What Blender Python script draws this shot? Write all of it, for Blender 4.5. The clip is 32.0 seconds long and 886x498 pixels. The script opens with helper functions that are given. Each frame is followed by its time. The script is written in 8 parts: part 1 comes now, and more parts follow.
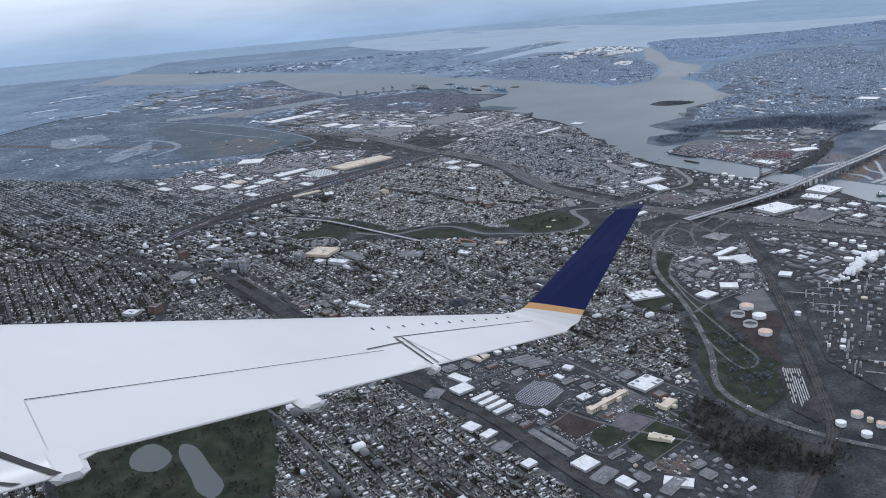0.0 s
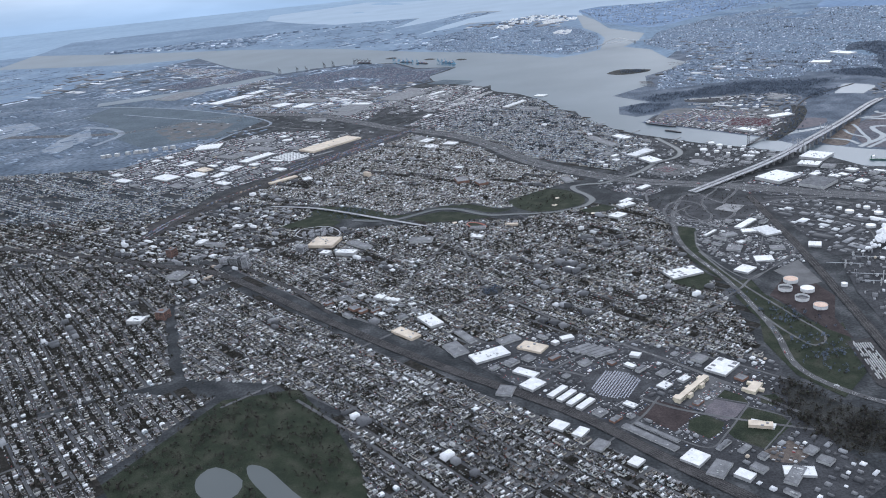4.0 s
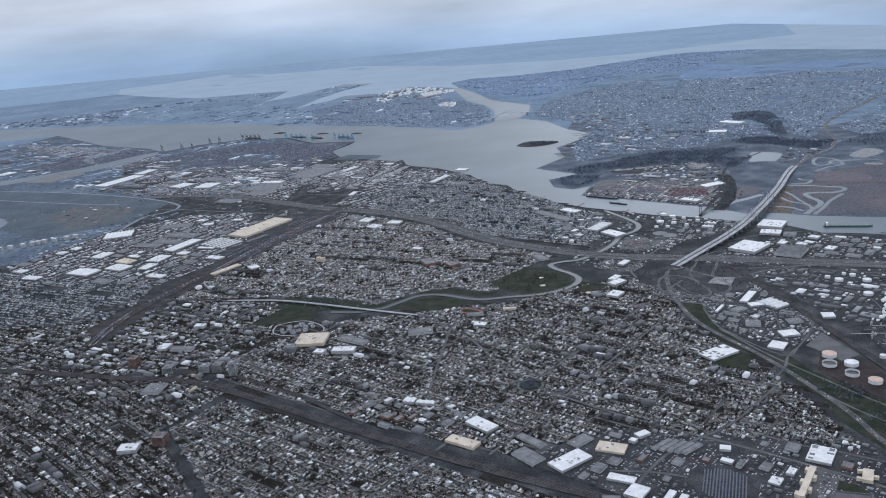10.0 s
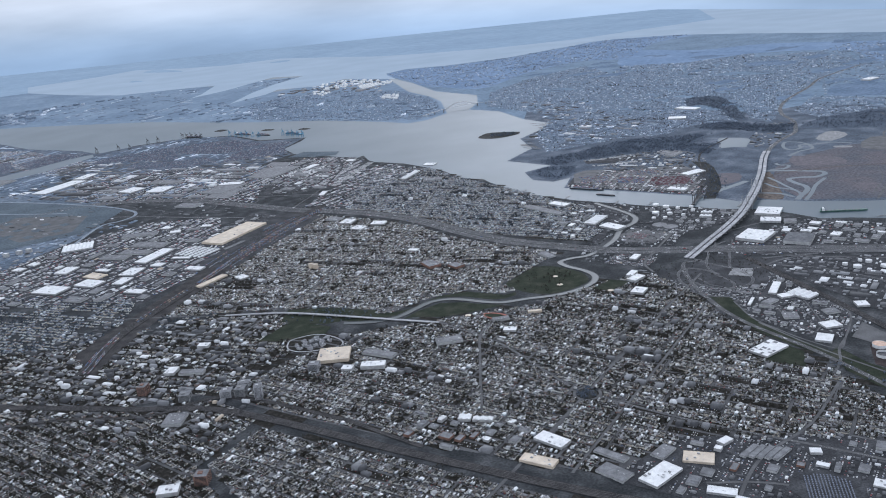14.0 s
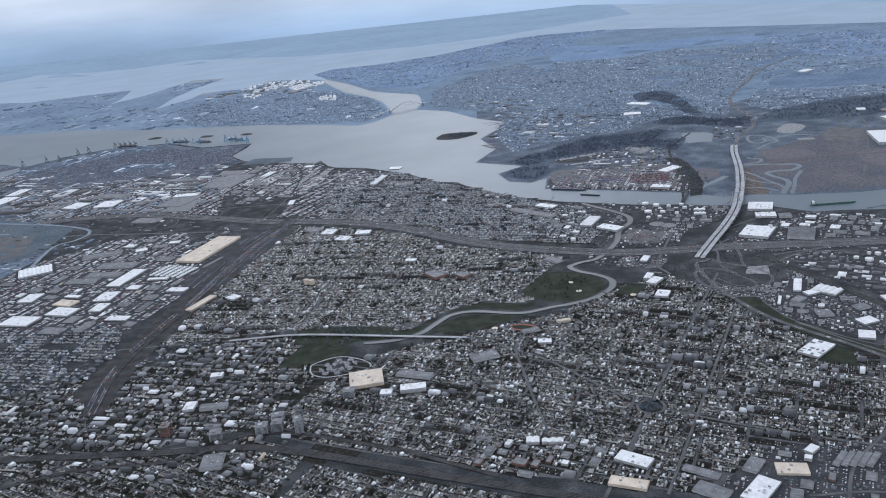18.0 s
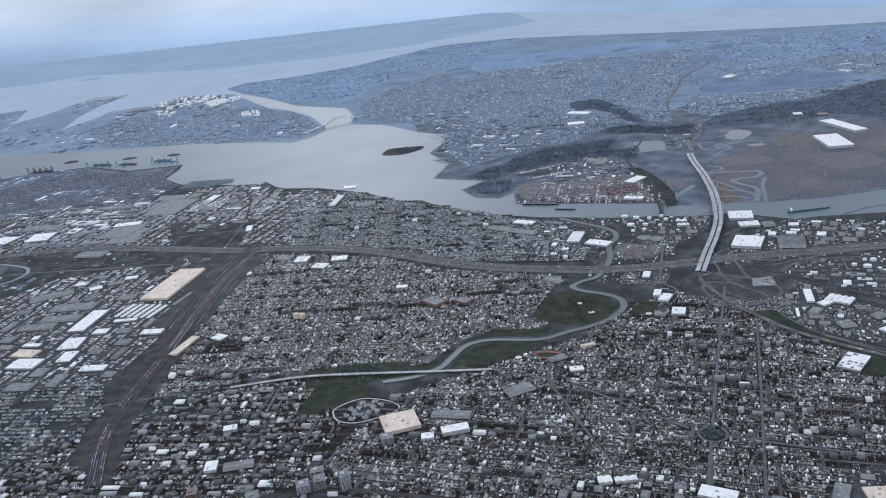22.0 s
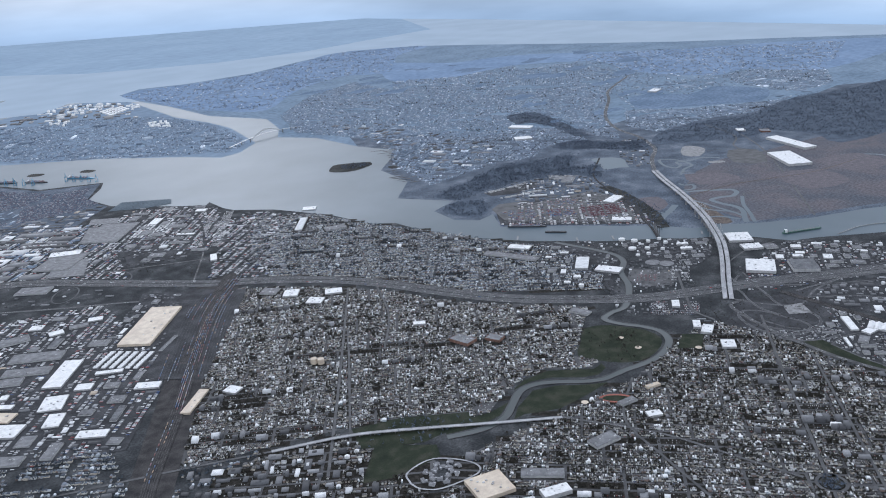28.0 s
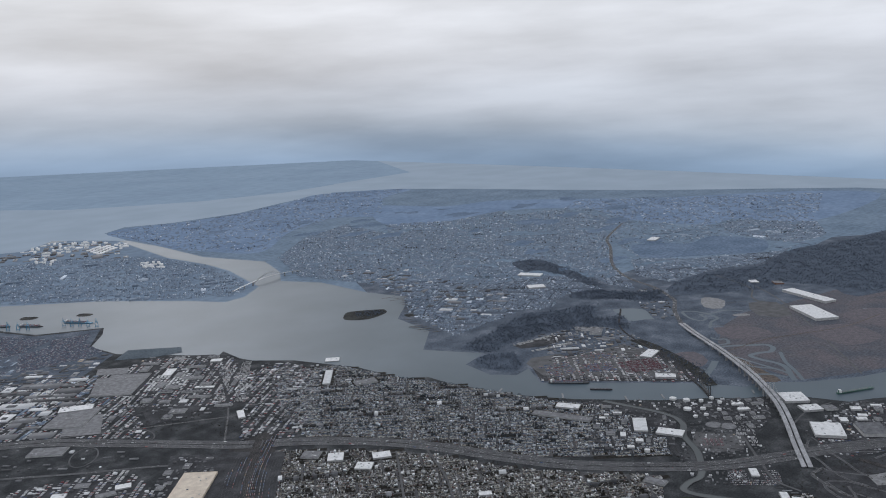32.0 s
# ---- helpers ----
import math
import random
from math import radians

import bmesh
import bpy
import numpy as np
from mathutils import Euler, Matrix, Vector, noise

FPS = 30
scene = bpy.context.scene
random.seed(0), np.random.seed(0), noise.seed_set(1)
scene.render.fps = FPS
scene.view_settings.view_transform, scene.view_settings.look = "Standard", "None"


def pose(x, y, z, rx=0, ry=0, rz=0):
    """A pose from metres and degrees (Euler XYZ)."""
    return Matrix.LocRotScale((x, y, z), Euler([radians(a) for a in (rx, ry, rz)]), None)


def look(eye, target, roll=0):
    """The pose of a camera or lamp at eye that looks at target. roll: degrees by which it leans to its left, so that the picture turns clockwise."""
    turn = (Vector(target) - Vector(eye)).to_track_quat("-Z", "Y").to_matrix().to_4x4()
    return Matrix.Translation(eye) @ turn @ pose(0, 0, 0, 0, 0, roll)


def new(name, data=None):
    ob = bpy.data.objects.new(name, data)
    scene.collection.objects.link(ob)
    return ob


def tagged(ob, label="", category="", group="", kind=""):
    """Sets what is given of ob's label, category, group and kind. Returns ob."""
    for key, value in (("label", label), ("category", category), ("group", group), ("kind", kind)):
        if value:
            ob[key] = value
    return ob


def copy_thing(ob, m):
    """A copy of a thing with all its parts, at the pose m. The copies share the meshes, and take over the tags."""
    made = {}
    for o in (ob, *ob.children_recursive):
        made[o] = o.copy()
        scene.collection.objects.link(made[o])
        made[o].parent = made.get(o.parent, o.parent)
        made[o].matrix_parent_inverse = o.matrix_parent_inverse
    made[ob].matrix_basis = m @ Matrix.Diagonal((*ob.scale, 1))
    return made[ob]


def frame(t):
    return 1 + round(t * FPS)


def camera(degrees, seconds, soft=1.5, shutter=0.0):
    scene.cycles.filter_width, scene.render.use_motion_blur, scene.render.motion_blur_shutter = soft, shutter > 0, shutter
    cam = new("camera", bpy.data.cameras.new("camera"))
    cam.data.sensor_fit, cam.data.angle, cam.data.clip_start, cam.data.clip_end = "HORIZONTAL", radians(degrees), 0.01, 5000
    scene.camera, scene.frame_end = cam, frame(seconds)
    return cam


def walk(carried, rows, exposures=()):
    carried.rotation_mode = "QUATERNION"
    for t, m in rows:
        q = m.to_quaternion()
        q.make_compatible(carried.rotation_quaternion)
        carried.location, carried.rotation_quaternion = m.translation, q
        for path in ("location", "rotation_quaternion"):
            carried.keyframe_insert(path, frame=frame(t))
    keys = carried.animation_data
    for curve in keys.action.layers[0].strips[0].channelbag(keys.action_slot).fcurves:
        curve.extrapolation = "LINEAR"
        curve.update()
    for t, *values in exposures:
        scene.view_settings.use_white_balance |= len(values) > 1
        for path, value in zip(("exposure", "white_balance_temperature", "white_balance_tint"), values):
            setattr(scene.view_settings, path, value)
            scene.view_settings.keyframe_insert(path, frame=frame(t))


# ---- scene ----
cam = camera(55.0, 32.0, soft=1.0)
METRES, EYE, TILT, LEAN, TURN = 880.0, 261.5, -17.65, 5.25, 0.0
PATH = [
    (0, (-0.196, -0.312, 261.663), (-0.204, 1.597, 261.066), -5.1),
    (0.5, (-11.714, 4.579, 262.768), (-11.703, 6.486, 262.165), -5.2),
    (1, (-22.326, 9.492, 263.794), (-22.297, 11.396, 263.181), -5.3),
    (1.5, (-33.886, 13.858, 265.159), (-33.838, 15.759, 264.539), -5.6),
    (2, (-46.405, 19.27, 266.683), (-46.34, 21.168, 266.056), -6.1),
    (2.5, (-58.321, 25.256, 268.018), (-58.229, 27.149, 267.38), -6.0),
    (4.5, (-104.531, 48.238, 273.46), (-104.317, 50.106, 272.778), -6.1),
    (5, (-115.524, 55.181, 274.729), (-115.28, 57.047, 274.051), -6.1),
    (5.5, (-126.331, 60.182, 276.642), (-126.054, 62.053, 275.99), -6.1),
    (6, (-137.434, 67.051, 278.442), (-137.118, 68.93, 277.837), -6.0),
    (6.5, (-148.071, 73.962, 279.061), (-147.719, 75.846, 278.488), -5.6),
    (7, (-160.362, 80.511, 281.156), (-159.975, 82.391, 280.596), -5.2),
    (7.5, (-172.042, 87.431, 282.877), (-171.623, 89.307, 282.325), -5.3),
    (8, (-182.135, 93.589, 284.897), (-181.688, 95.457, 284.34), -5.5),
    (8.5, (-193.479, 101.629, 286.186), (-193.002, 103.49, 285.633), -5.3),
    (9, (-204.754, 109.869, 287.644), (-204.246, 111.725, 287.097), -5.2),
    (9.5, (-215.517, 118.172, 289.19), (-214.977, 120.018, 288.641), -5.0),
    (10, (-224.701, 126.8, 289.444), (-224.133, 128.633, 288.881), -5.2),
    (10.5, (-233.107, 135.945, 289.537), (-232.516, 137.767, 288.961), -5.5),
    (11, (-241.876, 144.449, 290.726), (-241.262, 146.263, 290.148), -5.4),
    (11.5, (-253.368, 153.551, 292.035), (-252.726, 155.357, 291.464), -5.4),
    (12, (-263.657, 162.071, 293.346), (-262.989, 163.869, 292.78), -5.4),
    (12.5, (-273.423, 171.237, 294.703), (-272.733, 173.027, 294.136), -5.4),
    (13, (-282.416, 179.744, 296.399), (-281.709, 181.523, 295.82), -5.5),
    (13.5, (-290.882, 190.357, 298.282), (-290.156, 192.123, 297.686), -5.7),
    (14, (-301.255, 200.66, 299.82), (-300.505, 202.412, 299.215), -5.8),
    (14.5, (-310.51, 210.488, 300.56), (-309.734, 212.228, 299.953), -5.7),
    (16.5, (-346.865, 251.304, 308.426), (-345.989, 252.994, 307.814), -6.1),
    (17, (-356.36, 261.466, 309.544), (-355.465, 263.143, 308.921), -6.1),
    (17.5, (-365.654, 271.411, 310.745), (-364.738, 273.073, 310.113), -6.2),
    (18, (-375.08, 281.349, 312.381), (-374.142, 282.997, 311.748), -6.2),
    (18.5, (-382.988, 292.684, 314.106), (-382.025, 294.318, 313.473), -6.4),
    (19, (-390.85, 304.42, 316.301), (-389.86, 306.038, 315.667), -6.4),
    (19.5, (-398.791, 315.512, 318.956), (-397.778, 317.117, 318.323), -6.4),
    (20, (-406.514, 326.492, 321.375), (-405.478, 328.081, 320.743), -6.3),
    (20.5, (-414.672, 338.589, 323.332), (-413.609, 340.161, 322.699), -6.2),
    (21, (-422.503, 350.854, 325.157), (-421.411, 352.404, 324.521), -6.2),
    (21.5, (-430.105, 362.753, 327.203), (-428.986, 364.283, 326.564), -6.2),
    (22, (-437.009, 375.993, 328.7), (-435.866, 377.503, 328.057), -6.4),
    (22.5, (-442.836, 387.782, 329.94), (-441.677, 389.277, 329.29), -6.7),
    (23, (-449.84, 400.857, 331.801), (-448.664, 402.334, 331.141), -6.7),
    (23.5, (-456.96, 414.191, 333.548), (-455.762, 415.646, 332.878), -6.6),
    (24, (-463.349, 426.976, 335.911), (-462.129, 428.409, 335.234), -6.8),
    (24.5, (-469.341, 438.865, 337.861), (-468.099, 440.277, 337.181), -6.6),
    (26.5, (-491.715, 492.149, 346.725), (-490.399, 493.489, 346.039), -5.7),
    (27, (-496.43, 505.106, 348.384), (-495.102, 506.431, 347.689), -5.3),
    (27.5, (-501.18, 518.836, 349.574), (-499.828, 520.145, 348.895), -4.8),
    (28, (-506.417, 531.851, 351.428), (-505.043, 533.144, 350.764), -4.4),
    (28.5, (-512.725, 543.892, 352.558), (-511.333, 545.17, 351.906), -4.3),
    (29, (-518.455, 557.354, 354.47), (-517.054, 558.621, 353.813), -4.3),
    (29.5, (-524.045, 570.26, 356.853), (-522.63, 571.515, 356.204), -5.3),
    (30, (-527.413, 584.117, 358.785), (-525.982, 585.373, 358.173), -5.3),
    (30.5, (-533.492, 598.626, 361.843), (-532.037, 599.886, 361.298), -4.7),
    (31, (-538.168, 612.607, 364.966), (-536.686, 613.863, 364.489), -3.9),
    (31.5, (-542.159, 626.406, 367.825), (-540.658, 627.661, 367.413), -3.2),
    (32, (-545.686, 639.742, 370.061), (-544.169, 640.993, 369.698), -2.8),
]
walk(cam, [(t, look(eye, target, roll)) for t, eye, target, roll in PATH], [(0.0, 0.18, 5650, 12), (4.5, 0.48, 5650, 12), (6.0, 0.36, 5650, 12), (7.0, 0.2, 5650, 12), (9.0, 0.08, 5650, 12), (12.0, 0.1, 5650, 12), (14.0, 0.24, 5650, 12), (17.0, 0.16, 5650, 12), (20.0, 0.2, 5650, 12), (29.0, 0.3, 5700, 12), (30.2, 0.18, 5800, 12), (31.4, -0.24, 6000, 12), (32.0, -0.3, 6050, 12)])

# ---- world, sun, exposure ----
# The whole country is laid out as a relief at one fifth of true size: K model metres for each metre.
K = 0.2
scene.view_settings.exposure = 0.0
SUN_AZ, SUN_EL = 31.5, 32.0
world = bpy.data.worlds.new("sky")
scene.world = world
world.use_nodes = True
wn, wl = world.node_tree.nodes, world.node_tree.links
wn.clear()
w_out, w_bg = wn.new("ShaderNodeOutputWorld"), wn.new("ShaderNodeBackground")
w_sky = wn.new("ShaderNodeTexSky")
w_sky.sky_type, w_sky.sun_disc = "NISHITA", False
w_sky.sun_elevation, w_sky.sun_rotation = radians(SUN_EL), radians(SUN_AZ)
w_sky.dust_density, w_sky.air_density = 3.0, 1.5
w_tc = wn.new("ShaderNodeTexCoord")
w_map = wn.new("ShaderNodeMapping")
w_map.inputs["Scale"].default_value = (1.6, 1.6, 9.0)
wl.new(w_tc.outputs["Generated"], w_map.inputs[0])
w_noise = wn.new("ShaderNodeTexNoise")
w_noise.inputs["Scale"].default_value, w_noise.inputs["Detail"].default_value = 1.7, 6.0
wl.new(w_map.outputs[0], w_noise.inputs["Vector"])
w_ramp = wn.new("ShaderNodeValToRGB")
r = w_ramp.color_ramp
r.elements[0].position, r.elements[0].color = 0.44, (0.22, 0.31, 0.42, 1)
r.elements[1].position, r.elements[1].color = 1.0, (0.60, 0.62, 0.65, 1)
for p, c in ((0.485, (0.27, 0.375, 0.50, 1)), (0.499, (0.32, 0.43, 0.56, 1)), (0.508, (0.38, 0.475, 0.58, 1)), (0.518, (0.48, 0.54, 0.60, 1)), (0.53, (0.59, 0.625, 0.66, 1)), (0.55, (0.72, 0.745, 0.77, 1)), (0.6, (0.95, 0.955, 0.96, 1))):
    e = r.elements.new(p)
    e.color = c
# cloud and haze gradient leaned and shifted to fit the horizon the camera sees
w_lean = wn.new("ShaderNodeVectorMath")
w_lean.operation = "DOT_PRODUCT"
w_lean.inputs[1].default_value = (0.0117, -0.0609, 1.0)
wl.new(w_tc.outputs["Generated"], w_lean.inputs[0])
w_half = wn.new("ShaderNodeMath")
w_half.operation = "MULTIPLY_ADD"
w_half.inputs[1].default_value, w_half.inputs[2].default_value = 0.5, 0.5518
w_shift = wn.new("ShaderNodeMath")
w_shift.operation = "MULTIPLY_ADD"
w_shift.inputs[1].default_value = 0.014
wl.new(w_lean.outputs["Value"], w_half.inputs[0])
wl.new(w_noise.outputs["Fac"], w_shift.inputs[0])
wl.new(w_half.outputs[0], w_shift.inputs[2])
w_back = wn.new("ShaderNodeMath")
w_back.operation = "SUBTRACT"
w_back.inputs[1].default_value = 0.007
wl.new(w_shift.outputs[0], w_back.inputs[0])
wl.new(w_back.outputs[0], w_ramp.inputs[0])
w_cloud = wn.new("ShaderNodeMapRange")
w_cloud.inputs[1].default_value, w_cloud.inputs[2].default_value = 0.35, 0.68
w_cloud.inputs[3].default_value, w_cloud.inputs[4].default_value = 0.82, 1.2
wl.new(w_noise.outputs["Fac"], w_cloud.inputs[0])
w_mul = wn.new("ShaderNodeMixRGB")
w_mul.blend_type = "MULTIPLY"
w_mul.inputs[0].default_value = 1.0
wl.new(w_ramp.outputs[0], w_mul.inputs[1])
wl.new(w_cloud.outputs[0], w_mul.inputs[2])
w_thin = wn.new("ShaderNodeMixRGB")
w_thin.blend_type = "ADD"
w_thin.inputs[0].default_value = 0.006
wl.new(w_mul.outputs[0], w_thin.inputs[1])
wl.new(w_sky.outputs[0], w_thin.inputs[2])
wl.new(w_thin.outputs[0], w_bg.inputs[0])
w_bg.inputs[1].default_value = 1.0
wl.new(w_bg.outputs[0], w_out.inputs[0])
sun_data = bpy.data.lights.new("sun", "SUN")
sun_data.energy, sun_data.angle, sun_data.color = 0.6, radians(16), (1.0, 0.975, 0.95)
sun = new("sun", sun_data)
az, el = radians(SUN_AZ), radians(SUN_EL)
sun.matrix_world = look((0, 0, 0), (-math.sin(az) * math.cos(el), -math.cos(az) * math.cos(el), -math.sin(el)))


# ---- materials ----
def surf(name, stops, rough=0.8, pick="noise", scale=0.2, fine=3.0, fine_mix=0.25, bump=0.0, metal=0.0, spec=0.5, sharp=False):
    """A painted or natural surface: a ramp of true colours picked by noise, by piece or by object, with finer dirt over it."""
    m = bpy.data.materials.new(name)
    m.use_nodes = True
    n, l = m.node_tree.nodes, m.node_tree.links
    bsdf = n["Principled BSDF"]
    geo = n.new("ShaderNodeNewGeometry")
    ramp = n.new("ShaderNodeValToRGB")
    ramp.color_ramp.interpolation = "CONSTANT" if sharp else "LINEAR"
    els = ramp.color_ramp.elements
    while len(els) < len(stops):
        els.new(0.5)
    for e, (p, c) in zip(els, stops):
        e.position, e.color = p, (*c, 1)
    if pick == "island":
        l.new(geo.outputs["Random Per Island"], ramp.inputs[0])
    elif pick == "object":
        info = n.new("ShaderNodeObjectInfo")
        l.new(info.outputs["Random"], ramp.inputs[0])
    else:
        broad = n.new("ShaderNodeTexNoise")
        broad.inputs["Scale"].default_value, broad.inputs["Detail"].default_value = scale, 5.0
        l.new(geo.outputs["Position"], broad.inputs["Vector"])
        l.new(broad.outputs["Fac"], ramp.inputs[0])
    small = n.new("ShaderNodeTexNoise")
    small.inputs["Scale"].default_value, small.inputs["Detail"].default_value = fine, 4.0
    l.new(geo.outputs["Position"], small.inputs["Vector"])
    dirt = n.new("ShaderNodeMapRange")
    dirt.inputs[1].default_value, dirt.inputs[2].default_value = 0.3, 0.7
    dirt.inputs[3].default_value, dirt.inputs[4].default_value = 1 - fine_mix, 1 + fine_mix
    l.new(small.outputs["Fac"], dirt.inputs[0])
    mul = n.new("ShaderNodeMixRGB")
    mul.blend_type = "MULTIPLY"
    mul.inputs[0].default_value = 1.0
    l.new(ramp.outputs[0], mul.inputs[1])
    l.new(dirt.outputs[0], mul.inputs[2])
    l.new(mul.outputs[0], bsdf.inputs["Base Color"])
    bsdf.inputs["Roughness"].default_value = rough
    bsdf.inputs["Metallic"].default_value = metal
    bsdf.inputs["Specular IOR Level"].default_value = spec
    if bump:
        b = n.new("ShaderNodeBump")
        b.inputs["Strength"].default_value, b.inputs["Distance"].default_value = bump, 0.1
        l.new(small.outputs["Fac"], b.inputs["Height"])
        l.new(b.outputs[0], bsdf.inputs["Normal"])
    return m


def two(a, b):
    return [(0.35, a), (0.65, b)]


M_GROUND = surf("winter_ground", [(0.3, (0.026, 0.029, 0.031)), (0.48, (0.044, 0.047, 0.05)), (0.6, (0.07, 0.073, 0.076)), (0.75, (0.12, 0.122, 0.126))], 0.9, scale=0.045, fine=0.6, fine_mix=0.4, spec=0.1)
# distance haze is mixed into the base colours of the next four materials
M_FAR = surf("hazed_land", [(0.3, (0.168, 0.223, 0.292)), (0.5, (0.200, 0.261, 0.335)), (0.7, (0.244, 0.310, 0.385))], 0.9, scale=0.006, fine=0.05, fine_mix=0.15, spec=0.05)
M_HAZE_LAND = surf("hazed_coast", [(0.3, (0.285, 0.365, 0.455)), (0.5, (0.305, 0.39, 0.48)), (0.7, (0.325, 0.41, 0.50))], 0.9, scale=0.003, fine=0.02, fine_mix=0.06, spec=0.0)
M_HILLS = surf("hazed_wooded_land", [(0.3, (0.158, 0.212, 0.274)), (0.5, (0.187, 0.247, 0.315)), (0.7, (0.224, 0.289, 0.362))], 0.9, scale=0.01, fine=0.09, fine_mix=0.2, spec=0.03)
M_RIDGE = surf("hazed_wooded_ridge", [(0.3, (0.190, 0.256, 0.360)), (0.5, (0.216, 0.288, 0.399)), (0.7, (0.250, 0.324, 0.439))], 0.9, scale=0.008, fine=0.06, fine_mix=0.15, spec=0.0)
M_STREET = surf("residential_asphalt", two((0.064, 0.064, 0.066), (0.11, 0.11, 0.113)), 0.8, scale=0.08, fine=1.5, fine_mix=0.25, spec=0.3)
M_WOOD_LAND = surf("bare_woodland", two((0.026, 0.028, 0.028), (0.06, 0.06, 0.056)), 0.9, scale=0.05, fine=1.2, fine_mix=0.5, bump=0.6, spec=0.1)
# far woodland, lifted and blued with painted haze
M_WOOD_FAR = surf("hazed_bare_woodland", two((0.122, 0.170, 0.241), (0.169, 0.225, 0.307)), 0.9, scale=0.015, fine=0.15, fine_mix=0.25, spec=0.05)
M_GRASS = surf("winter_grass", [(0.3, (0.02, 0.026, 0.018)), (0.5, (0.032, 0.04, 0.026)), (0.68, (0.055, 0.056, 0.042))], 0.9, scale=0.08, fine=1.2, fine_mix=0.35, spec=0.1)
# reed colours, lightened with the far land so they hold some haze
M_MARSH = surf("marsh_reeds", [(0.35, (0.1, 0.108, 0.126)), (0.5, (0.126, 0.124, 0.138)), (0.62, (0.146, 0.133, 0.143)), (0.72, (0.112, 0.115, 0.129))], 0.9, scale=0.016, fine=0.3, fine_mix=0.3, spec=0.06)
M_DIRT = surf("bare_earth", two((0.07, 0.055, 0.045), (0.15, 0.12, 0.1)), 0.9, scale=0.2, fine=1.5, fine_mix=0.35)
M_BALLAST = surf("track_ballast", two((0.036, 0.035, 0.036), (0.075, 0.071, 0.07)), 0.9, scale=0.1, fine=1.2, fine_mix=0.4, spec=0.1)
M_ASPHALT = surf("asphalt", two((0.065, 0.065, 0.067), (0.115, 0.115, 0.118)), 0.75, scale=0.08, fine=1.5, fine_mix=0.2, spec=0.4)
M_LOT = surf("parking_asphalt", [(0.3, (0.034, 0.035, 0.038)), (0.5, (0.052, 0.053, 0.057)), (0.7, (0.085, 0.087, 0.092))], 0.85, scale=0.06, fine=0.8, fine_mix=0.35, spec=0.12)
M_HIGHWAY = surf("worn_highway", two((0.07, 0.071, 0.075), (0.112, 0.113, 0.118)), 0.75, scale=0.05, fine=0.8, fine_mix=0.15, spec=0.25)
M_DECK = surf("pale_concrete", two((0.30, 0.30, 0.31), (0.46, 0.46, 0.47)), 0.75, scale=0.1, fine=1.0, fine_mix=0.12)
M_CONCRETE = surf("grey_concrete", two((0.18, 0.18, 0.18), (0.30, 0.30, 0.30)), 0.8, scale=0.2, fine=1.5, fine_mix=0.15)
M_LINE = surf("road_paint", two((0.5, 0.5, 0.48), (0.7, 0.7, 0.68)), 0.7, scale=0.3)
M_YARD = surf("house_lots", [(0.3, (0.012, 0.013, 0.01)), (0.5, (0.024, 0.022, 0.019)), (0.7, (0.052, 0.047, 0.042))], 0.9, scale=0.3, fine=2.5, fine_mix=0.5, spec=0.1)
M_ROOF = surf("house_roofs", [(0.0, (0.032, 0.032, 0.034)), (0.17, (0.062, 0.06, 0.059)), (0.35, (0.11, 0.108, 0.106)), (0.52, (0.078, 0.065, 0.057)), (0.62, (0.2, 0.2, 0.203)), (0.75, (0.38, 0.38, 0.38)), (0.88, (0.82, 0.82, 0.82))], 0.72, "island", fine=3, fine_mix=0.15, sharp=True, spec=0.4)
M_WALL = surf("house_walls", [(0.0, (0.55, 0.54, 0.5)), (0.3, (0.42, 0.38, 0.32)), (0.5, (0.3, 0.3, 0.31)), (0.65, (0.2, 0.15, 0.13)), (0.75, (0.62, 0.62, 0.6)), (0.9, (0.36, 0.4, 0.42))], 0.8, "island", fine=3, fine_mix=0.1, sharp=True)
M_ROOF_ONE = surf("shingle_roof", [(0.0, (0.05, 0.05, 0.052)), (0.25, (0.09, 0.088, 0.086)), (0.45, (0.15, 0.148, 0.145)), (0.65, (0.10, 0.08, 0.068)), (0.78, (0.24, 0.24, 0.24)), (0.93, (0.5, 0.5, 0.5))], 0.8, "object", fine=4, fine_mix=0.2, sharp=True)
M_WALL_ONE = surf("clapboard_wall", [(0.0, (0.6, 0.59, 0.56)), (0.3, (0.42, 0.38, 0.32)), (0.5, (0.3, 0.3, 0.31)), (0.65, (0.24, 0.13, 0.1)), (0.8, (0.36, 0.4, 0.42))], 0.8, "object", fine=4, fine_mix=0.1, sharp=True)
M_WHITE = surf("white_membrane_roof", two((0.66, 0.66, 0.65), (0.82, 0.82, 0.81)), 0.6, scale=0.25, fine=1.2, fine_mix=0.08)
M_TAN = surf("tan_membrane_roof", two((0.55, 0.46, 0.36), (0.70, 0.60, 0.47)), 0.65, scale=0.15, fine=1.0, fine_mix=0.08)
M_GREY = surf("grey_gravel_roof", two((0.125, 0.127, 0.132), (0.22, 0.222, 0.23)), 0.72, scale=0.2, fine=1.2, fine_mix=0.2, spec=0.4)
M_BRICK = surf("brick_wall", two((0.16, 0.09, 0.07), (0.26, 0.15, 0.11)), 0.85, scale=0.4, fine=2.5, fine_mix=0.25)
M_CLAD = surf("metal_cladding", two((0.34, 0.34, 0.34), (0.5, 0.5, 0.49)), 0.55, scale=0.4, fine=2, fine_mix=0.12)
M_CREAM = surf("cream_masonry", two((0.55, 0.49, 0.36), (0.72, 0.65, 0.5)), 0.75, scale=0.4, fine=2, fine_mix=0.1)
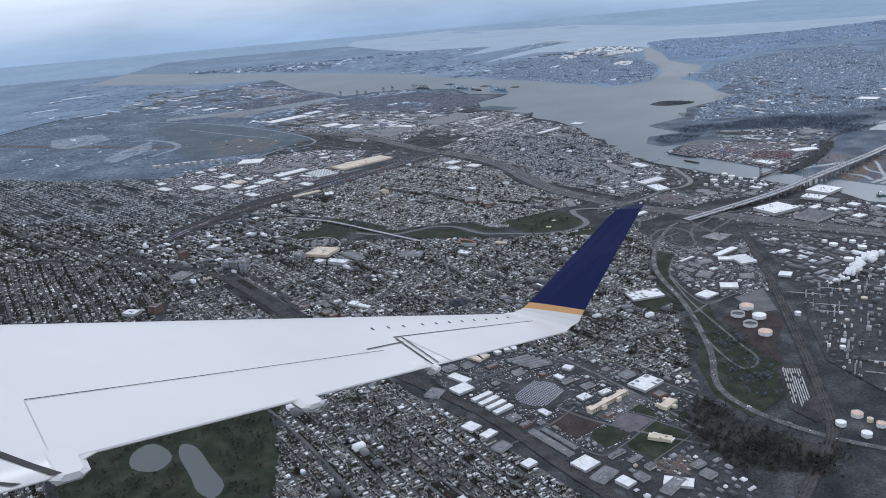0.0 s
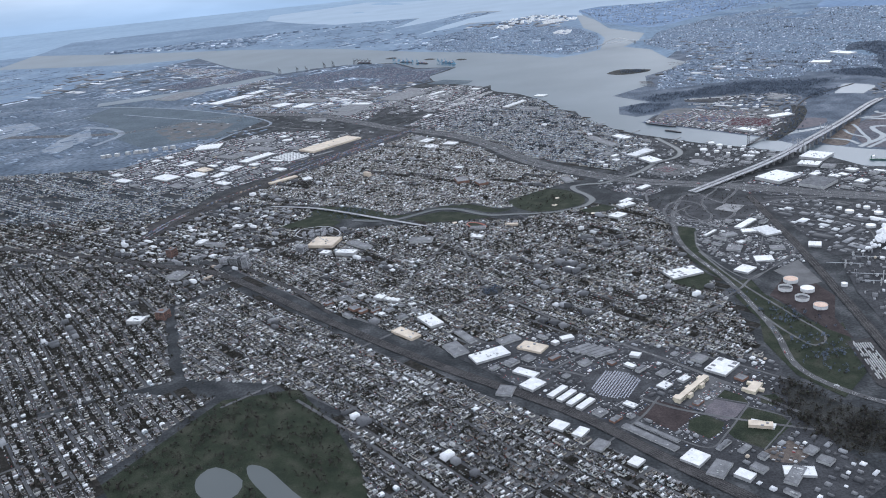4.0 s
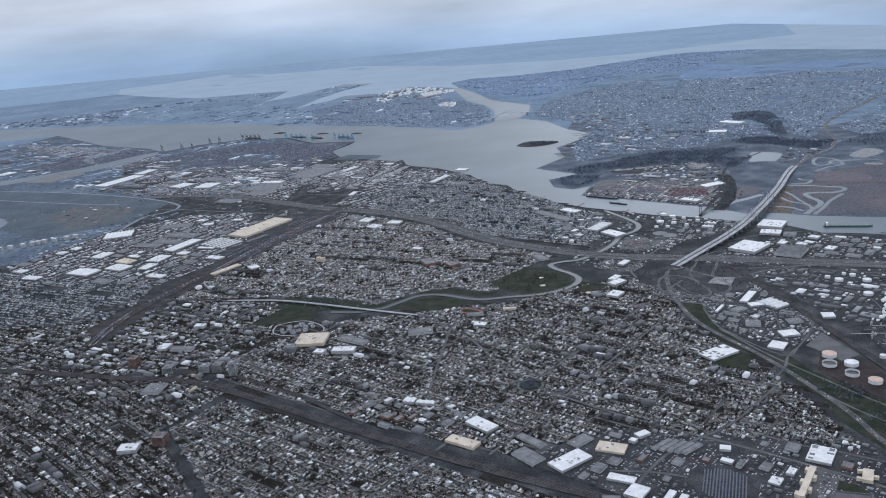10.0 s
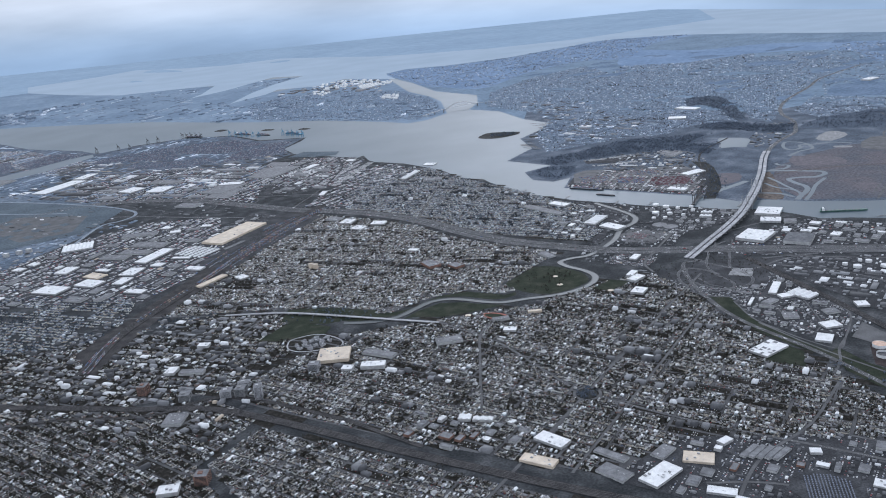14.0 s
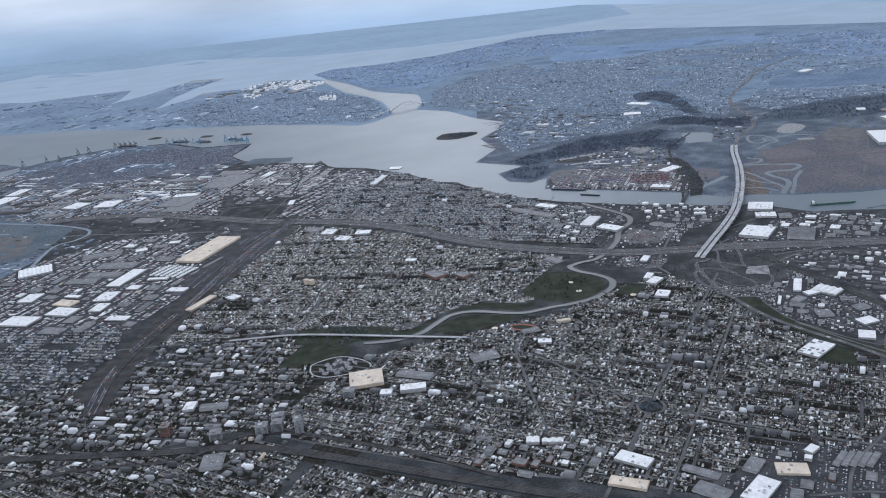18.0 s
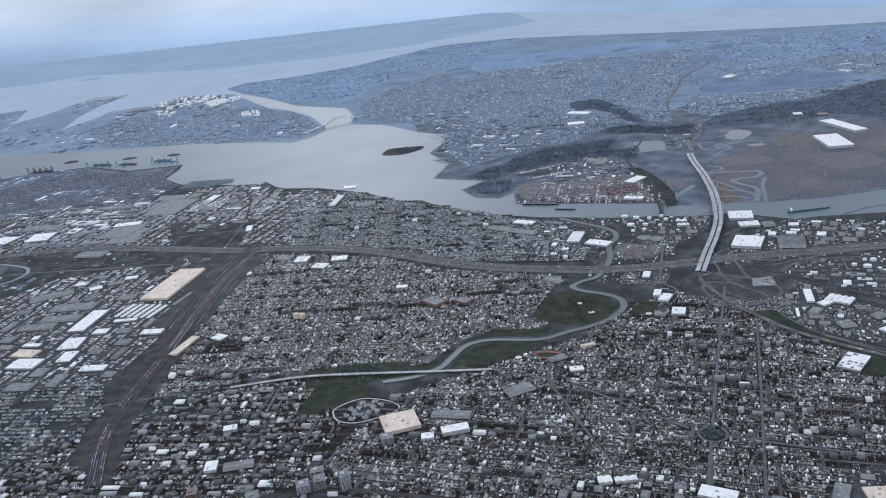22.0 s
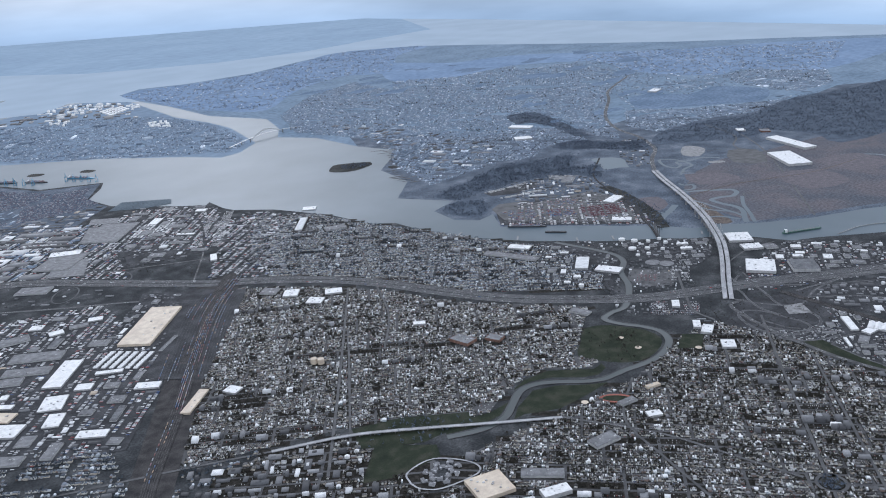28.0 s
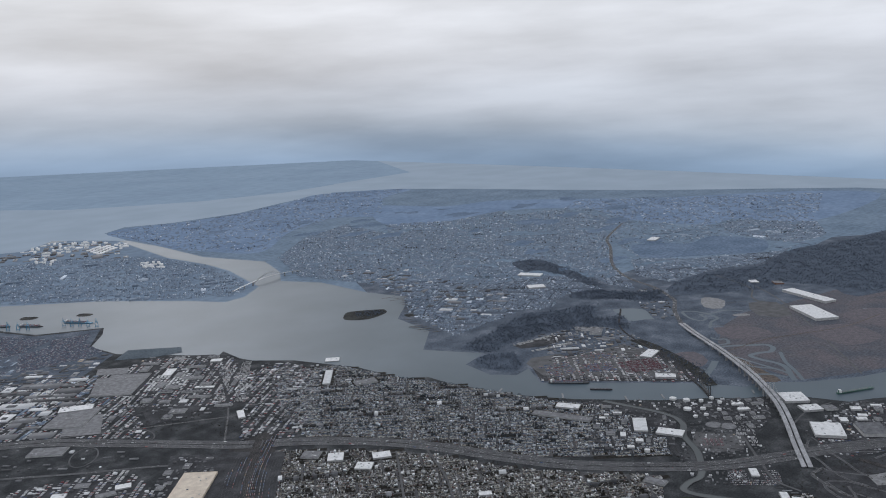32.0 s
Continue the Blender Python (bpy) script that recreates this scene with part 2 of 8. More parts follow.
M_UNIT = surf("roof_plant_metal", two((0.3, 0.3, 0.3), (0.55, 0.55, 0.55)), 0.5, "object", fine=4)
M_GLASS = surf("dark_window_glass", two((0.02, 0.025, 0.03), (0.05, 0.055, 0.06)), 0.15, scale=0.5)
M_SOLAR = surf("solar_panel_glass", two((0.07, 0.085, 0.125), (0.12, 0.14, 0.19)), 0.3, scale=1.0)
M_PEACH = surf("peach_tank_roof", two((0.55, 0.36, 0.26), (0.68, 0.48, 0.36)), 0.6, scale=0.6, fine=2, fine_mix=0.12)
M_TANK = surf("white_tank_paint", two((0.66, 0.66, 0.65), (0.8, 0.8, 0.79)), 0.45, scale=0.5, fine=2, fine_mix=0.08)
M_DARK = surf("dark_steel", two((0.03, 0.03, 0.034), (0.07, 0.07, 0.075)), 0.55, scale=0.5, fine=3)
M_STEEL = surf("galvanised_steel", two((0.3, 0.31, 0.32), (0.45, 0.46, 0.47)), 0.45, scale=0.5, metal=0.4)
M_BLUE = surf("crane_blue_paint", two((0.06, 0.2, 0.33), (0.1, 0.3, 0.45)), 0.5, scale=0.5)
M_RAIL = surf("rusty_rail_steel", two((0.07, 0.066, 0.064), (0.13, 0.125, 0.122)), 0.6, scale=0.5, fine=3, fine_mix=0.2)
M_GREENHULL = surf("green_hull_paint", two((0.05, 0.11, 0.09), (0.1, 0.18, 0.15)), 0.5, scale=0.5)
M_BOX = surf("shipping_container_paint", [(0.0, (0.19, 0.07, 0.07)), (0.14, (0.09, 0.14, 0.25)), (0.34, (0.36, 0.37, 0.39)), (0.48, (0.2, 0.21, 0.24)), (0.62, (0.22, 0.13, 0.16)), (0.74, (0.14, 0.18, 0.23)), (0.9, (0.36, 0.26, 0.18))], 0.55, "island", sharp=True)
M_REDBOX = surf("red_container_paint", [(0.0, (0.11, 0.05, 0.062)), (0.45, (0.16, 0.075, 0.088)), (0.8, (0.3, 0.3, 0.31))], 0.6, "island", sharp=True)
# container colours for the far port, greyed and blued with painted haze
M_PORTBOX = surf("hazed_container_paint", [(0.0, (0.18, 0.145, 0.17)), (0.16, (0.13, 0.16, 0.215)), (0.36, (0.34, 0.355, 0.38)), (0.5, (0.19, 0.205, 0.245)), (0.64, (0.185, 0.165, 0.2)), (0.76, (0.13, 0.165, 0.22)), (0.92, (0.5, 0.51, 0.53))], 0.7, "island", sharp=True, spec=0.15)
M_VEHICLE = surf("vehicle_paint", [(0.0, (0.6, 0.6, 0.6)), (0.35, (0.05, 0.05, 0.055)), (0.6, (0.3, 0.3, 0.31)), (0.8, (0.25, 0.04, 0.04)), (0.88, (0.05, 0.09, 0.2)), (0.94, (0.75, 0.75, 0.74))], 0.35, "island", sharp=True)
M_TWIG = surf("bare_twigs", [(0.0, (0.024, 0.021, 0.018)), (0.5, (0.042, 0.036, 0.03)), (0.9, (0.034, 0.036, 0.022))], 0.95, "island", fine=3)
# copy of the bare twig colours with aerial haze painted in
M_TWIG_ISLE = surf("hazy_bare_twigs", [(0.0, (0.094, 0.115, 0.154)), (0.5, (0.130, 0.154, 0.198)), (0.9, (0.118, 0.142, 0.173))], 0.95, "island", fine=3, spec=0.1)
M_BARK = surf("bark", two((0.05, 0.04, 0.032), (0.09, 0.075, 0.06)), 0.95, scale=1.0)
M_STEAM = surf("white_steam", two((0.85, 0.85, 0.86), (0.95, 0.95, 0.95)), 1.0, scale=0.3, fine_mix=0.03)
M_TRACKRED = surf("running_track", two((0.26, 0.09, 0.06), (0.34, 0.12, 0.09)), 0.85, scale=0.5)


def water_material(name, low, high, spec):
    m = bpy.data.materials.new(name)
    m.use_nodes = True
    n, l = m.node_tree.nodes, m.node_tree.links
    bsdf = n["Principled BSDF"]
    geo = n.new("ShaderNodeNewGeometry")
    broad = n.new("ShaderNodeTexNoise")
    broad.inputs["Scale"].default_value, broad.inputs["Detail"].default_value = 0.006, 3.0
    ramp = n.new("ShaderNodeValToRGB")
    ramp.color_ramp.elements[0].position, ramp.color_ramp.elements[0].color = 0.35, (*low, 1)
    ramp.color_ramp.elements[1].position, ramp.color_ramp.elements[1].color = 0.65, (*high, 1)
    wave = n.new("ShaderNodeTexNoise")
    wave.inputs["Scale"].default_value, wave.inputs["Detail"].default_value = 0.9, 3.0
    bump = n.new("ShaderNodeBump")
    bump.inputs["Strength"].default_value, bump.inputs["Distance"].default_value = 0.25, 0.08
    for t in (broad, wave):
        l.new(geo.outputs["Position"], t.inputs["Vector"])
    l.new(broad.outputs["Fac"], ramp.inputs[0])
    l.new(ramp.outputs[0], bsdf.inputs["Base Color"])
    l.new(wave.outputs["Fac"], bump.inputs["Height"])
    l.new(bump.outputs[0], bsdf.inputs["Normal"])
    bsdf.inputs["Roughness"].default_value = 0.4
    bsdf.inputs["Specular IOR Level"].default_value = spec
    bsdf.inputs["Specular Tint"].default_value = (0.9, 0.96, 1.0, 1)
    return m


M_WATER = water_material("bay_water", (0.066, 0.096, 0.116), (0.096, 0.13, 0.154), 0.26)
# open water, paled and blued by haze put into its base colour
M_SEA = water_material("hazed_sea_water", (0.37, 0.438, 0.503), (0.405, 0.475, 0.543), 0.0)
M_RIVER = water_material("murky_river_water", (0.085, 0.095, 0.095), (0.12, 0.13, 0.128), 0.13)
M_SHED = surf("shed_roofs", [(0.0, (0.12, 0.122, 0.128)), (0.28, (0.2, 0.202, 0.208)), (0.5, (0.075, 0.076, 0.08)), (0.66, (0.3, 0.305, 0.315)), (0.76, (0.62, 0.625, 0.63)), (0.88, (0.8, 0.8, 0.8)), (0.97, (0.5, 0.42, 0.33))], 0.7, "island", fine=1.5, fine_mix=0.15, sharp=True, spec=0.25)
# roof and wall copies for far houses, distance haze painted into the colour
M_ROOF_FAR = surf("hazed_roofs", [(0.0, (0.156, 0.198, 0.256)), (0.35, (0.206, 0.255, 0.322)), (0.6, (0.277, 0.330, 0.403)), (0.82, (0.437, 0.493, 0.569)), (0.94, (0.791, 0.844, 0.918))], 0.8, "island", sharp=True, spec=0.15)
M_WALL_FAR = surf("hazed_walls", [(0.0, (0.287, 0.337, 0.404)), (0.5, (0.224, 0.268, 0.328)), (0.8, (0.380, 0.428, 0.497))], 0.8, "island", sharp=True, spec=0.2)
# roofs and twigs with a weaker share of painted haze, for the middle distance
M_ROOF_MID = surf("light_hazed_roofs", [(0.0, (0.085, 0.098, 0.118)), (0.35, (0.14, 0.16, 0.19)), (0.6, (0.21, 0.235, 0.27)), (0.82, (0.37, 0.4, 0.44)), (0.94, (0.68, 0.71, 0.74))], 0.8, "island", sharp=True, spec=0.15)
M_TWIG_MID = surf("light_hazed_twigs", [(0.0, (0.052, 0.063, 0.078)), (0.5, (0.075, 0.089, 0.108)), (0.9, (0.064, 0.078, 0.092))], 0.95, "island", fine=3, spec=0.1)
# airfield, plain and taxiway colours below are paled and blued as painted haze
M_FIELD = surf("hazed_airfield_grass", two((0.088, 0.11, 0.13), (0.122, 0.148, 0.168)), 0.9, scale=0.02, fine=0.3, fine_mix=0.3, spec=0.1)
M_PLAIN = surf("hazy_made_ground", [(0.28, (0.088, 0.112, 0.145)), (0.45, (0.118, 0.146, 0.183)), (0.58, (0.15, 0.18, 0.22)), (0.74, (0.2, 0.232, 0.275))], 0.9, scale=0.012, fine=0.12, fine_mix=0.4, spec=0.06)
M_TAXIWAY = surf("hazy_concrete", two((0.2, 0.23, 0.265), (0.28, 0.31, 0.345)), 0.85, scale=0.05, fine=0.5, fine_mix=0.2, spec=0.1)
# island and port ground and island woods, some distance haze put into the colours
M_ISLAND = surf("hazed_island_scrub", [(0.3, (0.071, 0.087, 0.112)), (0.48, (0.103, 0.123, 0.154)), (0.6, (0.143, 0.164, 0.198)), (0.75, (0.202, 0.227, 0.265))], 0.9, scale=0.03, fine=0.4, fine_mix=0.35, spec=0.08)
M_WOOD_ISLE = surf("hazed_island_woods", two((0.068, 0.086, 0.114), (0.104, 0.127, 0.163)), 0.9, scale=0.05, fine=0.8, fine_mix=0.4, bump=0.5, spec=0.08)
M_TANKYARD = surf("dark_red_earth", two((0.04, 0.032, 0.032), (0.066, 0.052, 0.051)), 0.9, scale=0.1, fine=1.0, fine_mix=0.35, spec=0.1)
M_REDEARTH = surf("red_brown_earth", two((0.098, 0.089, 0.101), (0.142, 0.124, 0.135)), 0.9, scale=0.15, fine=1.0, fine_mix=0.3)


# ---- building blocks ----
from mathutils.geometry import tessellate_polygon


def part(name, bm, material, parent=None, label="", m=None):
    """Links a bmesh as one mesh object, under a thing or a part if one is given."""
    me = bpy.data.meshes.new(name)
    bm.to_mesh(me)
    bm.free()
    me.materials.append(material)
    ob = new(name, me)
    if parent is not None:
        ob.parent = parent
    if m is not None:
        ob.matrix_basis = m
    if label:
        ob["label"] = label
    return ob


def share(name, me, parent=None, m=None):
    ob = new(name, me)
    if parent is not None:
        ob.parent = parent
    if m is not None:
        ob.matrix_basis = m
    return ob


def box(bm, x, y, z, w, d, h, turn=0.0):
    """A box that stands at height z, centred on x, y."""
    c, s = math.cos(radians(turn)), math.sin(radians(turn))
    vs = []
    for dz in (0, h):
        for dx, dy in ((-w / 2, -d / 2), (w / 2, -d / 2), (w / 2, d / 2), (-w / 2, d / 2)):
            vs.append(bm.verts.new((x + dx * c - dy * s, y + dx * s + dy * c, z + dz)))
    for f in ((0, 3, 2, 1), (4, 5, 6, 7), (0, 1, 5, 4), (1, 2, 6, 5), (2, 3, 7, 6), (3, 0, 4, 7)):
        bm.faces.new([vs[i] for i in f])
    return bm


def rod(bm, a, b, r, sides=5):
    a, b = Vector(a), Vector(b)
    q = (b - a).to_track_quat("Z", "Y")
    rings = []
    for p in (a, b):
        rings.append([bm.verts.new(p + q @ Vector((r * math.cos(i * 2 * math.pi / sides), r * math.sin(i * 2 * math.pi / sides), 0))) for i in range(sides)])
    for i in range(sides):
        bm.faces.new((rings[0][i], rings[0][(i + 1) % sides], rings[1][(i + 1) % sides], rings[1][i]))
    bm.faces.new(rings[0][::-1])
    bm.faces.new(rings[1])
    return bm


def drum(bm, x, y, z, r, h, sides=24, cap=True):
    rings = [[bm.verts.new((x + r * math.cos(i * 2 * math.pi / sides), y + r * math.sin(i * 2 * math.pi / sides), z + dz)) for i in range(sides)] for dz in (0, h)]
    for i in range(sides):
        bm.faces.new((rings[0][i], rings[0][(i + 1) % sides], rings[1][(i + 1) % sides], rings[1][i]))
    if cap:
        bm.faces.new(rings[1])
    return bm


def BM():
    return bmesh.new()


def fast(name, verts, faces, mats, mat_index=None):
    """One mesh from arrays: verts (n, 3), faces (m, k) of one k each."""
    me = bpy.data.meshes.new(name)
    faces = [np.asarray(f, dtype=np.int32) for f in faces]
    loops = np.concatenate([f.ravel() for f in faces])
    totals = np.concatenate([np.full(len(f), f.shape[1], dtype=np.int32) for f in faces])
    starts = np.concatenate([[0], np.cumsum(totals)[:-1]]).astype(np.int32)
    me.vertices.add(len(verts))
    me.vertices.foreach_set("co", np.asarray(verts, dtype=np.float32).ravel())
    me.loops.add(len(loops))
    me.loops.foreach_set("vertex_index", loops)
    me.polygons.add(len(totals))
    me.polygons.foreach_set("loop_start", starts)
    me.polygons.foreach_set("loop_total", totals)
    for m in mats:
        me.materials.append(m)
    if mat_index is not None:
        me.polygons.foreach_set("material_index", np.asarray(mat_index, dtype=np.int32))
    me.update(calc_edges=True)
    me.validate()
    return new(name, me)


# ---- the plan: what is taken up already ----
X0, Y0, X1, Y1 = -1500, 250, 2600, 3500
taken = np.zeros((X1 - X0, Y1 - Y0), dtype=bool)


def mark(x, y):
    i, j = np.asarray(x - X0).astype(int), np.asarray(y - Y0).astype(int)
    ok = (i >= 0) & (j >= 0) & (i < X1 - X0) & (j < Y1 - Y0)
    taken[i[ok], j[ok]] = True


def free(x, y):
    i, j = np.asarray(x - X0).astype(int), np.asarray(y - Y0).astype(int)
    ok = (i >= 0) & (j >= 0) & (i < X1 - X0) & (j < Y1 - Y0)
    out = np.zeros(len(i), dtype=bool)
    out[ok] = ~taken[i[ok], j[ok]]
    return out


def mark_rect(x, y, w, d, turn, grow=1.0):
    c, s = math.cos(radians(turn)), math.sin(radians(turn))
    u, v = np.meshgrid(np.arange(-w / 2 - grow, w / 2 + grow, 0.6), np.arange(-d / 2 - grow, d / 2 + grow, 0.6))
    mark(x + u * c - v * s, y + u * s + v * c)


def inside(px, py, poly):
    px, py = np.asarray(px, float), np.asarray(py, float)
    odd = np.zeros(px.shape, bool)
    for (xa, ya), (xb, yb) in zip(poly, poly[1:] + poly[:1]):
        cross = (ya > py) != (yb > py)
        xi = (xb - xa) * (py - ya) / (yb - ya if yb != ya else 1e-9) + xa
        odd ^= cross & (px < xi)
    return odd


def mark_poly(poly, step=0.8):
    xs, ys = zip(*poly)
    u, v = np.meshgrid(np.arange(min(xs), max(xs), step), np.arange(min(ys), max(ys), step))
    k = inside(u, v, poly)
    mark(u[k], v[k])


def smooth(pts, n=8, closed=False):
    """A Catmull-Rom line through the points."""
    p = [Vector((*q, 0)) if len(q) == 2 else Vector(q) for q in pts]
    if closed:
        p = [p[-1]] + p + p[:2]
    else:
        p = [2 * p[0] - p[1]] + p + [2 * p[-1] - p[-2]]
    out = []
    for i in range(1, len(p) - 2):
        for k in range(n):
            t = k / n
            a, b, c, d = p[i - 1], p[i], p[i + 1], p[i + 2]
            out.append(0.5 * ((2 * b) + (c - a) * t + (2 * a - 5 * b + 4 * c - d) * t * t + (3 * b - a - 3 * c + d) * t * t * t))
    if not closed:
        out.append(p[-2])
    return out


def offset(line, d):
    out = []
    for i, q in enumerate(line):
        t = (line[min(i + 1, len(line) - 1)] - line[max(i - 1, 0)])
        t.z = 0
        t.normalize()
        out.append(q + Vector((-t.y, t.x, 0)) * d)
    return out


layer = [0.05]


def strip(bm, line, width, z, thick=0.0, shift=0.0):
    a, b = offset(line, shift + width / 2), offset(line, shift - width / 2)
    ta = [bm.verts.new((p.x, p.y, p.z + z)) for p in a]
    tb = [bm.verts.new((p.x, p.y, p.z + z)) for p in b]
    for i in range(len(line) - 1):
        bm.faces.new((tb[i], tb[i + 1], ta[i + 1], ta[i]))
    if thick:
        ba = [bm.verts.new((p.x, p.y, p.z + z - thick)) for p in a]
        bb = [bm.verts.new((p.x, p.y, p.z + z - thick)) for p in b]
        for i in range(len(line) - 1):
            bm.faces.new((ba[i], ba[i + 1], bb[i + 1], bb[i]))
            bm.faces.new((ta[i], ta[i + 1], ba[i + 1], ba[i]))
            bm.faces.new((bb[i], bb[i + 1], tb[i + 1], tb[i]))
    return bm


def mark_line(line, width):
    for i in range(len(line) - 1):
        a, b = line[i], line[i + 1]
        n = max(2, int((b - a).length * 1.5))
        t = (b - a).normalized() if (b - a).length > 0 else Vector((1, 0, 0))
        for o in np.arange(-width / 2, width / 2 + 0.1, 0.7):
            s = np.linspace(0, 1, n)
            mark(a.x + (b.x - a.x) * s - t.y * o, a.y + (b.y - a.y) * s + t.x * o)


def area(name, poly, material, label, z=None, kind="structure", category="", closed_smooth=0, take=True):
    """A flat piece of land or paving with a real edge."""
    if closed_smooth:
        poly = [(p.x, p.y) for p in smooth(poly, closed_smooth, True)]
    if z is None:
        layer[0] += 0.0018
        z = layer[0]
    bm = BM()
    top = [bm.verts.new((x, y, z)) for x, y in poly]
    for tri in tessellate_polygon([[Vector((x, y, 0)) for x, y in poly]]):
        p0, p1, p2 = (poly[i] for i in tri)
        up = (p1[0] - p0[0]) * (p2[1] - p0[1]) - (p1[1] - p0[1]) * (p2[0] - p0[0]) > 0
        bm.faces.new([top[i] for i in (tri if up else tri[::-1])])
    ob = part(name, bm, material)
    tagged(ob, label, category or name.replace("_", " "), kind=kind)
    if take:
        mark_poly(poly, 0.8)
    return ob


def road(name, pts, width, label, material=None, lanes=0, n=8, take=True, barrier=False, group=""):
    """A road on the ground, with its lane lines and barriers as parts."""
    layer[0] += 0.0018
    line = smooth(pts, n)
    ob = part(name, strip(BM(), line, width, layer[0]), material or M_ASPHALT)
    tagged(ob, label, "road", group, "structure")
    if lanes:
        bm = BM()
        for k in range(1, lanes):
            o = -width / 2 + width * k / lanes
            for i in range(0, len(line) - 1, 2):
                strip(bm, [line[i], line[i + 1]], 0.07, layer[0] + 0.015, shift=o)
        part("lane_lines", bm, M_LINE, ob, "white lane lines")
    if barrier:
        for s in (-1, 1):
            part("barrier", strip(BM(), line, 0.12, layer[0] + 0.2, 0.2, s * width / 2), M_CONCRETE, ob)
    if take:
        mark_line(line, width + 1.0)
    return ob


# ---- ground and water ----
def far_edge(heading):
    """Where the ground sheet is cut, by compass heading, to fit the horizon seen from the middle of the flight."""
    dip = max(2.6, 1.2 + 5.2 * math.sin(radians(heading - 15)))
    far = 310 / math.tan(radians(dip))
    return (-350 + far * math.sin(radians(heading)), 300 + far * math.cos(radians(heading)))


bm = BM()
hub = bm.verts.new((0, 1200, 0))
rim = [bm.verts.new((*far_edge(-h), 0)) for h in range(0, 360, 4)]
for k in range(len(rim)):
    bm.faces.new((hub, rim[k], rim[(k + 1) % len(rim)]))
# the sheet's colour carries the far haze
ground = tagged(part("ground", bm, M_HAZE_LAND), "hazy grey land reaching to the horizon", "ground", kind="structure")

NEAR_SHORE = [(1000, 380), (700, 640), (526, 804), (479, 854), (454, 874), (439, 945), (408, 968), (388, 1005), (347, 1056), (298, 1142), (273, 1211), (263, 1304), (268, 1347), (246, 1375), (248, 1460), (222, 1563), (190, 1615), (187, 1640), (196, 1692), (180, 1680), (138, 1753), (100, 1827), (99, 1902), (149, 1956), (173, 1994), (87, 2060), (52, 2193), (-69, 2270), (-162, 2273), (-183, 2221), (-246, 2252), (-274, 2331), (-384, 2496), (-528, 2878), (-776, 2943), (-1300, 3300)]
BAYONNE_SHORE = [(-1300, 3750), (-847, 3335), (-388, 2986), (-79, 2677), (37, 2498), (150, 2339), (274, 2198), (366, 2032), (396, 1955), (444, 1957), (515, 2003), (590, 2200), (610, 2317), (616, 2480), (706, 2862), (670, 3007), (536, 3024), (376, 2980), (290, 2960), (330, 3040), (386, 3112), (447, 3113), (550, 3328), (481, 3399), (225, 3456), (150, 4000)]
FAR_SHORE = [(-401, 4654), (-88, 4750), (104, 4900), (312, 4575), (477, 4420), (739, 4399), (888, 4090), (1022, 3760), (1211, 3573), (1396, 3422), (1709, 3310), (2500, 3330)]
STATEN_SHORE = [(2300, 3180), (1477, 3051), (1219, 2984), (985, 3016), (863, 3092), (762, 3031), (721, 2839), (703, 2634), (665, 2400), (697, 2206), (634, 2078), (572, 2002), (603, 1912), (583, 1764), (593, 1679), (542, 1630), (469, 1582), (438, 1487), (357, 1431), (388, 1345), (335, 1335), (318, 1282), (334, 1251), (365, 1252), (325, 1207), (353, 1165), (429, 1033), (441, 990), (471, 970), (494, 936), (545, 887), (615, 842), (780, 700), (1080, 440)]
area("water", NEAR_SHORE + BAYONNE_SHORE + FAR_SHORE + STATEN_SHORE, M_WATER, "calm grey-green bay and tidal straits under overcast sky", 0.03, category="water")
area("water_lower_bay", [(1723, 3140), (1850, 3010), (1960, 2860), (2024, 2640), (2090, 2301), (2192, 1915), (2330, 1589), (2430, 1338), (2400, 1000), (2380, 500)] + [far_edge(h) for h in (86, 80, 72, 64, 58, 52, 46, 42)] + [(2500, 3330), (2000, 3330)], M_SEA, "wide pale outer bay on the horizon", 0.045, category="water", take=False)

BAY_SHORE = [(706, 2862), (670, 2953), (613, 3057), (486, 2955), (374, 3027), (311, 2934), (174, 2825), (288, 3038), (411, 3212), (559, 3370), (471, 3480), (357, 3360), (240, 3233), (105, 3140), (158, 3228), (247, 3467), (144, 3524), (23, 3574), (-81, 3611), (-236, 3900), (-398, 4300)]
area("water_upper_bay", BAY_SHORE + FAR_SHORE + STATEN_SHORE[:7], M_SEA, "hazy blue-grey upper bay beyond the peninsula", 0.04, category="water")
for pts in ([(120, 4660), (180, 4760), (217, 4710), (272, 4400), (200, 4480)], [(8, 4194), (40, 4200), (62, 4122), (20, 4130)], [(640, 4230), (720, 4260), (730, 4180), (670, 4160)]):
    area("islet", pts, M_HAZE_LAND, "faint hazy island in the upper bay", 0.06, kind="", category="island", closed_smooth=3)
area("ground_plain", NEAR_SHORE[1:34] + [(-620, 2720), (-760, 2560), (-820, 2380), (-1000, 2260), (-1060, 2050), (-1300, 1900), (-1420, 1640), (-1800, 1560), (-2100, 1350), (-3000, 1300), (-3000, -1500), (1500, -1500)], M_GROUND, "dark winter ground of a built-up coastal plain", 0.015, category="ground", take=False)
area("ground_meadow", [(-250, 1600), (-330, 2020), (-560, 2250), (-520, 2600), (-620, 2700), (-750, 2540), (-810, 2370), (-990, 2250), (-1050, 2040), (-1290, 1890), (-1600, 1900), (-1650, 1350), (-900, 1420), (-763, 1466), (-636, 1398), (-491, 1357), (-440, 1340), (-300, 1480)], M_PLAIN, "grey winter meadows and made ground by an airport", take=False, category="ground")
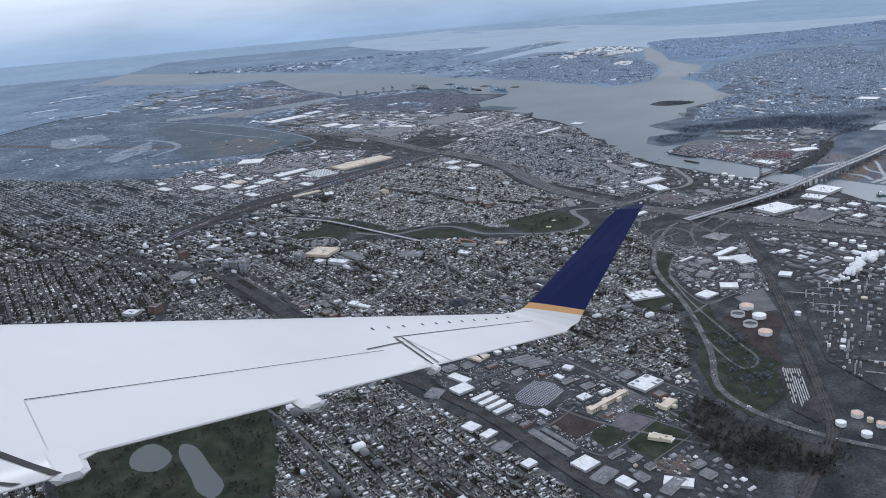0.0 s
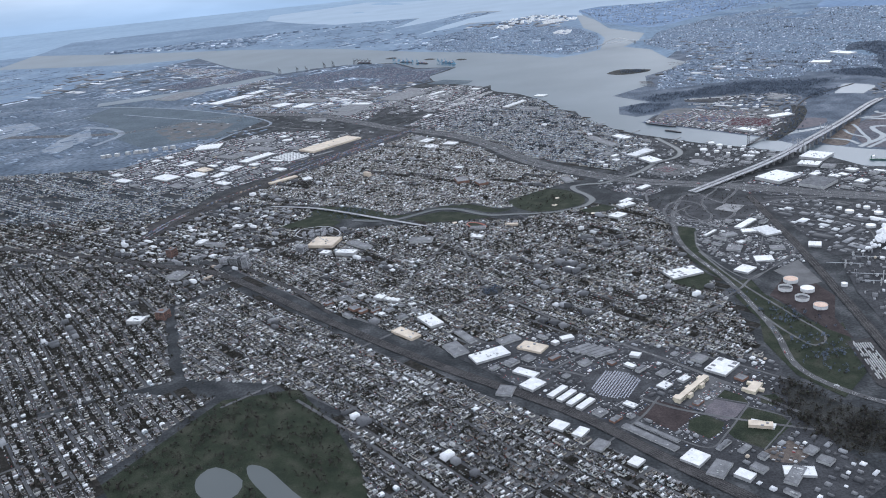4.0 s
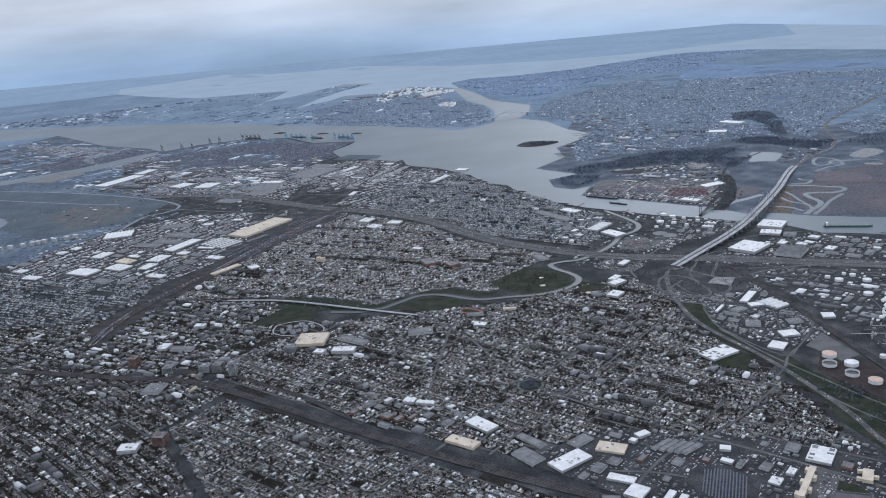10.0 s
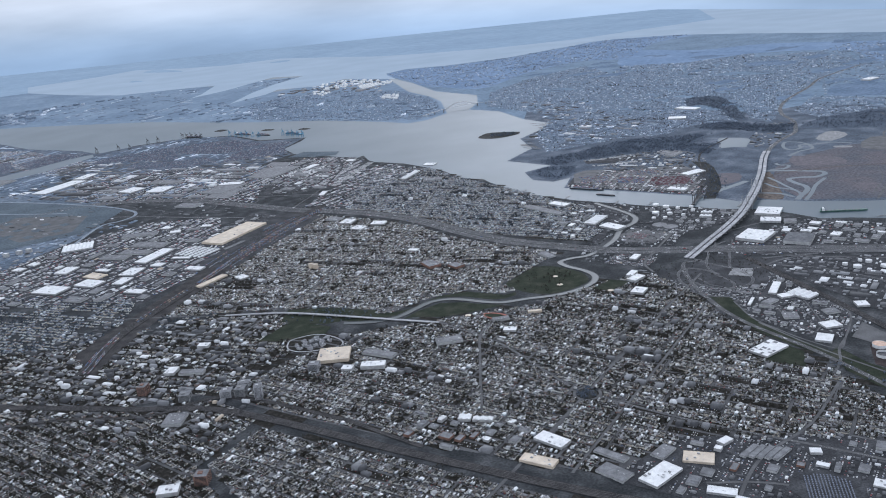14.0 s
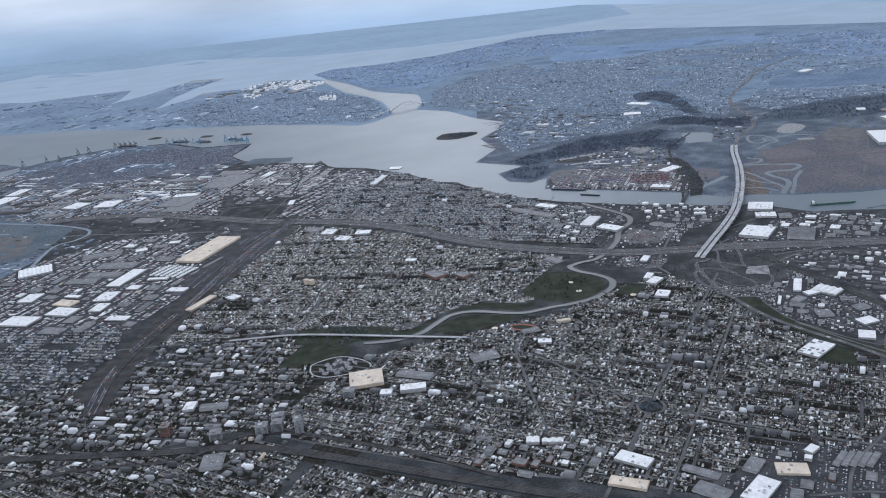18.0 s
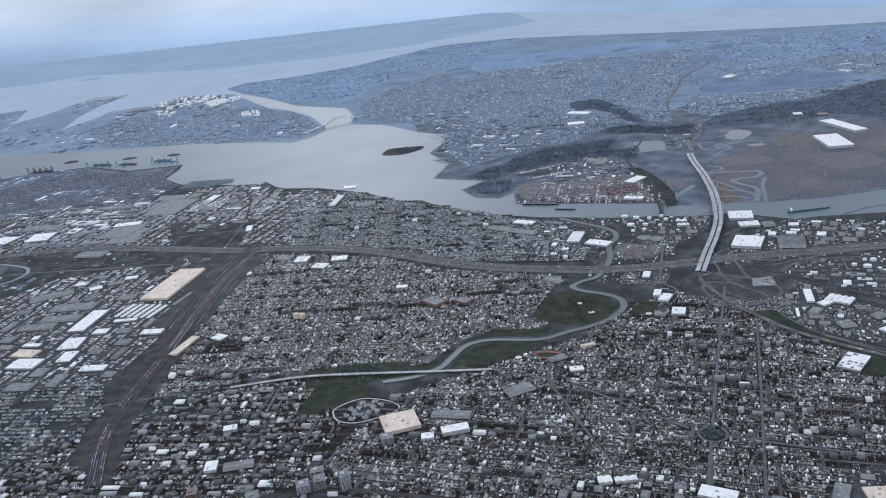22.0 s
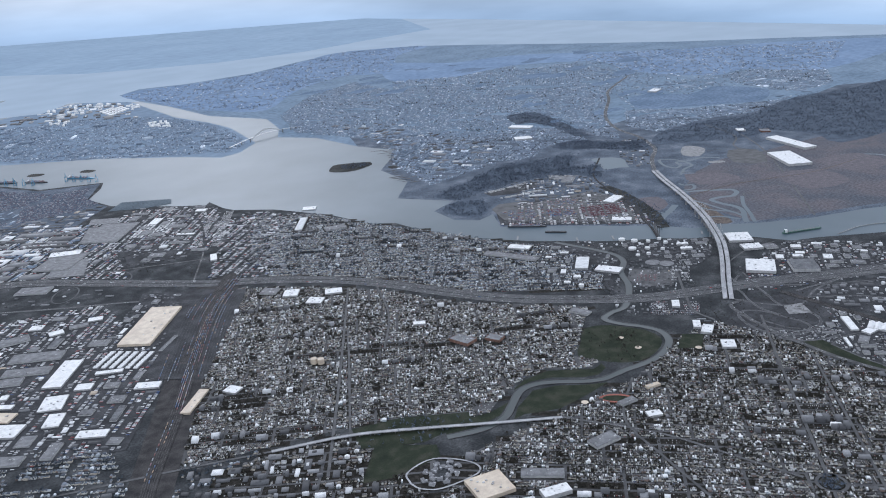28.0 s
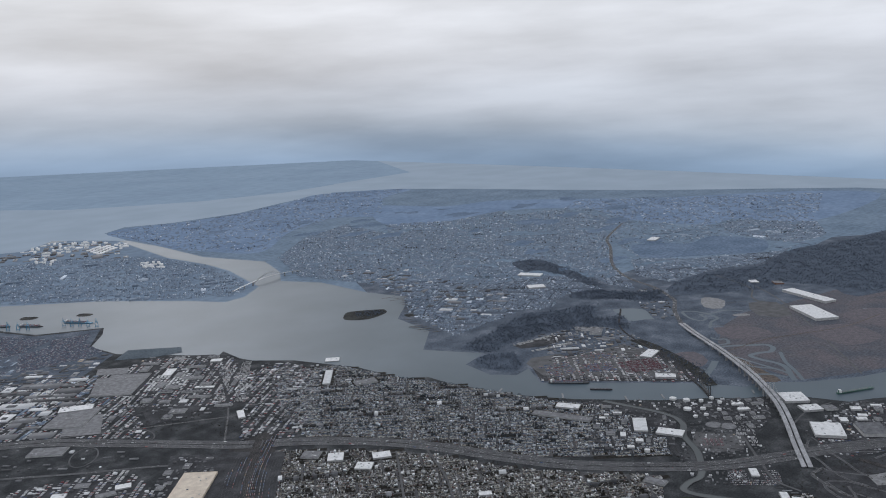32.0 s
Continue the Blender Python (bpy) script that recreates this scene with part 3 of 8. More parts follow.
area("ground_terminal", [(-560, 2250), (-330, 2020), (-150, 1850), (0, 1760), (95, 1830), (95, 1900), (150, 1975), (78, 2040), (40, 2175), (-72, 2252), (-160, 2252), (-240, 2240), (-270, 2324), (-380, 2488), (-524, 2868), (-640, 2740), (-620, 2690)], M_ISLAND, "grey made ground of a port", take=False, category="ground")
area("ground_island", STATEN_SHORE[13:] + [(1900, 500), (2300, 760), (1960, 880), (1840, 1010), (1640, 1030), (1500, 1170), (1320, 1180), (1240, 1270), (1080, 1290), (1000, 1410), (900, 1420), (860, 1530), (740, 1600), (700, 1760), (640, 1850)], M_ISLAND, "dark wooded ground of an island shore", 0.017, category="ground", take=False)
for pts, n, lab in (([(419, 1655), (440, 1680), (463, 1687), (500, 1652), (502, 1642), (487, 1626), (442, 1624)], 4, "small dark wooded island in the bay"),
                    ([(486, 1575), (494, 1590), (503, 1580), (496, 1568)], 3, "tiny rocky islet in the bay"),
                    ([(30, 2300), (50, 2315), (62, 2290), (45, 2280)], 3, "low dark shoal off the port"),
                    ([(120, 2190), (135, 2205), (150, 2180), (134, 2172)], 3, "low dark shoal off the port"),
                    ([(190, 2120), (206, 2130), (216, 2106), (200, 2100)], 3, "low dark shoal off the port")):
    area("islet", pts, M_WOOD_LAND, lab, 0.12, kind="", category="island", closed_smooth=n)

# ---- parks, fields, marsh, bare ground ----
area("park", [(119, 944), (136, 934), (143, 918), (148, 896), (142, 876), (126, 867), (102, 865), (84, 873), (74, 890), (69, 918), (92, 930)], M_GRASS, "green riverside park inside the river bend", closed_smooth=2, category="park")
area("park", [(-5, 914), (13, 903), (28, 884), (42, 871), (17, 873), (-16, 879), (-39, 897), (-50, 899), (-33, 908)], M_GRASS, "dark green bank beside the river", category="park")
area("park", [(5, 931), (31, 924), (56, 893), (68, 893), (64, 886), (50, 884), (38, 892), (22, 915), (6, 925), (-14, 928)], M_GRASS, "dark green bank beside the river", category="park")
area("park", [(-52, 921), (-77, 933), (-92, 933), (-98, 928), (-72, 915), (-52, 912), (-30, 919)], M_GRASS, "dark green bank beside the river", category="park")
area("park", [(-150, 968), (-115, 935), (-70, 925), (-62, 936), (-100, 975), (-135, 995)], M_GRASS, "dark green bank beside the river", category="park")
area("park", [(-180, 935), (-140, 963), (-112, 925), (-122, 912), (-160, 920)], M_GRASS, "green lawn beside the looping drive", category="park")
area("ballfield", [(130, 853), (142, 835), (169, 847), (159, 863)], M_GRASS, "flat green school sports field", category="field")
area("ballfield", [(76, 545), (98, 538), (92, 520), (70, 528)], M_GRASS, "dark green lot among works", category="field")
area("verge", [(150, 480), (168, 440), (205, 405), (190, 385), (150, 395), (132, 420), (135, 455)], M_WOOD_LAND, "dark bare woodland by the works", category="woodland")
area("park", [(-125, 505), (-112, 455), (-108, 420), (-125, 380), (-220, 400), (-260, 480), (-200, 560), (-150, 560)], M_GRASS, "dark green park with ponds", category="park")
area("pond", [(-205, 470), (-195, 480), (-178, 462), (-183, 446), (-200, 452)], M_RIVER, "still grey pond in the park", closed_smooth=3, category="pond")
area("pond", [(-176, 476), (-165, 470), (-150, 445), (-138, 425), (-141, 412), (-152, 420), (-160, 436), (-174, 462)], M_RIVER, "still grey pond in the park", closed_smooth=3, category="pond")
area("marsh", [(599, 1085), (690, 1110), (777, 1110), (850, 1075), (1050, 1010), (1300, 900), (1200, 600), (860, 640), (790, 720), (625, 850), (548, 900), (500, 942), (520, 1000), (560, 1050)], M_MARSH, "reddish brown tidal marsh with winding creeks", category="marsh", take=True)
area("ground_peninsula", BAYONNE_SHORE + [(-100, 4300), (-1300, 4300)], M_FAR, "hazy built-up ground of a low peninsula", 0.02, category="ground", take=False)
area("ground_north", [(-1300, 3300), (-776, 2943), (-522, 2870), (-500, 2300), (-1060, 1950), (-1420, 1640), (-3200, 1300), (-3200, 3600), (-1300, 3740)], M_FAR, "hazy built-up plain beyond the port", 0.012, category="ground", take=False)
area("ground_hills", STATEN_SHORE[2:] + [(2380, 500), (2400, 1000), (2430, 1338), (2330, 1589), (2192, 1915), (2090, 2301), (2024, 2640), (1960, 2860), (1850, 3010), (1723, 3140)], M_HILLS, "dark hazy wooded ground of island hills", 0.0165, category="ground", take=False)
LONGWOOD = [(831, 1258), (909, 1291), (1030, 1272), (1129, 1209), (1219, 1207), (1348, 1196), (1421, 1149), (1700, 1050), (1700, 840), (1006, 960), (1011, 1050), (1005, 1126), (946, 1128), (906, 1169), (868, 1201)]
ROADWOOD = [(735, 1409), (785, 1406), (809, 1360), (817, 1305), (850, 1289), (805, 1255), (771, 1274), (756, 1334), (728, 1375)]
PARKWOOD = [(933, 1669), (973, 1658), (983, 1619), (924, 1513), (864, 1431), (831, 1384), (829, 1426), (880, 1507), (896, 1578), (873, 1597)]
MIDWOOD = [(1214, 1529), (1277, 1495), (1302, 1425), (1405, 1420), (1420, 1353), (1392, 1282), (1274, 1251), (1212, 1311), (1149, 1377), (1109, 1447)]
RIDGE = [(1519, 2630), (1600, 2398), (1779, 2308), (1906, 2063), (2011, 1827), (2287, 1490), (2300, 1240), (1724, 1268), (1686, 1456), (1561, 1496), (1567, 1715), (1720, 1936), (1587, 2150), (1361, 2175), (1230, 2316)]
HEADLAND = [(752, 2999), (863, 3060), (985, 3000), (1219, 2970), (1477, 3035), (1723, 3100), (1960, 2860), (1700, 2760), (1373, 2471), (1258, 2570), (1018, 2489), (775, 2313), (719, 2445), (700, 2581), (728, 2750)]
TERMWOOD = [(393, 1389), (436, 1389), (506, 1400), (591, 1413), (636, 1382), (700, 1340), (627, 1296), (656, 1263), (595, 1220), (591, 1268), (556, 1297), (507, 1326), (443, 1339), (395, 1340)]
SPIT = [(345, 1330), (390, 1336), (410, 1307), (375, 1268), (345, 1262), (335, 1285)]
# the ridge and far woods take materials with haze put into their colour
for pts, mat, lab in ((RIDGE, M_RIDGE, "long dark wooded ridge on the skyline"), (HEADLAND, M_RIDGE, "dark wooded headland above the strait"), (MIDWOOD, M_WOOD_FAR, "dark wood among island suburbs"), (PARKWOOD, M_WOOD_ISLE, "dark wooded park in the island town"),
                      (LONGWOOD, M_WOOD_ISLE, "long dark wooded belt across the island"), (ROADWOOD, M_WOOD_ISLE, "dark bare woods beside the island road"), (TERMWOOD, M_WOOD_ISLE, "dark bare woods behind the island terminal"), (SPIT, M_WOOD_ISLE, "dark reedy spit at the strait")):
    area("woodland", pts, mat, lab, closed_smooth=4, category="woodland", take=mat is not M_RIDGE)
wood_dice = random.Random(33)
for k in range(46):
    x, y = wood_dice.uniform(780, 2000), wood_dice.uniform(1330, 2750)
    if y < 3300 - x * 0.55 and y > 2300 - x:
        n, big_r = 9, wood_dice.uniform(12, 42)
        blob = []
        for i in range(n):
            rr = big_r * wood_dice.uniform(0.4, 1.25)
            blob.append((x + 1.7 * rr * math.cos(i * 2 * math.pi / n), y + rr * math.sin(i * 2 * math.pi / n)))
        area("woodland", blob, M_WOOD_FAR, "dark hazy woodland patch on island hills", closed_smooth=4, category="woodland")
area("verge", [(203, 866), (262, 872), (300, 846), (306, 800), (264, 762), (226, 776), (206, 800), (198, 835)], M_GROUND, "dark verge inside a looping interchange", category="verge")
area("pond", [(691, 1299), (716, 1259), (680, 1225), (648, 1200), (634, 1233), (665, 1270)], M_WATER, "shallow grey pond in the marsh", closed_smooth=3, category="pond")
for pts, w in (([(784, 1116), (770, 1142), (742, 1153), (741, 1179), (729, 1194), (701, 1170), (695, 1149), (713, 1148), (727, 1163), (736, 1154), (721, 1133), (695, 1133), (670, 1124), (647, 1122), (625, 1112), (612, 1093), (619, 1081), (602, 1071), (585, 1081)], 5.0),
               ([(575, 1079), (594, 1060), (612, 1036), (620, 1024), (613, 1012), (593, 1009), (579, 1020), (562, 1025), (553, 1007), (548, 984), (535, 969), (511, 956), (494, 946)], 7.0),
               ([(550, 1050), (543, 1027), (533, 1002), (524, 975), (515, 960)], 4.0), ([(526, 1032), (520, 1006), (525, 983), (520, 966)], 4.0),
               ([(597, 997), (561, 979), (530, 957), (500, 938)], 5.0), ([(436, 1034), (461, 1045), (491, 1050), (518, 1056)], 9.0), ([(480, 1052), (470, 1062), (462, 1070)], 5.0),
               ([(480, 1006), (500, 982), (501, 958)], 5.0), ([(800, 720), (850, 780), (830, 840), (900, 900), (880, 960)], 5.0)):
    layer[0] += 0.0018
    tagged(part("creek", strip(BM(), smooth(pts, 8), w, layer[0]), M_WATER), "narrow winding tidal creek in the marsh", "creek", "marsh creeks", "structure")

area("mudflat", [(485, 960), (520, 1000), (560, 1050), (575, 1075), (545, 1055), (500, 1010), (470, 985)], M_DIRT, "grey mud flats between tidal creeks", 0.05, category="mudflat", closed_smooth=3)
for pts in ([(674, 1126), (695, 1095), (716, 1052), (735, 1010)], [(618, 1077), (639, 1055), (667, 1020), (686, 989)], [(795, 1186), (821, 1152), (848, 1128), (863, 1108)], [(640, 960), (610, 1000), (585, 970)], [(735, 1010), (780, 1040), (850, 1075)], [(686, 989), (640, 945), (575, 905)]):
    road("dirt_track", pts, 1.5, "pale gravel embankment across the marsh", M_ASPHALT, 0, 5, group="marsh tracks")
road("street", [(960, 1160), (941, 1142), (895, 1101), (820, 1047), (700, 971), (560, 886)], 3.0, "grey road past white depots to the strait", M_ASPHALT)
for pts, m, lab in (([(835, 1125), (859, 1086), (789, 1040), (765, 1084)], M_ASPHALT, "flat grey filled plot in the marsh"), ([(666, 1118), (700, 1065), (672, 1032), (624, 1073)], M_REDEARTH, "brown reed bed between banks"),
                    ([(607, 948), (620, 938), (593, 919), (587, 939)], M_REDEARTH, "dark brown reed bed"), ([(775, 1177), (826, 1203), (841, 1192), (830, 1163), (780, 1149)], M_CONCRETE, "pale gravel plot beside a creek"), ([(754, 1121), (768, 1104), (759, 1096), (745, 1113)], M_CONCRETE, "pale gravel strip in the marsh"),
                    ([(514, 1117), (542, 1096), (515, 1065), (483, 1063), (466, 1072), (490, 1100)], M_REDEARTH, "brown reed bed beside the railway bank"), ([(720, 1000), (780, 960), (740, 900), (670, 930)], M_REDEARTH, "bare brown plot in the marsh"),
                    ([(830, 980), (900, 940), (860, 880), (790, 910)], M_REDEARTH, "dark brown reed bed in the marsh"), ([(620, 1250), (690, 1180), (660, 1120), (600, 1100), (560, 1140)], M_ISLAND, "grey made ground beside the expressway")):
    area("marsh_plot", pts, m, lab, category="marsh plot", closed_smooth=2)
area("woodland", [(560, 1185), (545, 1150), (512, 1102), (474, 1055), (430, 1018), (420, 1028), (460, 1068), (496, 1112), (528, 1160), (545, 1195)], M_WOOD_LAND, "dark wooded railway bank", category="woodland")

area("yard", [(335, 966), (345, 949), (279, 916), (269, 932)], M_LOT, "dark asphalt lot with rows of trailers", category="yard", take=False)
area("yard", [(209, 923), (234, 883), (207, 869), (182, 909)], M_LOT, "dark asphalt lot with rows of cars", category="yard", take=False)
area("yard", [(250, 975), (280, 985), (300, 940), (262, 925), (240, 950)], M_ASPHALT, "grey works yard beside the strait", category="yard", take=False)
area("yard", [(205, 962), (240, 985), (246, 998), (225, 990)], M_LOT, "dark yard inside a river bend", category="yard", take=False)
for pts in ([(200, 840), (262, 850), (305, 815), (285, 740), (264, 645), (205, 640), (192, 716)], [(280, 850), (420, 745), (490, 785), (440, 868), (340, 888)], [(300, 825), (410, 745), (520, 660), (450, 600), (350, 640), (285, 650)], [(-45, 580), (10, 490), (60, 420), (110, 350), (150, 370), (135, 440), (160, 500), (95, 548), (20, 595)], [(300, 930), (360, 930), (425, 955), (385, 995), (340, 1040), (320, 990)], [(170, 1060), (230, 985), (290, 1010), (330, 1060), (295, 1130), (250, 1090)]):
    area("yard", pts, M_LOT, "dark asphalt and gravel ground of a works district", category="yard", take=False)
area("verge", [(202, 771), (187, 731), (178, 681), (181, 648), (186, 616), (185, 581), (178, 544), (174, 516), (172, 490), (199, 493), (202, 519), (206, 552), (201, 591), (195, 627), (191, 675), (196, 714), (214, 758)], M_GRASS, "dark green verge along a curving trunk road", category="verge")
area("verge", [(204, 630), (193, 627), (178, 600), (176, 559), (163, 527), (160, 480), (172, 447), (200, 470), (225, 537), (215, 532), (196, 560), (198, 585)], M_GRASS, "dark rough grass and scrub beside a trunk road", category="verge", take=False)
area("yard", [(202, 595), (225, 619), (243, 611), (244, 578), (224, 545), (218, 513), (210, 531), (206, 568)], M_TANKYARD, "dark red-brown earth round storage tanks", category="yard", take=False)
area("yard", [(227, 637), (256, 652), (249, 604), (230, 602), (229, 627)], M_ASPHALT, "empty grey gravel lot beside a railway", category="yard")
area("verge", [(150, 660), (176, 668), (179, 640), (160, 620), (146, 640)], M_GRASS, "dark green field beside a trunk road", category="verge")
for pts, m, lab in (([(52, 464), (69, 477), (84, 460), (85, 456), (73, 445), (66, 441)], M_TANKYARD, "worn red-brown ball field"), ([(104, 469), (110, 477), (118, 467), (118, 457)], M_GRASS, "green school lawn"), ([(78, 450), (89, 453), (96, 442), (90, 433), (81, 429), (74, 441)], M_GRASS, "green playing field"),
                    ([(105, 445), (116, 453), (129, 440), (130, 430), (105, 411), (94, 426), (93, 433)], M_GRASS, "dark green lawn round a low block"), ([(128, 464), (137, 462), (137, 453), (130, 451), (125, 456)], M_GRASS, "green school lawn"), ([(98, 467), (102, 467), (116, 456), (105, 446), (98, 443), (89, 454)], M_REDEARTH, "brown allotment plots"),
                    ([(82, 467), (105, 490), (111, 494), (119, 482), (98, 464), (89, 457)], M_ASPHALT, "grey school car park"), ([(103, 410), (121, 416), (127, 402), (114, 395), (103, 400)], M_DIRT, "sandy brown contractor yard"), ([(44, 477), (50, 481), (58, 481), (71, 492), (65, 493), (58, 489)], M_CONCRETE, "pale concrete forecourt"), ([(79, 422), (86, 426), (97, 422), (99, 414), (91, 407), (84, 414)], M_LOT, "dark car park")):
    area("plot", pts, m, lab, category="plot", take=m not in (M_ASPHALT, M_DIRT, M_LOT))
for pts, w, lab in (([(209, 747), (195, 709), (194, 677), (196, 650), (203, 628), (221, 638), (256, 663), (268, 681), (265, 707), (250, 730), (231, 743), (209, 747)], 1.6, "grey road round a works district"), ([(221, 638), (203, 628), (186, 612), (165, 600)], 2.0, "grey road over the trunk road"), ([(108, 538), (122, 515), (133, 503), (143, 489), (155, 473)], 1.8, "grey street past a school"),
                    ([(116, 454), (130, 439), (131, 434), (104, 411)], 0.9, "pale path round a lawn"), ([(118, 457), (92, 431), (77, 421), (60, 440)], 1.2, "grey works lane"), ([(103, 468), (118, 457)], 0.7, "pale path between lawns"), ([(20, 436), (54, 461), (72, 480)], 1.5, "grey works lane"), ([(240, 735), (215, 690), (212, 655)], 1.2, "grey works lane"), ([(258, 715), (232, 672), (215, 660)], 1.2, "grey works lane"),
                    ([(300, 800), (330, 760), (345, 700), (330, 660)], 1.5, "grey works lane"), ([(350, 860), (390, 800), (440, 760)], 1.5, "grey works lane"), ([(330, 880), (310, 850), (350, 790), (420, 720), (470, 680)], 1.6, "grey works lane")):
    road("street", pts, w, lab, M_ASPHALT, 0, 5)

# ---- river ----
RIVER = [(310, 1110), (311, 1036), (296, 1006), (264, 990), (233, 962), (187, 939), (165, 942), (149, 940), (147, 924), (153, 902), (153, 882), (142, 868), (126, 861), (105, 859), (86, 863), (71, 869), (56, 873), (44, 877), (32, 888), (17, 908), (4, 919), (-12, 922), (-33, 914), (-52, 907), (-75, 910), (-100, 925)]
layer[0] += 0.0018
river_line = smooth(RIVER, 8)
river = tagged(part("river", strip(BM(), river_line, 6.4, layer[0]), M_RIVER), "narrow grey tidal river winding between embankments", "river", kind="structure")
for s in (-1, 1):
    part("river_wall", strip(BM(), river_line, 0.5, layer[0] + 0.3, 0.3, s * 3.3), M_ASPHALT, river, "grey concrete river wall")
mark_line(river_line, 9)

# ---- highways, railways and main streets ----
TURNPIKE = [(-1000, 1900), (-700, 1740), (-500, 1655), (-300, 1690), (-158, 1602), (-82, 1492), (-16, 1383), (30, 1328), (72, 1262), (100, 1192), (119, 1112), (146, 1038), (209, 940), (266, 890), (320, 848), (416, 760), (560, 640), (760, 470)]
tp = smooth(TURNPIKE, 8)
for side, lab in ((-1, "northbound carriageway"), (1, "southbound carriageway")):
    for off in (3.0, 8.0):
        line = [(p.x, p.y) for p in offset(tp, side * off)]
        road("highway", line, 4.2, "grey asphalt %s of a wide toll highway" % lab, M_HIGHWAY, 3, 1, barrier=True, group="toll highway carriageways")
mark_line(tp, 24)
BELT = [(700, 520), (560, 560), (420, 690), (330, 770), (262, 850), (238, 850), (205, 790), (185, 716), (186, 631), (178, 545), (166, 490), (178, 452), (205, 420), (240, 395), (330, 330)]
road("highway", BELT[4:], 4.5, "grey curving trunk road on a green corridor", M_STREET, 4)
road("highway", [(192, 700), (192, 636), (200, 560), (204, 524), (190, 512), (183, 540), (181, 580)], 1.8, "narrow slip road with a loop on a green verge")
road("highway", [(416, 775), (330, 800), (280, 800), (262, 830), (258, 862)], 3.0, "grey slip road from the bridge", M_HIGHWAY, 2)
for c, ra, rb, turn in (((-130, 1500), 26, 14, 50), ((-60, 1500), 22, 12, 80), ((-240, 1610), 30, 15, 120)):
    pts = []
    for k in range(13):
        a = 2 * math.pi * k / 13
        x, y = ra * math.cos(a), rb * math.sin(a)
        pts.append((c[0] + x * math.cos(radians(turn)) - y * math.sin(radians(turn)), c[1] + x * math.sin(radians(turn)) + y * math.cos(radians(turn))))
    pts.append(pts[0])
    road("ramp", pts, 1.8, "looping grey interchange ramp", M_HIGHWAY, 0, 4, group="interchange ramps")
for pts, w in (([(229, 840), (238, 836), (245, 822), (243, 803), (242, 787), (237, 776), (230, 773), (222, 777), (215, 793), (215, 806), (220, 821), (232, 838)], 2.2), ([(229, 840), (219, 834), (207, 818), (203, 801), (208, 785), (218, 774), (236, 769), (252, 771), (263, 781), (268, 800)], 2.4),
               ([(285, 868), (277, 857), (261, 842), (249, 824), (246, 806)], 2.0), ([(320, 880), (299, 875), (303, 859), (289, 839), (269, 817), (267, 795)], 2.2), ([(310, 815), (325, 809), (345, 799), (367, 789), (400, 765)], 2.4), ([(195, 790), (201, 771), (215, 756), (230, 748)], 2.0), ([(226, 815), (224, 809), (222, 790), (226, 780)], 1.6)):
    road("ramp", pts, w, "curving grey interchange ramp", M_HIGHWAY, 0, 6, group="interchange ramps", barrier=True)
area("yard", [(267, 812), (283, 800), (266, 784), (251, 800)], M_CONCRETE, "pale concrete lot inside an interchange", category="yard")
road("highway", [(-420, 1660), (-330, 1590), (-250, 1560), (-150, 1460), (-90, 1400), (-40, 1330)], 4.5, "grey feeder highway beside the toll road", M_HIGHWAY, 4)
road("highway", [(-300, 1700), (-200, 1640), (-60, 1530), (20, 1470), (60, 1440)], 3.0, "grey service road towards the port", M_ASPHALT, 2)
road("highway", [(-20, 1400), (60, 1500), (130, 1620), (150, 1700)], 2.4, "grey industrial road to the shore", M_ASPHALT, 2)
road("street", [(294, 938), (240, 900), (212, 878), (203, 852)], 2.6, "grey local road under the bridge", M_ASPHALT)
road("street", [(290, 860), (330, 900), (400, 905), (440, 890)], 2.2, "grey works road by the strait", M_ASPHALT)
ISLAND_ROAD = [(665, 1168), (728, 1207), (790, 1235), (822, 1262), (867, 1310), (917, 1388), (1010, 1469), (1174, 1561), (1288, 1630), (1500, 1700)]
road("highway", ISLAND_ROAD, 7.0, "broad grey island expressway", M_HIGHWAY, 6, barrier=True)
road("highway", [(900, 1010), (840, 1080), (870, 1130), (940, 1160), (1010, 1250)], 3.0, "grey road past white depots", M_ASPHALT)
road("street", [(560, 1060), (650, 1030), (760, 960), (860, 930)], 1.8, "straight track across the marsh", M_DIRT)
VIADUCT = [(-193, 1022), (-148, 991), (-118, 963), (-62, 905), (-26, 870)]
road("street", [(-330, 1110), (-250, 1060)] + VIADUCT[:1], 2.4, "grey main street", M_ASPHALT)
road("street", [(-26, 870), (-4, 800), (0, 740), (2, 695)], 2.6, "grey diagonal avenue to a traffic circle", M_ASPHALT, 2)
road("street", [(10, 668), (47, 596), (95, 520), (140, 440)], 2.6, "grey diagonal avenue from a traffic circle", M_ASPHALT, 2)
road("street", [(236, 821), (120, 750), (14, 684)], 2.4, "straight grey avenue", M_ASPHALT)
road("street", [(-2, 674), (-56, 640), (-120, 600), (-200, 550)], 2.4, "straight grey avenue", M_ASPHALT)
road("street", [(184, 755), (100, 700), (7, 640), (-60, 597)], 2.2, "straight grey avenue", M_ASPHALT)
road("street", [(68, 1223), (-30, 1122), (-123, 1027), (-190, 960)], 2.4, "straight grey avenue", M_ASPHALT)
road("street", [(-8, 1140), (-56, 1085), (-150, 980)], 2.0, "straight grey avenue", M_ASPHALT)
road("street", [(180, 1330), (90, 1200), (40, 1130), (-20, 1075)], 2.2, "straight grey avenue under the highway", M_ASPHALT)
road("street", [(-70, 700), (-30, 780), (0, 830), (60, 858)], 2.2, "grey cross-town street", M_ASPHALT)
road("street", [(-150, 545), (-100, 470), (-60, 400), (-20, 330)], 2.4, "grey parkside avenue", M_ASPHALT)
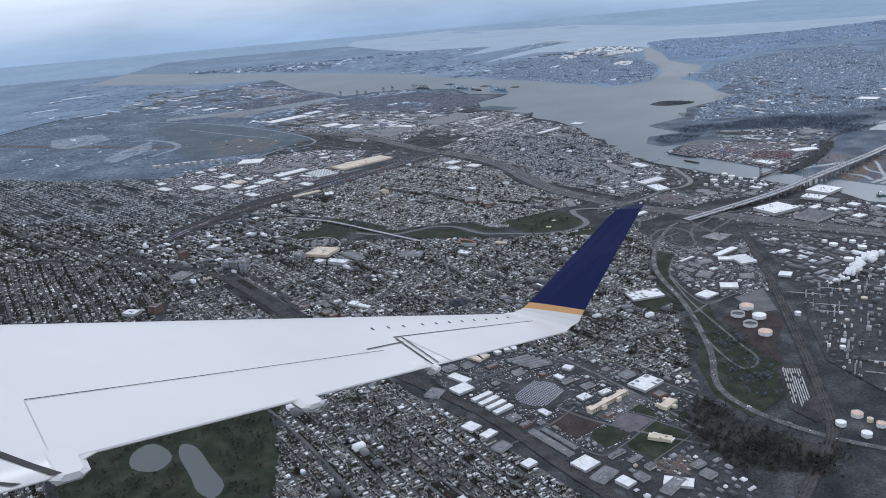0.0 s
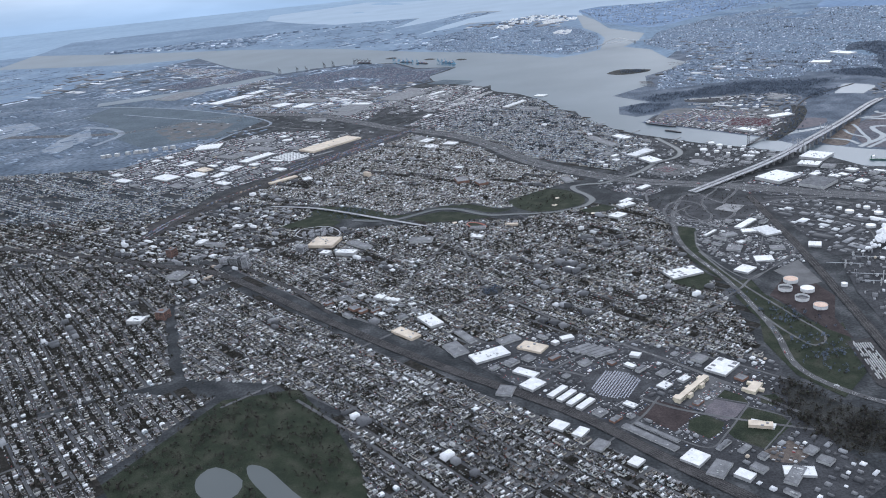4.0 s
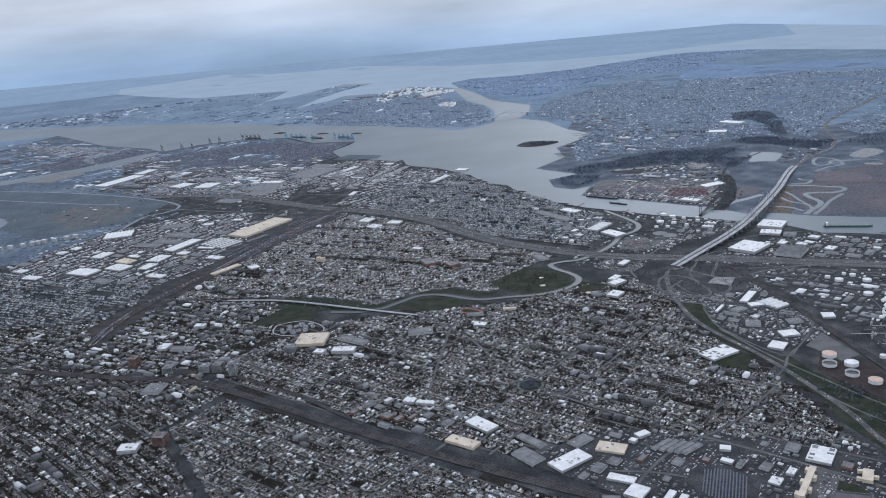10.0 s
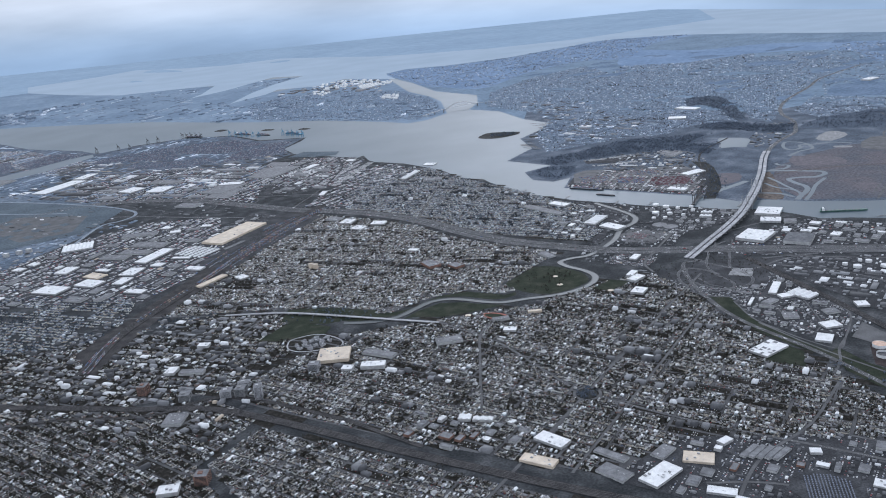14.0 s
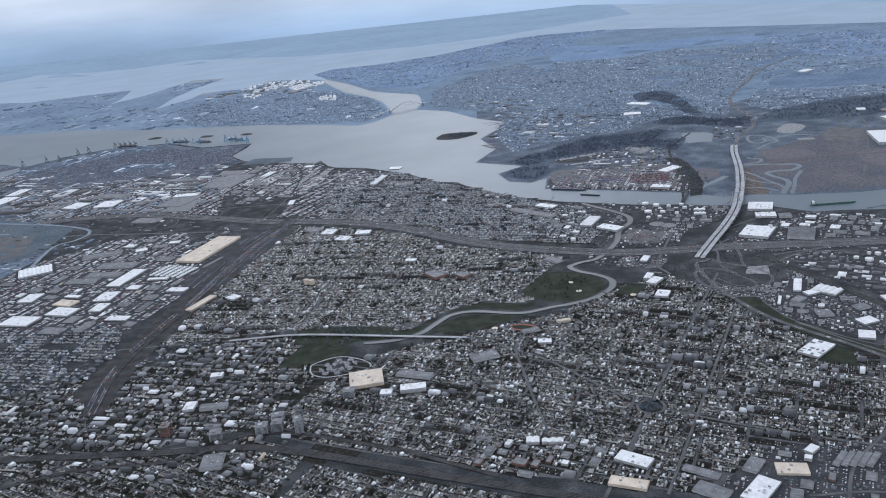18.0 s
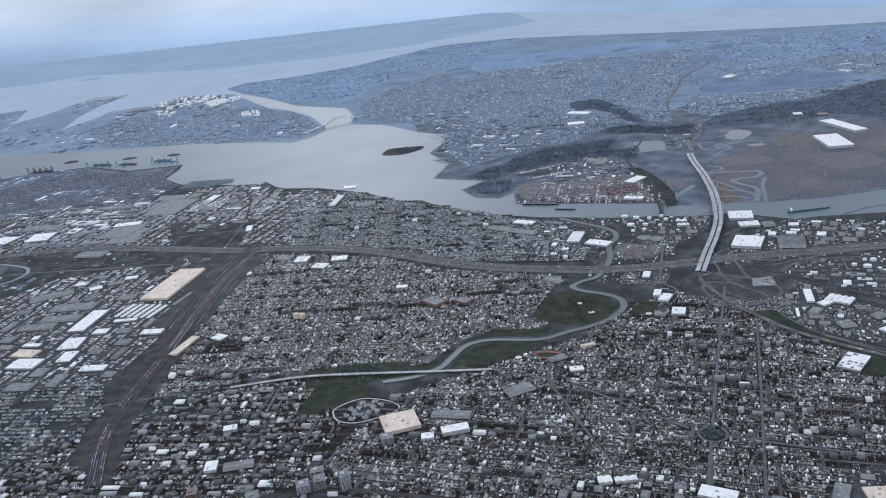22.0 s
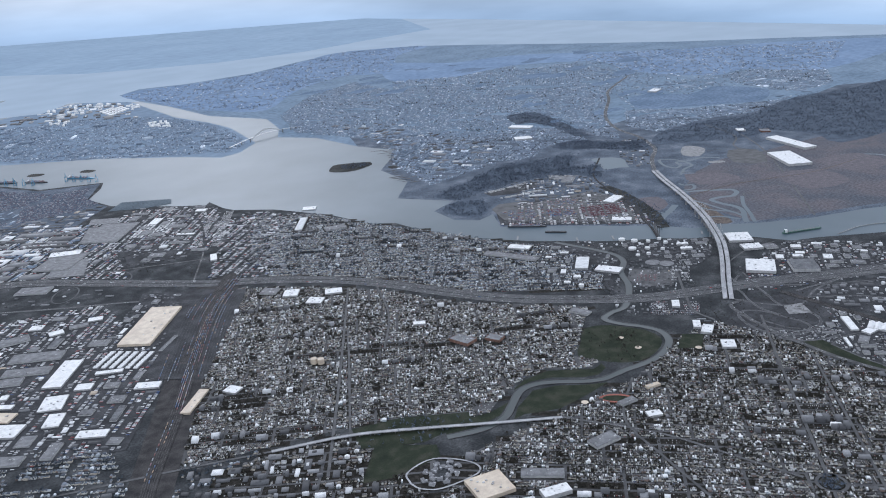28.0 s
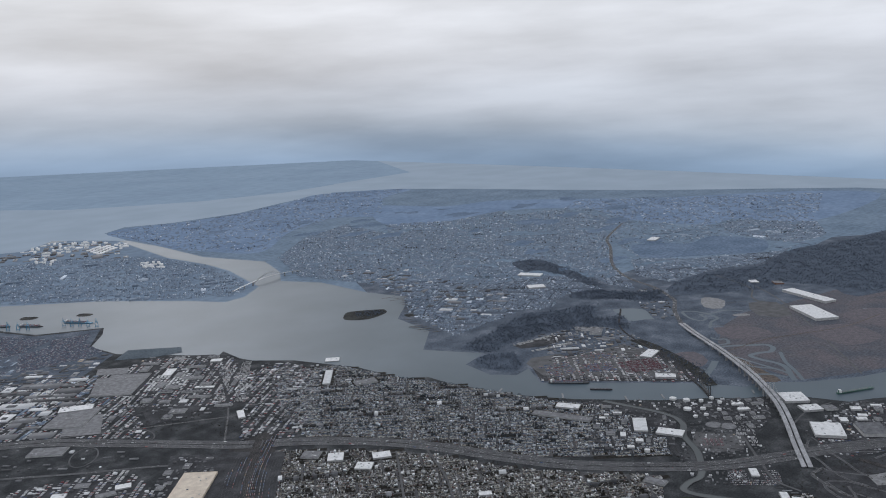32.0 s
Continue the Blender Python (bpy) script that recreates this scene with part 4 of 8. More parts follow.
road("street", [(0, 545), (35, 520), (75, 465), (140, 420)], 2.0, "grey works road", M_ASPHALT)
road("street", [(-20, 505), (40, 545), (100, 560), (160, 590)], 2.2, "grey cross street", M_ASPHALT)
circle = []
for k in range(14):
    circle.append((6 + 9.5 * math.cos(k * math.pi / 7), 678 + 9.5 * math.sin(k * math.pi / 7)))
road("ramp", circle + circle[:2], 2.4, "grey traffic circle", M_ASPHALT, 0, 4)
area("verge", [(6 + 7.5 * math.cos(k * math.pi / 8), 678 + 7.5 * math.sin(k * math.pi / 8)) for k in range(16)], M_WOOD_LAND, "dark planted island of a traffic circle", category="verge")


def railway(pts, tracks, width, label):
    """A ballast bed with pairs of steel rails laid on it."""
    layer[0] += 0.0018
    line = smooth(pts, 8)
    bed = tagged(part("railway", strip(BM(), line, width, layer[0] + 0.15, 0.15), M_BALLAST), label, "railway", kind="structure")
    for k in range(tracks):
        o = (k - (tracks - 1) / 2) * width / (tracks + 0.5)
        bm = BM()
        for g in (-0.15, 0.15):
            strip(bm, line, 0.06, layer[0] + 0.2, 0.05, o + g)
        part("rails", bm, M_RAIL, bed, "worn steel rails")
    mark_line(line, width + 1)
    return bed


railway([(-520, 1010), (-420, 950), (-345, 897), (-295, 860), (-245, 826), (-204, 776), (-136, 676), (-60, 571), (15, 480), (55, 412), (90, 355), (120, 300)], 5, 8.0, "brown ballast main line with parallel tracks")
railway([(300, 827), (271, 677), (238, 532), (224, 475), (208, 422), (170, 370), (130, 310)], 3, 7.0, "dark ballast branch line beside a refinery")
railway([(-126, 679), (-169, 761), (-230, 838), (-288, 842), (-362, 882), (-460, 900)], 2, 4.0, "dark ballast line through the town centre")
railway([(25, 1372), (-60, 1300), (-150, 1200), (-206, 1135), (-290, 1040), (-330, 960)], 6, 12.0, "dark ballast rail yard with many tracks")
railway([(20, 1385), (-40, 1330), (-100, 1262), (-150, 1215)], 4, 8.0, "dark ballast sidings")
area("yard", [(28, 1384), (-22, 1388), (-155, 1228), (-335, 1012), (-322, 950), (-275, 1030), (-140, 1190), (14, 1352)], M_BALLAST, "dark ballast ground of a rail yard", 0.048, category="yard", take=True)
railway([(385, 1010), (420, 1040), (500, 1120), (590, 1230), (700, 1290)], 1, 3.0, "single dark line over the strait")

# ---- concrete road bridge over the strait ----
BRIDGE = [(255, 862, 1.0), (300, 885, 2.4), (351, 910, 4.6), (395, 935, 7.0), (440, 968, 8.8), (480, 1000, 8.8), (546, 1058, 6.6), (619, 1128, 3.4), (665, 1168, 1.0)]
bline = smooth(BRIDGE, 8)
bridge = tagged(new("road_bridge"), "long pale concrete twin-deck road bridge curving over a strait", "bridge")
for s in (-1, 1):
    deck = part("deck", strip(BM(), bline, 4.6, 0.0, 0.5, s * 3.0), M_DECK, bridge, "pale concrete deck")
    bm = BM()
    for k in (1, 2, 3):
        for i in range(0, len(bline) - 1, 2):
            strip(bm, [bline[i], bline[i + 1]], 0.08, 0.02, 0, s * 3.0 - 2.3 + 4.6 * k / 4)
    tagged(part("lane_lines", bm, M_ASPHALT, deck), kind="stuff")
    for e in (-2.25, 2.25):
        part("parapet", strip(BM(), bline, 0.12, 0.25, 0.25, s * 3.0 + e), M_CONCRETE, deck)
    for i in range(2, len(bline) - 2, 2):
        p = offset(bline, s * 3.0)[i]
        if p.z > 1.2:
            bm = box(BM(), p.x, p.y, 0, 1.0, 2.6, p.z - 0.5 - 0.4, 38)
            box(bm, p.x, p.y, p.z - 0.95, 1.1, 4.2, 0.45, 38)
            part("pier", bm, M_CONCRETE, bridge)
for i in (29, 41):
    for s in (-5.6, -0.3, 0.3, 5.6):
        p, q = offset(bline, s)[i], offset(bline, s + (-1.2 if abs(s) < 1 and s < 0 else 1.2 if abs(s) < 1 else 0.9 * (1 if s > 0 else -1)))[i]
        pylon = part("pylon", rod(BM(), (p.x, p.y, 0), (q.x, q.y, 17), 0.42, 8), M_DECK, bridge, "slender pale concrete pylon")
        bm = BM()
        for j in (-6, -4, -2, 2, 4, 6):
            r2 = offset(bline, s)[i + j]
            rod(bm, (q.x, q.y, 16.5 - abs(j) * 0.3), (r2.x, r2.y, r2.z), 0.05, 3)
        part("stay_cables", bm, M_STEEL, pylon, "thin steel stay cables")
mark_line([Vector((p.x, p.y, 0)) for p in bline], 12)

# ---- small road viaduct over the park ----
vl = smooth([(x, y, z) for (x, y), z in zip(VIADUCT, (0.4, 1.6, 2.0, 1.4, 0.4))], 6)
viaduct = tagged(part("viaduct", strip(BM(), vl, 3.6, 0.0, 0.35), M_DECK), "pale concrete street viaduct over a river park", "bridge")
for e in (-1.75, 1.75):
    part("parapet", strip(BM(), vl, 0.12, 0.22, 0.22, e), M_CONCRETE, viaduct)
for i in range(2, len(vl) - 2, 2):
    part("pier", box(BM(), vl[i].x, vl[i].y, 0, 0.5, 3.0, vl[i].z - 0.35, -45), M_CONCRETE, viaduct)
mark_line([Vector((p.x, p.y, 0)) for p in vl], 6)

# ---- lift bridge for the railway ----
lift = tagged(new("rail_lift_bridge"), "dark steel railway lift bridge with two tall towers", "bridge")
LA, LB = Vector((391, 1013, 0)), Vector((428, 1040, 0))
ax = (LB - LA).normalized()
ay = Vector((-ax.y, ax.x, 0))
for q in (LA, LB):
    tw = new("lift_tower")
    tw.parent = lift
    for i in (-1, 1):
        for j in (-1, 1):
            p = q + ax * i * 1.1 + ay * j * 1.1
            part("leg", rod(BM(), p, p + Vector((0, 0, 13)), 0.22, 4), M_DARK, tw)
    bm = BM()
    for k in range(6):
        for i, j in ((-1, 1), (1, -1)):
            a, b = q + ax * i * 1.1 - ay * 1.1, q + ax * j * 1.1 - ay * 1.1
            rod(bm, a + Vector((0, 0, k * 2.2)), b + Vector((0, 0, k * 2.2 + 2.2)), 0.1, 3)
            rod(bm, a + ay * 2.2 + Vector((0, 0, k * 2.2)), b + ay * 2.2 + Vector((0, 0, k * 2.2 + 2.2)), 0.1, 3)
    part("bracing", bm, M_DARK, tw)
    bm = box(BM(), q.x, q.y, 13, 3.2, 3.2, 1.2, 36)
    part("machine_house", bm, M_DARK, tw)
bm = BM()
for s in (-1, 1):
    a, b = LA + ay * s, LB + ay * s
    rod(bm, a + Vector((0, 0, 2)), b + Vector((0, 0, 2)), 0.22, 4)
    rod(bm, a + Vector((0, 0, 4.2)), b + Vector((0, 0, 4.2)), 0.22, 4)
    for k in range(12):
        p, q = a.lerp(b, k / 12), a.lerp(b, (k + 1) / 12)
        rod(bm, p + Vector((0, 0, 2 if k % 2 else 4.2)), q + Vector((0, 0, 4.2 if k % 2 else 2)), 0.12, 3)
part("truss", bm, M_DARK, lift)
mid = (LA + LB) / 2
part("track_deck", box(BM(), mid.x, mid.y, 1.8, (LB - LA).length, 2.2, 0.25, math.degrees(math.atan2(ax.y, ax.x))), M_DARK, lift)


# ---- finger piers on the island shore ----
def pier(x, y, heading, length, width):
    """A timber deck on piles, with a bare shed on some."""
    c, s = math.sin(radians(heading)), math.cos(radians(heading))
    top = tagged(new("finger_pier"), "dark weathered timber pier reaching into the bay", "pier", "island shore piers")
    part("deck", box(BM(), x + c * length / 2, y + s * length / 2, 0.55, width, length, 0.15, -heading), M_DARK, top, "dark timber deck")
    for k in range(int(length / 6) + 1):
        for e in (-0.4, 0.4):
            px, py = x + c * k * 6 + s * e * width, y + s * k * 6 - c * e * width
            part("pile", rod(BM(), (px, py, 0), (px, py, 0.6), 0.18, 5), M_BARK, top)


pier_dice = random.Random(8)
for k in range(19):
    f = k / 18
    x, y = (582 - 145 * f + 14 * math.sin(7 * f), 1690 - 220 * f)
    pier(x, y, 304 + pier_dice.uniform(-9, 9), pier_dice.uniform(8, 26), pier_dice.choice((1.2, 1.6, 2.6, 3.4)))

# ---- steel arch bridge over the far strait ----
arch_bridge = tagged(new("arch_bridge"), "slender grey steel arch bridge over a distant strait", "bridge")
ba, bb = Vector((455, 2010, 0)), Vector((665, 2042, 0))
part("deck", strip(BM(), [ba.lerp(bb, k / 20) + Vector((0, 0, 2 + 8 * math.sin(math.pi * k / 20))) for k in range(21)], 3.0, 0.0, 0.6), M_STEEL, arch_bridge, "grey steel deck")
for side in (-1.4, 1.4):
    bm, prev = BM(), None
    for k in range(17):
        f = k / 16
        p = ba.lerp(bb, 0.28 + 0.46 * f) + Vector((0.15 * side, side, 3 + 15 * math.sin(math.pi * f)))
        if prev is not None:
            rod(bm, prev, p, 0.45, 5)
        if 2 < k < 14:
            rod(bm, p, (p.x, p.y, 9.5), 0.12, 4)
        prev = p
    part("arch_rib", bm, M_STEEL, arch_bridge, "grey steel arch rib")
for f in (0.08, 0.16, 0.28, 0.74, 0.86, 0.94):
    p = ba.lerp(bb, f)
    part("bridge_pier", box(BM(), p.x, p.y, 0, 1.2, 2.6, 2 + 8 * math.sin(math.pi * f), 8), M_CONCRETE, arch_bridge)

# ---- large buildings ----
ROOFS = {"white": M_WHITE, "tan": M_TAN, "grey": M_GREY, "brick": M_GREY}
LOOK = {"white": "white flat-roofed", "tan": "pale tan-roofed", "grey": "grey flat-roofed", "brick": "brick flat-roofed"}
EXTRA = {"plain": "low warehouse with a parapet", "units": "commercial building with roof machinery", "docks": "warehouse with rows of loading docks", "ridges": "shed with parallel roof ridges", "solar": "warehouse with rows of dark roof panels"}
dice = random.Random(7)


def warehouse(x, y, w, d, turn, height, colour, style):
    """A big low building: walls, roof sheet inside a parapet, doors, and what stands on the roof."""
    h = height * K
    wall_mat = M_BRICK if colour == "brick" else M_TAN if colour == "tan" else M_CLAD
    body = part("warehouse", box(BM(), 0, 0, 0, w, d, h), wall_mat, m=pose(x, y, 0, 0, 0, turn))
    tagged(body, "%s %s" % (LOOK[colour], EXTRA[style]), "warehouse" if style != "units" else "building")
    part("roof", box(BM(), 0, 0, h + 0.005, w - 0.3, d - 0.3, 0.06), ROOFS[colour], body, "%s roof sheet" % colour if colour != "brick" else "grey roof sheet")
    bm = BM()
    for px, py, pw, pd in ((0, -d / 2 + 0.06, w, 0.12), (0, d / 2 - 0.06, w, 0.12), (-w / 2 + 0.06, 0, 0.12, d - 0.24), (w / 2 - 0.06, 0, 0.12, d - 0.24)):
        box(bm, px, py, h + 0.002, pw, pd, 0.2)
    part("parapet", bm, wall_mat if colour == "brick" else ROOFS[colour], body)
    long_x = w >= d
    a, b = (w, d) if long_x else (d, w)
    n = 0
    if style in ("units", "docks"):
        n = max(2, min(9, int(w * d / 45)))
    elif style == "plain" and w * d > 250:
        n = 3
    for k in range(n):
        ux, uy = dice.uniform(-0.42, 0.42) * w, dice.uniform(-0.42, 0.42) * d
        s = dice.uniform(0.6, 1.3)
        bm = box(BM(), ux, uy, h + 0.06, s * 1.5, s, s * 0.6)
        box(bm, ux + 0.15, uy, h + 0.06 + s * 0.6, s * 0.5, s * 0.5, 0.12)
        part("roof_unit", bm, M_UNIT, body)
    if style in ("plain", "units") and w * d > 90:
        for k in range(dice.randint(2, 5)):
            ux, uy = dice.uniform(-0.4, 0.4) * w, dice.uniform(-0.4, 0.4) * d
            part("skylight", box(BM(), ux, uy, h + 0.065, 0.9, 0.5, 0.08), M_CLAD, body, "small pale skylight")
    if style == "ridges":
        n = max(2, int(a / 4.5))
        for k in range(n):
            c = -a / 2 + a * (k + 0.5) / n
            e = a / n * 0.46
            bm = BM()
            vs = []
            for end in (-b / 2 + 0.2, b / 2 - 0.2):
                vs.append([bm.verts.new((q, end, z) if long_x else (end, q, z)) for q, z in ((c - e, h + 0.066), (c, h + 0.066 + e * 0.45), (c + e, h + 0.066))])
            for f in ((vs[0][0], vs[0][1], vs[1][1], vs[1][0]), (vs[0][1], vs[0][2], vs[1][2], vs[1][1]), tuple(vs[0]), tuple(vs[1])):
                bm.faces.new(f)
            bmesh.ops.recalc_face_normals(bm, faces=bm.faces)
            part("roof_ridge", bm, ROOFS[colour], body)
    if style == "solar":
        nx, ny = max(2, int(w / 4)), max(2, int(d / 4))
        for i in range(nx):
            for j in range(ny):
                if dice.random() < 0.45:
                    part("panel", box(BM(), -w / 2 + w * (i + 0.5) / nx, -d / 2 + d * (j + 0.5) / ny, h + 0.1, w / nx * dice.uniform(0.4, 0.95), d / ny * dice.uniform(0.35, 0.8), 0.06), M_GREY, body, "grey roof panel")
    if style in ("docks", "plain") and w * d > 150:
        n = max(3, min(14, int(a / 3)))
        for k in range(n):
            c = -a / 2 + a * (k + 0.5) / n
            bm = box(BM(), *((c, -b / 2 - 0.02) if long_x else (-b / 2 - 0.02, c)), 0.15, *((0.7, 0.06) if long_x else (0.06, 0.7)), 0.8)
            part("dock_door", bm, M_GREY, body, "grey dock door")
    g = 3.0 if w * d > 100 else 1.2
    mark_rect(x, y, w + 2 * g, d + 2 * g, turn, 0.3)
    return body


def tower(x, y, w, d, turn, height, colour):
    """A tall block with floors of windows."""
    h = height * K
    w, d = min(w, 9), min(d, 9)
    mat = {"white": M_DECK, "grey": M_CONCRETE, "brick": M_BRICK}[colour]
    body = part("apartment_tower", box(BM(), 0, 0, 0, w, d, h), mat, m=pose(x, y, 0, 0, 0, turn))
    tagged(body, "tall %s high-rise block in the town centre" % {"white": "pale concrete", "grey": "grey concrete", "brick": "red brick"}[colour], "high-rise")
    floors = max(4, int(height / 4))
    for k in range(floors):
        z = h * (k + 0.3) / floors
        bm = BM()
        for px, py, pw, pd in ((0, -d / 2, w * 0.88, 0.05), (0, d / 2, w * 0.88, 0.05), (-w / 2, 0, 0.05, d * 0.88), (w / 2, 0, 0.05, d * 0.88)):
            box(bm, px, py, z, pw, pd, h / floors * 0.45)
        part("window_band", bm, M_GLASS, body, "dark window band")
    part("roof", box(BM(), 0, 0, h + 0.005, w - 0.3, d - 0.3, 0.05), M_GREY, body)
    part("lift_house", box(BM(), w * 0.1, 0, h + 0.055, w * 0.35, d * 0.35, 0.7), mat, body)
    mark_rect(x, y, w + 2, d + 2, turn)
    return body


def school(x, y, w, d, turn, height):
    """A long stepped cream building with wings."""
    h = height * K
    body = part("school_building", box(BM(), 0, 0, 0, w * 0.6, d, h), M_CREAM, m=pose(x, y, 0, 0, 0, turn))
    tagged(body, "long stepped cream masonry school building", "school")
    part("roof", box(BM(), 0, 0, h + 0.005, w * 0.6 - 0.2, d - 0.2, 0.06), M_TAN, body)
    n = max(3, int(d / 6))
    for k in range(n):
        c = -d / 2 + d * (k + 0.5) / n
        s = -1 if k % 2 else 1
        wing = part("wing", box(BM(), s * w * 0.45, c, 0, w * 0.3, d / n * 0.55, h * 0.85), M_CREAM, body)
        part("roof", box(BM(), s * w * 0.45, c, h * 0.85 + 0.005, w * 0.3 - 0.1, d / n * 0.55 - 0.1, 0.06), M_TAN, wing)
    for k in range(max(2, int(height / 4))):
        z = h * (k + 0.35) / max(2, int(height / 4))
        bm = BM()
        for s in (-1, 1):
            box(bm, s * w * 0.3, 0, z, 0.04, d * 0.96, h * 0.1)
        part("window_band", bm, M_GLASS, body, "dark window band")
    mark_rect(x, y, w + 3, d + 3, turn)
    return body


def tank(x, y, r, height, colour):
    """A storage tank: shell, roof, rim, stair."""
    h = height * K
    shell = part("storage_tank", drum(BM(), 0, 0, 0, r, h, 28, colour == "grey"), M_GREY if colour == "grey" else M_TAN if colour == "tan" else M_TANK, m=pose(x, y, 0))
    tagged(shell, {"white": "round white steel storage tank", "dark": "white storage tank with a sunken dark roof", "peach": "white storage tank with a rusty peach roof", "grey": "wide low grey storage tank", "tan": "tall tan round water tank"}[colour], "storage tank", "storage tanks")
    if colour != "grey":
        bm = BM()
        ring = [bm.verts.new((0.97 * r * math.cos(i * math.pi / 14), 0.97 * r * math.sin(i * math.pi / 14), h * (0.45 if colour == "dark" else 0.94))) for i in range(28)]
        top = bm.verts.new((0, 0, h * (0.45 if colour == "dark" else 0.94) + (0 if colour == "dark" else r * 0.08)))
        for i in range(28):
            bm.faces.new((ring[i], ring[(i + 1) % 28], top))
        part("tank_roof", bm, {"white": M_TANK, "dark": M_DARK, "peach": M_PEACH, "tan": M_TAN}[colour], shell, {"white": "white cone roof", "dark": "dark floating roof", "peach": "peach coloured roof", "tan": "tan cone roof"}[colour])
        bm = BM()
        for i in range(28):
            a, b = i * math.pi / 14, (i + 1) * math.pi / 14
            rod(bm, (r * 1.01 * math.cos(a), r * 1.01 * math.sin(a), h), (r * 1.01 * math.cos(b), r * 1.01 * math.sin(b), h), 0.06, 4)
        part("rim", bm, M_STEEL, shell, "steel wind girder")
        bm = BM()
        for i in range(8):
            a, b = i * 0.12, (i + 1) * 0.12
            rod(bm, (r * 1.04 * math.cos(a), r * 1.04 * math.sin(a), h * i / 8), (r * 1.04 * math.cos(b), r * 1.04 * math.sin(b), h * (i + 1) / 8), 0.07, 3)
        part("stair", bm, M_STEEL, shell, "spiral stair")
    mark_rect(x, y, 2 * r + 2, 2 * r + 2, 0)
    return shell


warehouse(-120.3, 1323.3, 33.9, 94.0, 129, 14, 'tan', 'docks')
warehouse(-228.8, 1294.0, 18.2, 54.7, 133, 10, 'white', 'plain')
warehouse(-227.1, 1354.4, 51.1, 19.9, 137, 8, 'grey', 'plain')
warehouse(-247.6, 1329.6, 44.3, 15.6, 137, 8, 'grey', 'plain')
warehouse(-273.5, 1326.6, 39.0, 15.0, 139, 8, 'grey', 'plain')
warehouse(-233.4, 1417.8, 48.7, 17.3, 163, 9, 'grey', 'plain')
warehouse(-200.4, 1259.8, 25.1, 6.2, 140, 8, 'white', 'plain')
warehouse(-189.8, 1289.4, 4.4, 35.5, 123, 6, 'white', 'ridges')
warehouse(-185.3, 1282.5, 4.4, 35.4, 123, 6, 'white', 'ridges')
warehouse(-180.8, 1275.6, 4.4, 35.4, 123, 6, 'white', 'ridges')
warehouse(-176.3, 1268.7, 4.4, 35.3, 123, 6, 'white', 'ridges')
warehouse(-171.8, 1261.8, 4.4, 35.3, 123, 6, 'white', 'ridges')
warehouse(-167.4, 1255.0, 4.3, 35.2, 123, 6, 'white', 'ridges')
warehouse(20.2, 1265.1, 16.5, 18.8, 132, 9, 'white', 'units')
warehouse(21.3, 1224.7, 17.3, 15.8, 122, 9, 'white', 'units')
warehouse(50.5, 1227.8, 19.0, 14.2, 140, 9, 'white', 'plain')
warehouse(10.5, 1291.8, 19.4, 16.8, 121, 8, 'grey', 'units')
warehouse(-59.0, 1649.6, 40.4, 17.9, 143, 10, 'white', 'docks')
warehouse(-77.0, 1624.0, 47.5, 65.7, 129, 6, 'grey', 'plain')
warehouse(43.3, 1452.1, 8.2, 24.7, 148, 9, 'white', 'plain')
warehouse(194.6, 1461.2, 10.0, 55.8, 132, 9, 'white', 'ridges')
warehouse(208.8, 1404.7, 29.3, 17.0, 152, 8, 'grey', 'plain')
warehouse(252.4, 1512.9, 19.9, 16.7, 133, 6, 'white', 'plain')
warehouse(-145.5, 1394.7, 15.1, 9.9, 148, 8, 'white', 'plain')
warehouse(-188.5, 1396.0, 14.7, 11.1, 165, 8, 'white', 'plain')
warehouse(-165.1, 1393.4, 19.2, 9.5, 155, 6, 'grey', 'plain')
warehouse(-184.3, 1140.4, 8.5, 40.5, 124, 9, 'tan', 'plain')
warehouse(-152.5, 1130.1, 13.5, 11.6, 108, 8, 'white', 'units')
warehouse(-132.2, 1269.2, 4.0, 34.9, 123, 6, 'grey', 'plain')
warehouse(-283.3, 1293.8, 6.9, 8.8, 139, 8, 'white', 'plain')
warehouse(-291.6, 1276.9, 19.3, 7.1, 129, 8, 'white', 'plain')
warehouse(264.3, 1040.5, 14.7, 35.9, 120, 11, 'white', 'ridges')
warehouse(262.9, 1004.7, 27.9, 15.8, 104, 11, 'white', 'plain')
warehouse(242.3, 1126.2, 68.9, 12.4, 102, 8, 'grey', 'units')
warehouse(271.9, 1135.9, 27.3, 13.2, 108, 9, 'white', 'plain')
warehouse(353.7, 870.3, 30.3, 35.3, 115, 16, 'white', 'docks')
warehouse(378.0, 833.2, 26.9, 30.5, 124, 18, 'grey', 'ridges')
warehouse(431.0, 929.1, 27.6, 28.7, 127, 14, 'white', 'units')
warehouse(408.5, 903.5, 22.2, 16.5, 134, 12, 'white', 'units')
warehouse(420.6, 886.4, 13.2, 13.0, 136, 10, 'grey', 'plain')
warehouse(182.6, 860.2, 6.9, 15.2, 122, 11, 'white', 'units')
warehouse(178.1, 847.5, 10.0, 17.2, 109, 11, 'white', 'units')
warehouse(159.9, 818.9, 12.1, 14.7, 123, 10, 'white', 'units')
warehouse(215.8, 899.1, 7.4, 15.8, 122, 9, 'white', 'plain')
warehouse(149.6, 968.3, 21.0, 9.9, 93, 8, 'grey', 'plain')
warehouse(35.0, 1024.4, 22.0, 14.4, 92, 14, 'brick', 'units')
warehouse(55.1, 1002.0, 15.2, 11.4, 101, 12, 'brick', 'units')
warehouse(40.4, 1086.5, 12.1, 7.5, 134, 9, 'white', 'plain')
warehouse(22.6, 840.7, 15.4, 6.9, 163, 9, 'grey', 'units')
warehouse(56.2, 836.9, 12.8, 4.4, 156, 9, 'tan', 'units')
warehouse(920.4, 1054.3, 97.7, 23.0, 60, 20, 'white', 'plain')
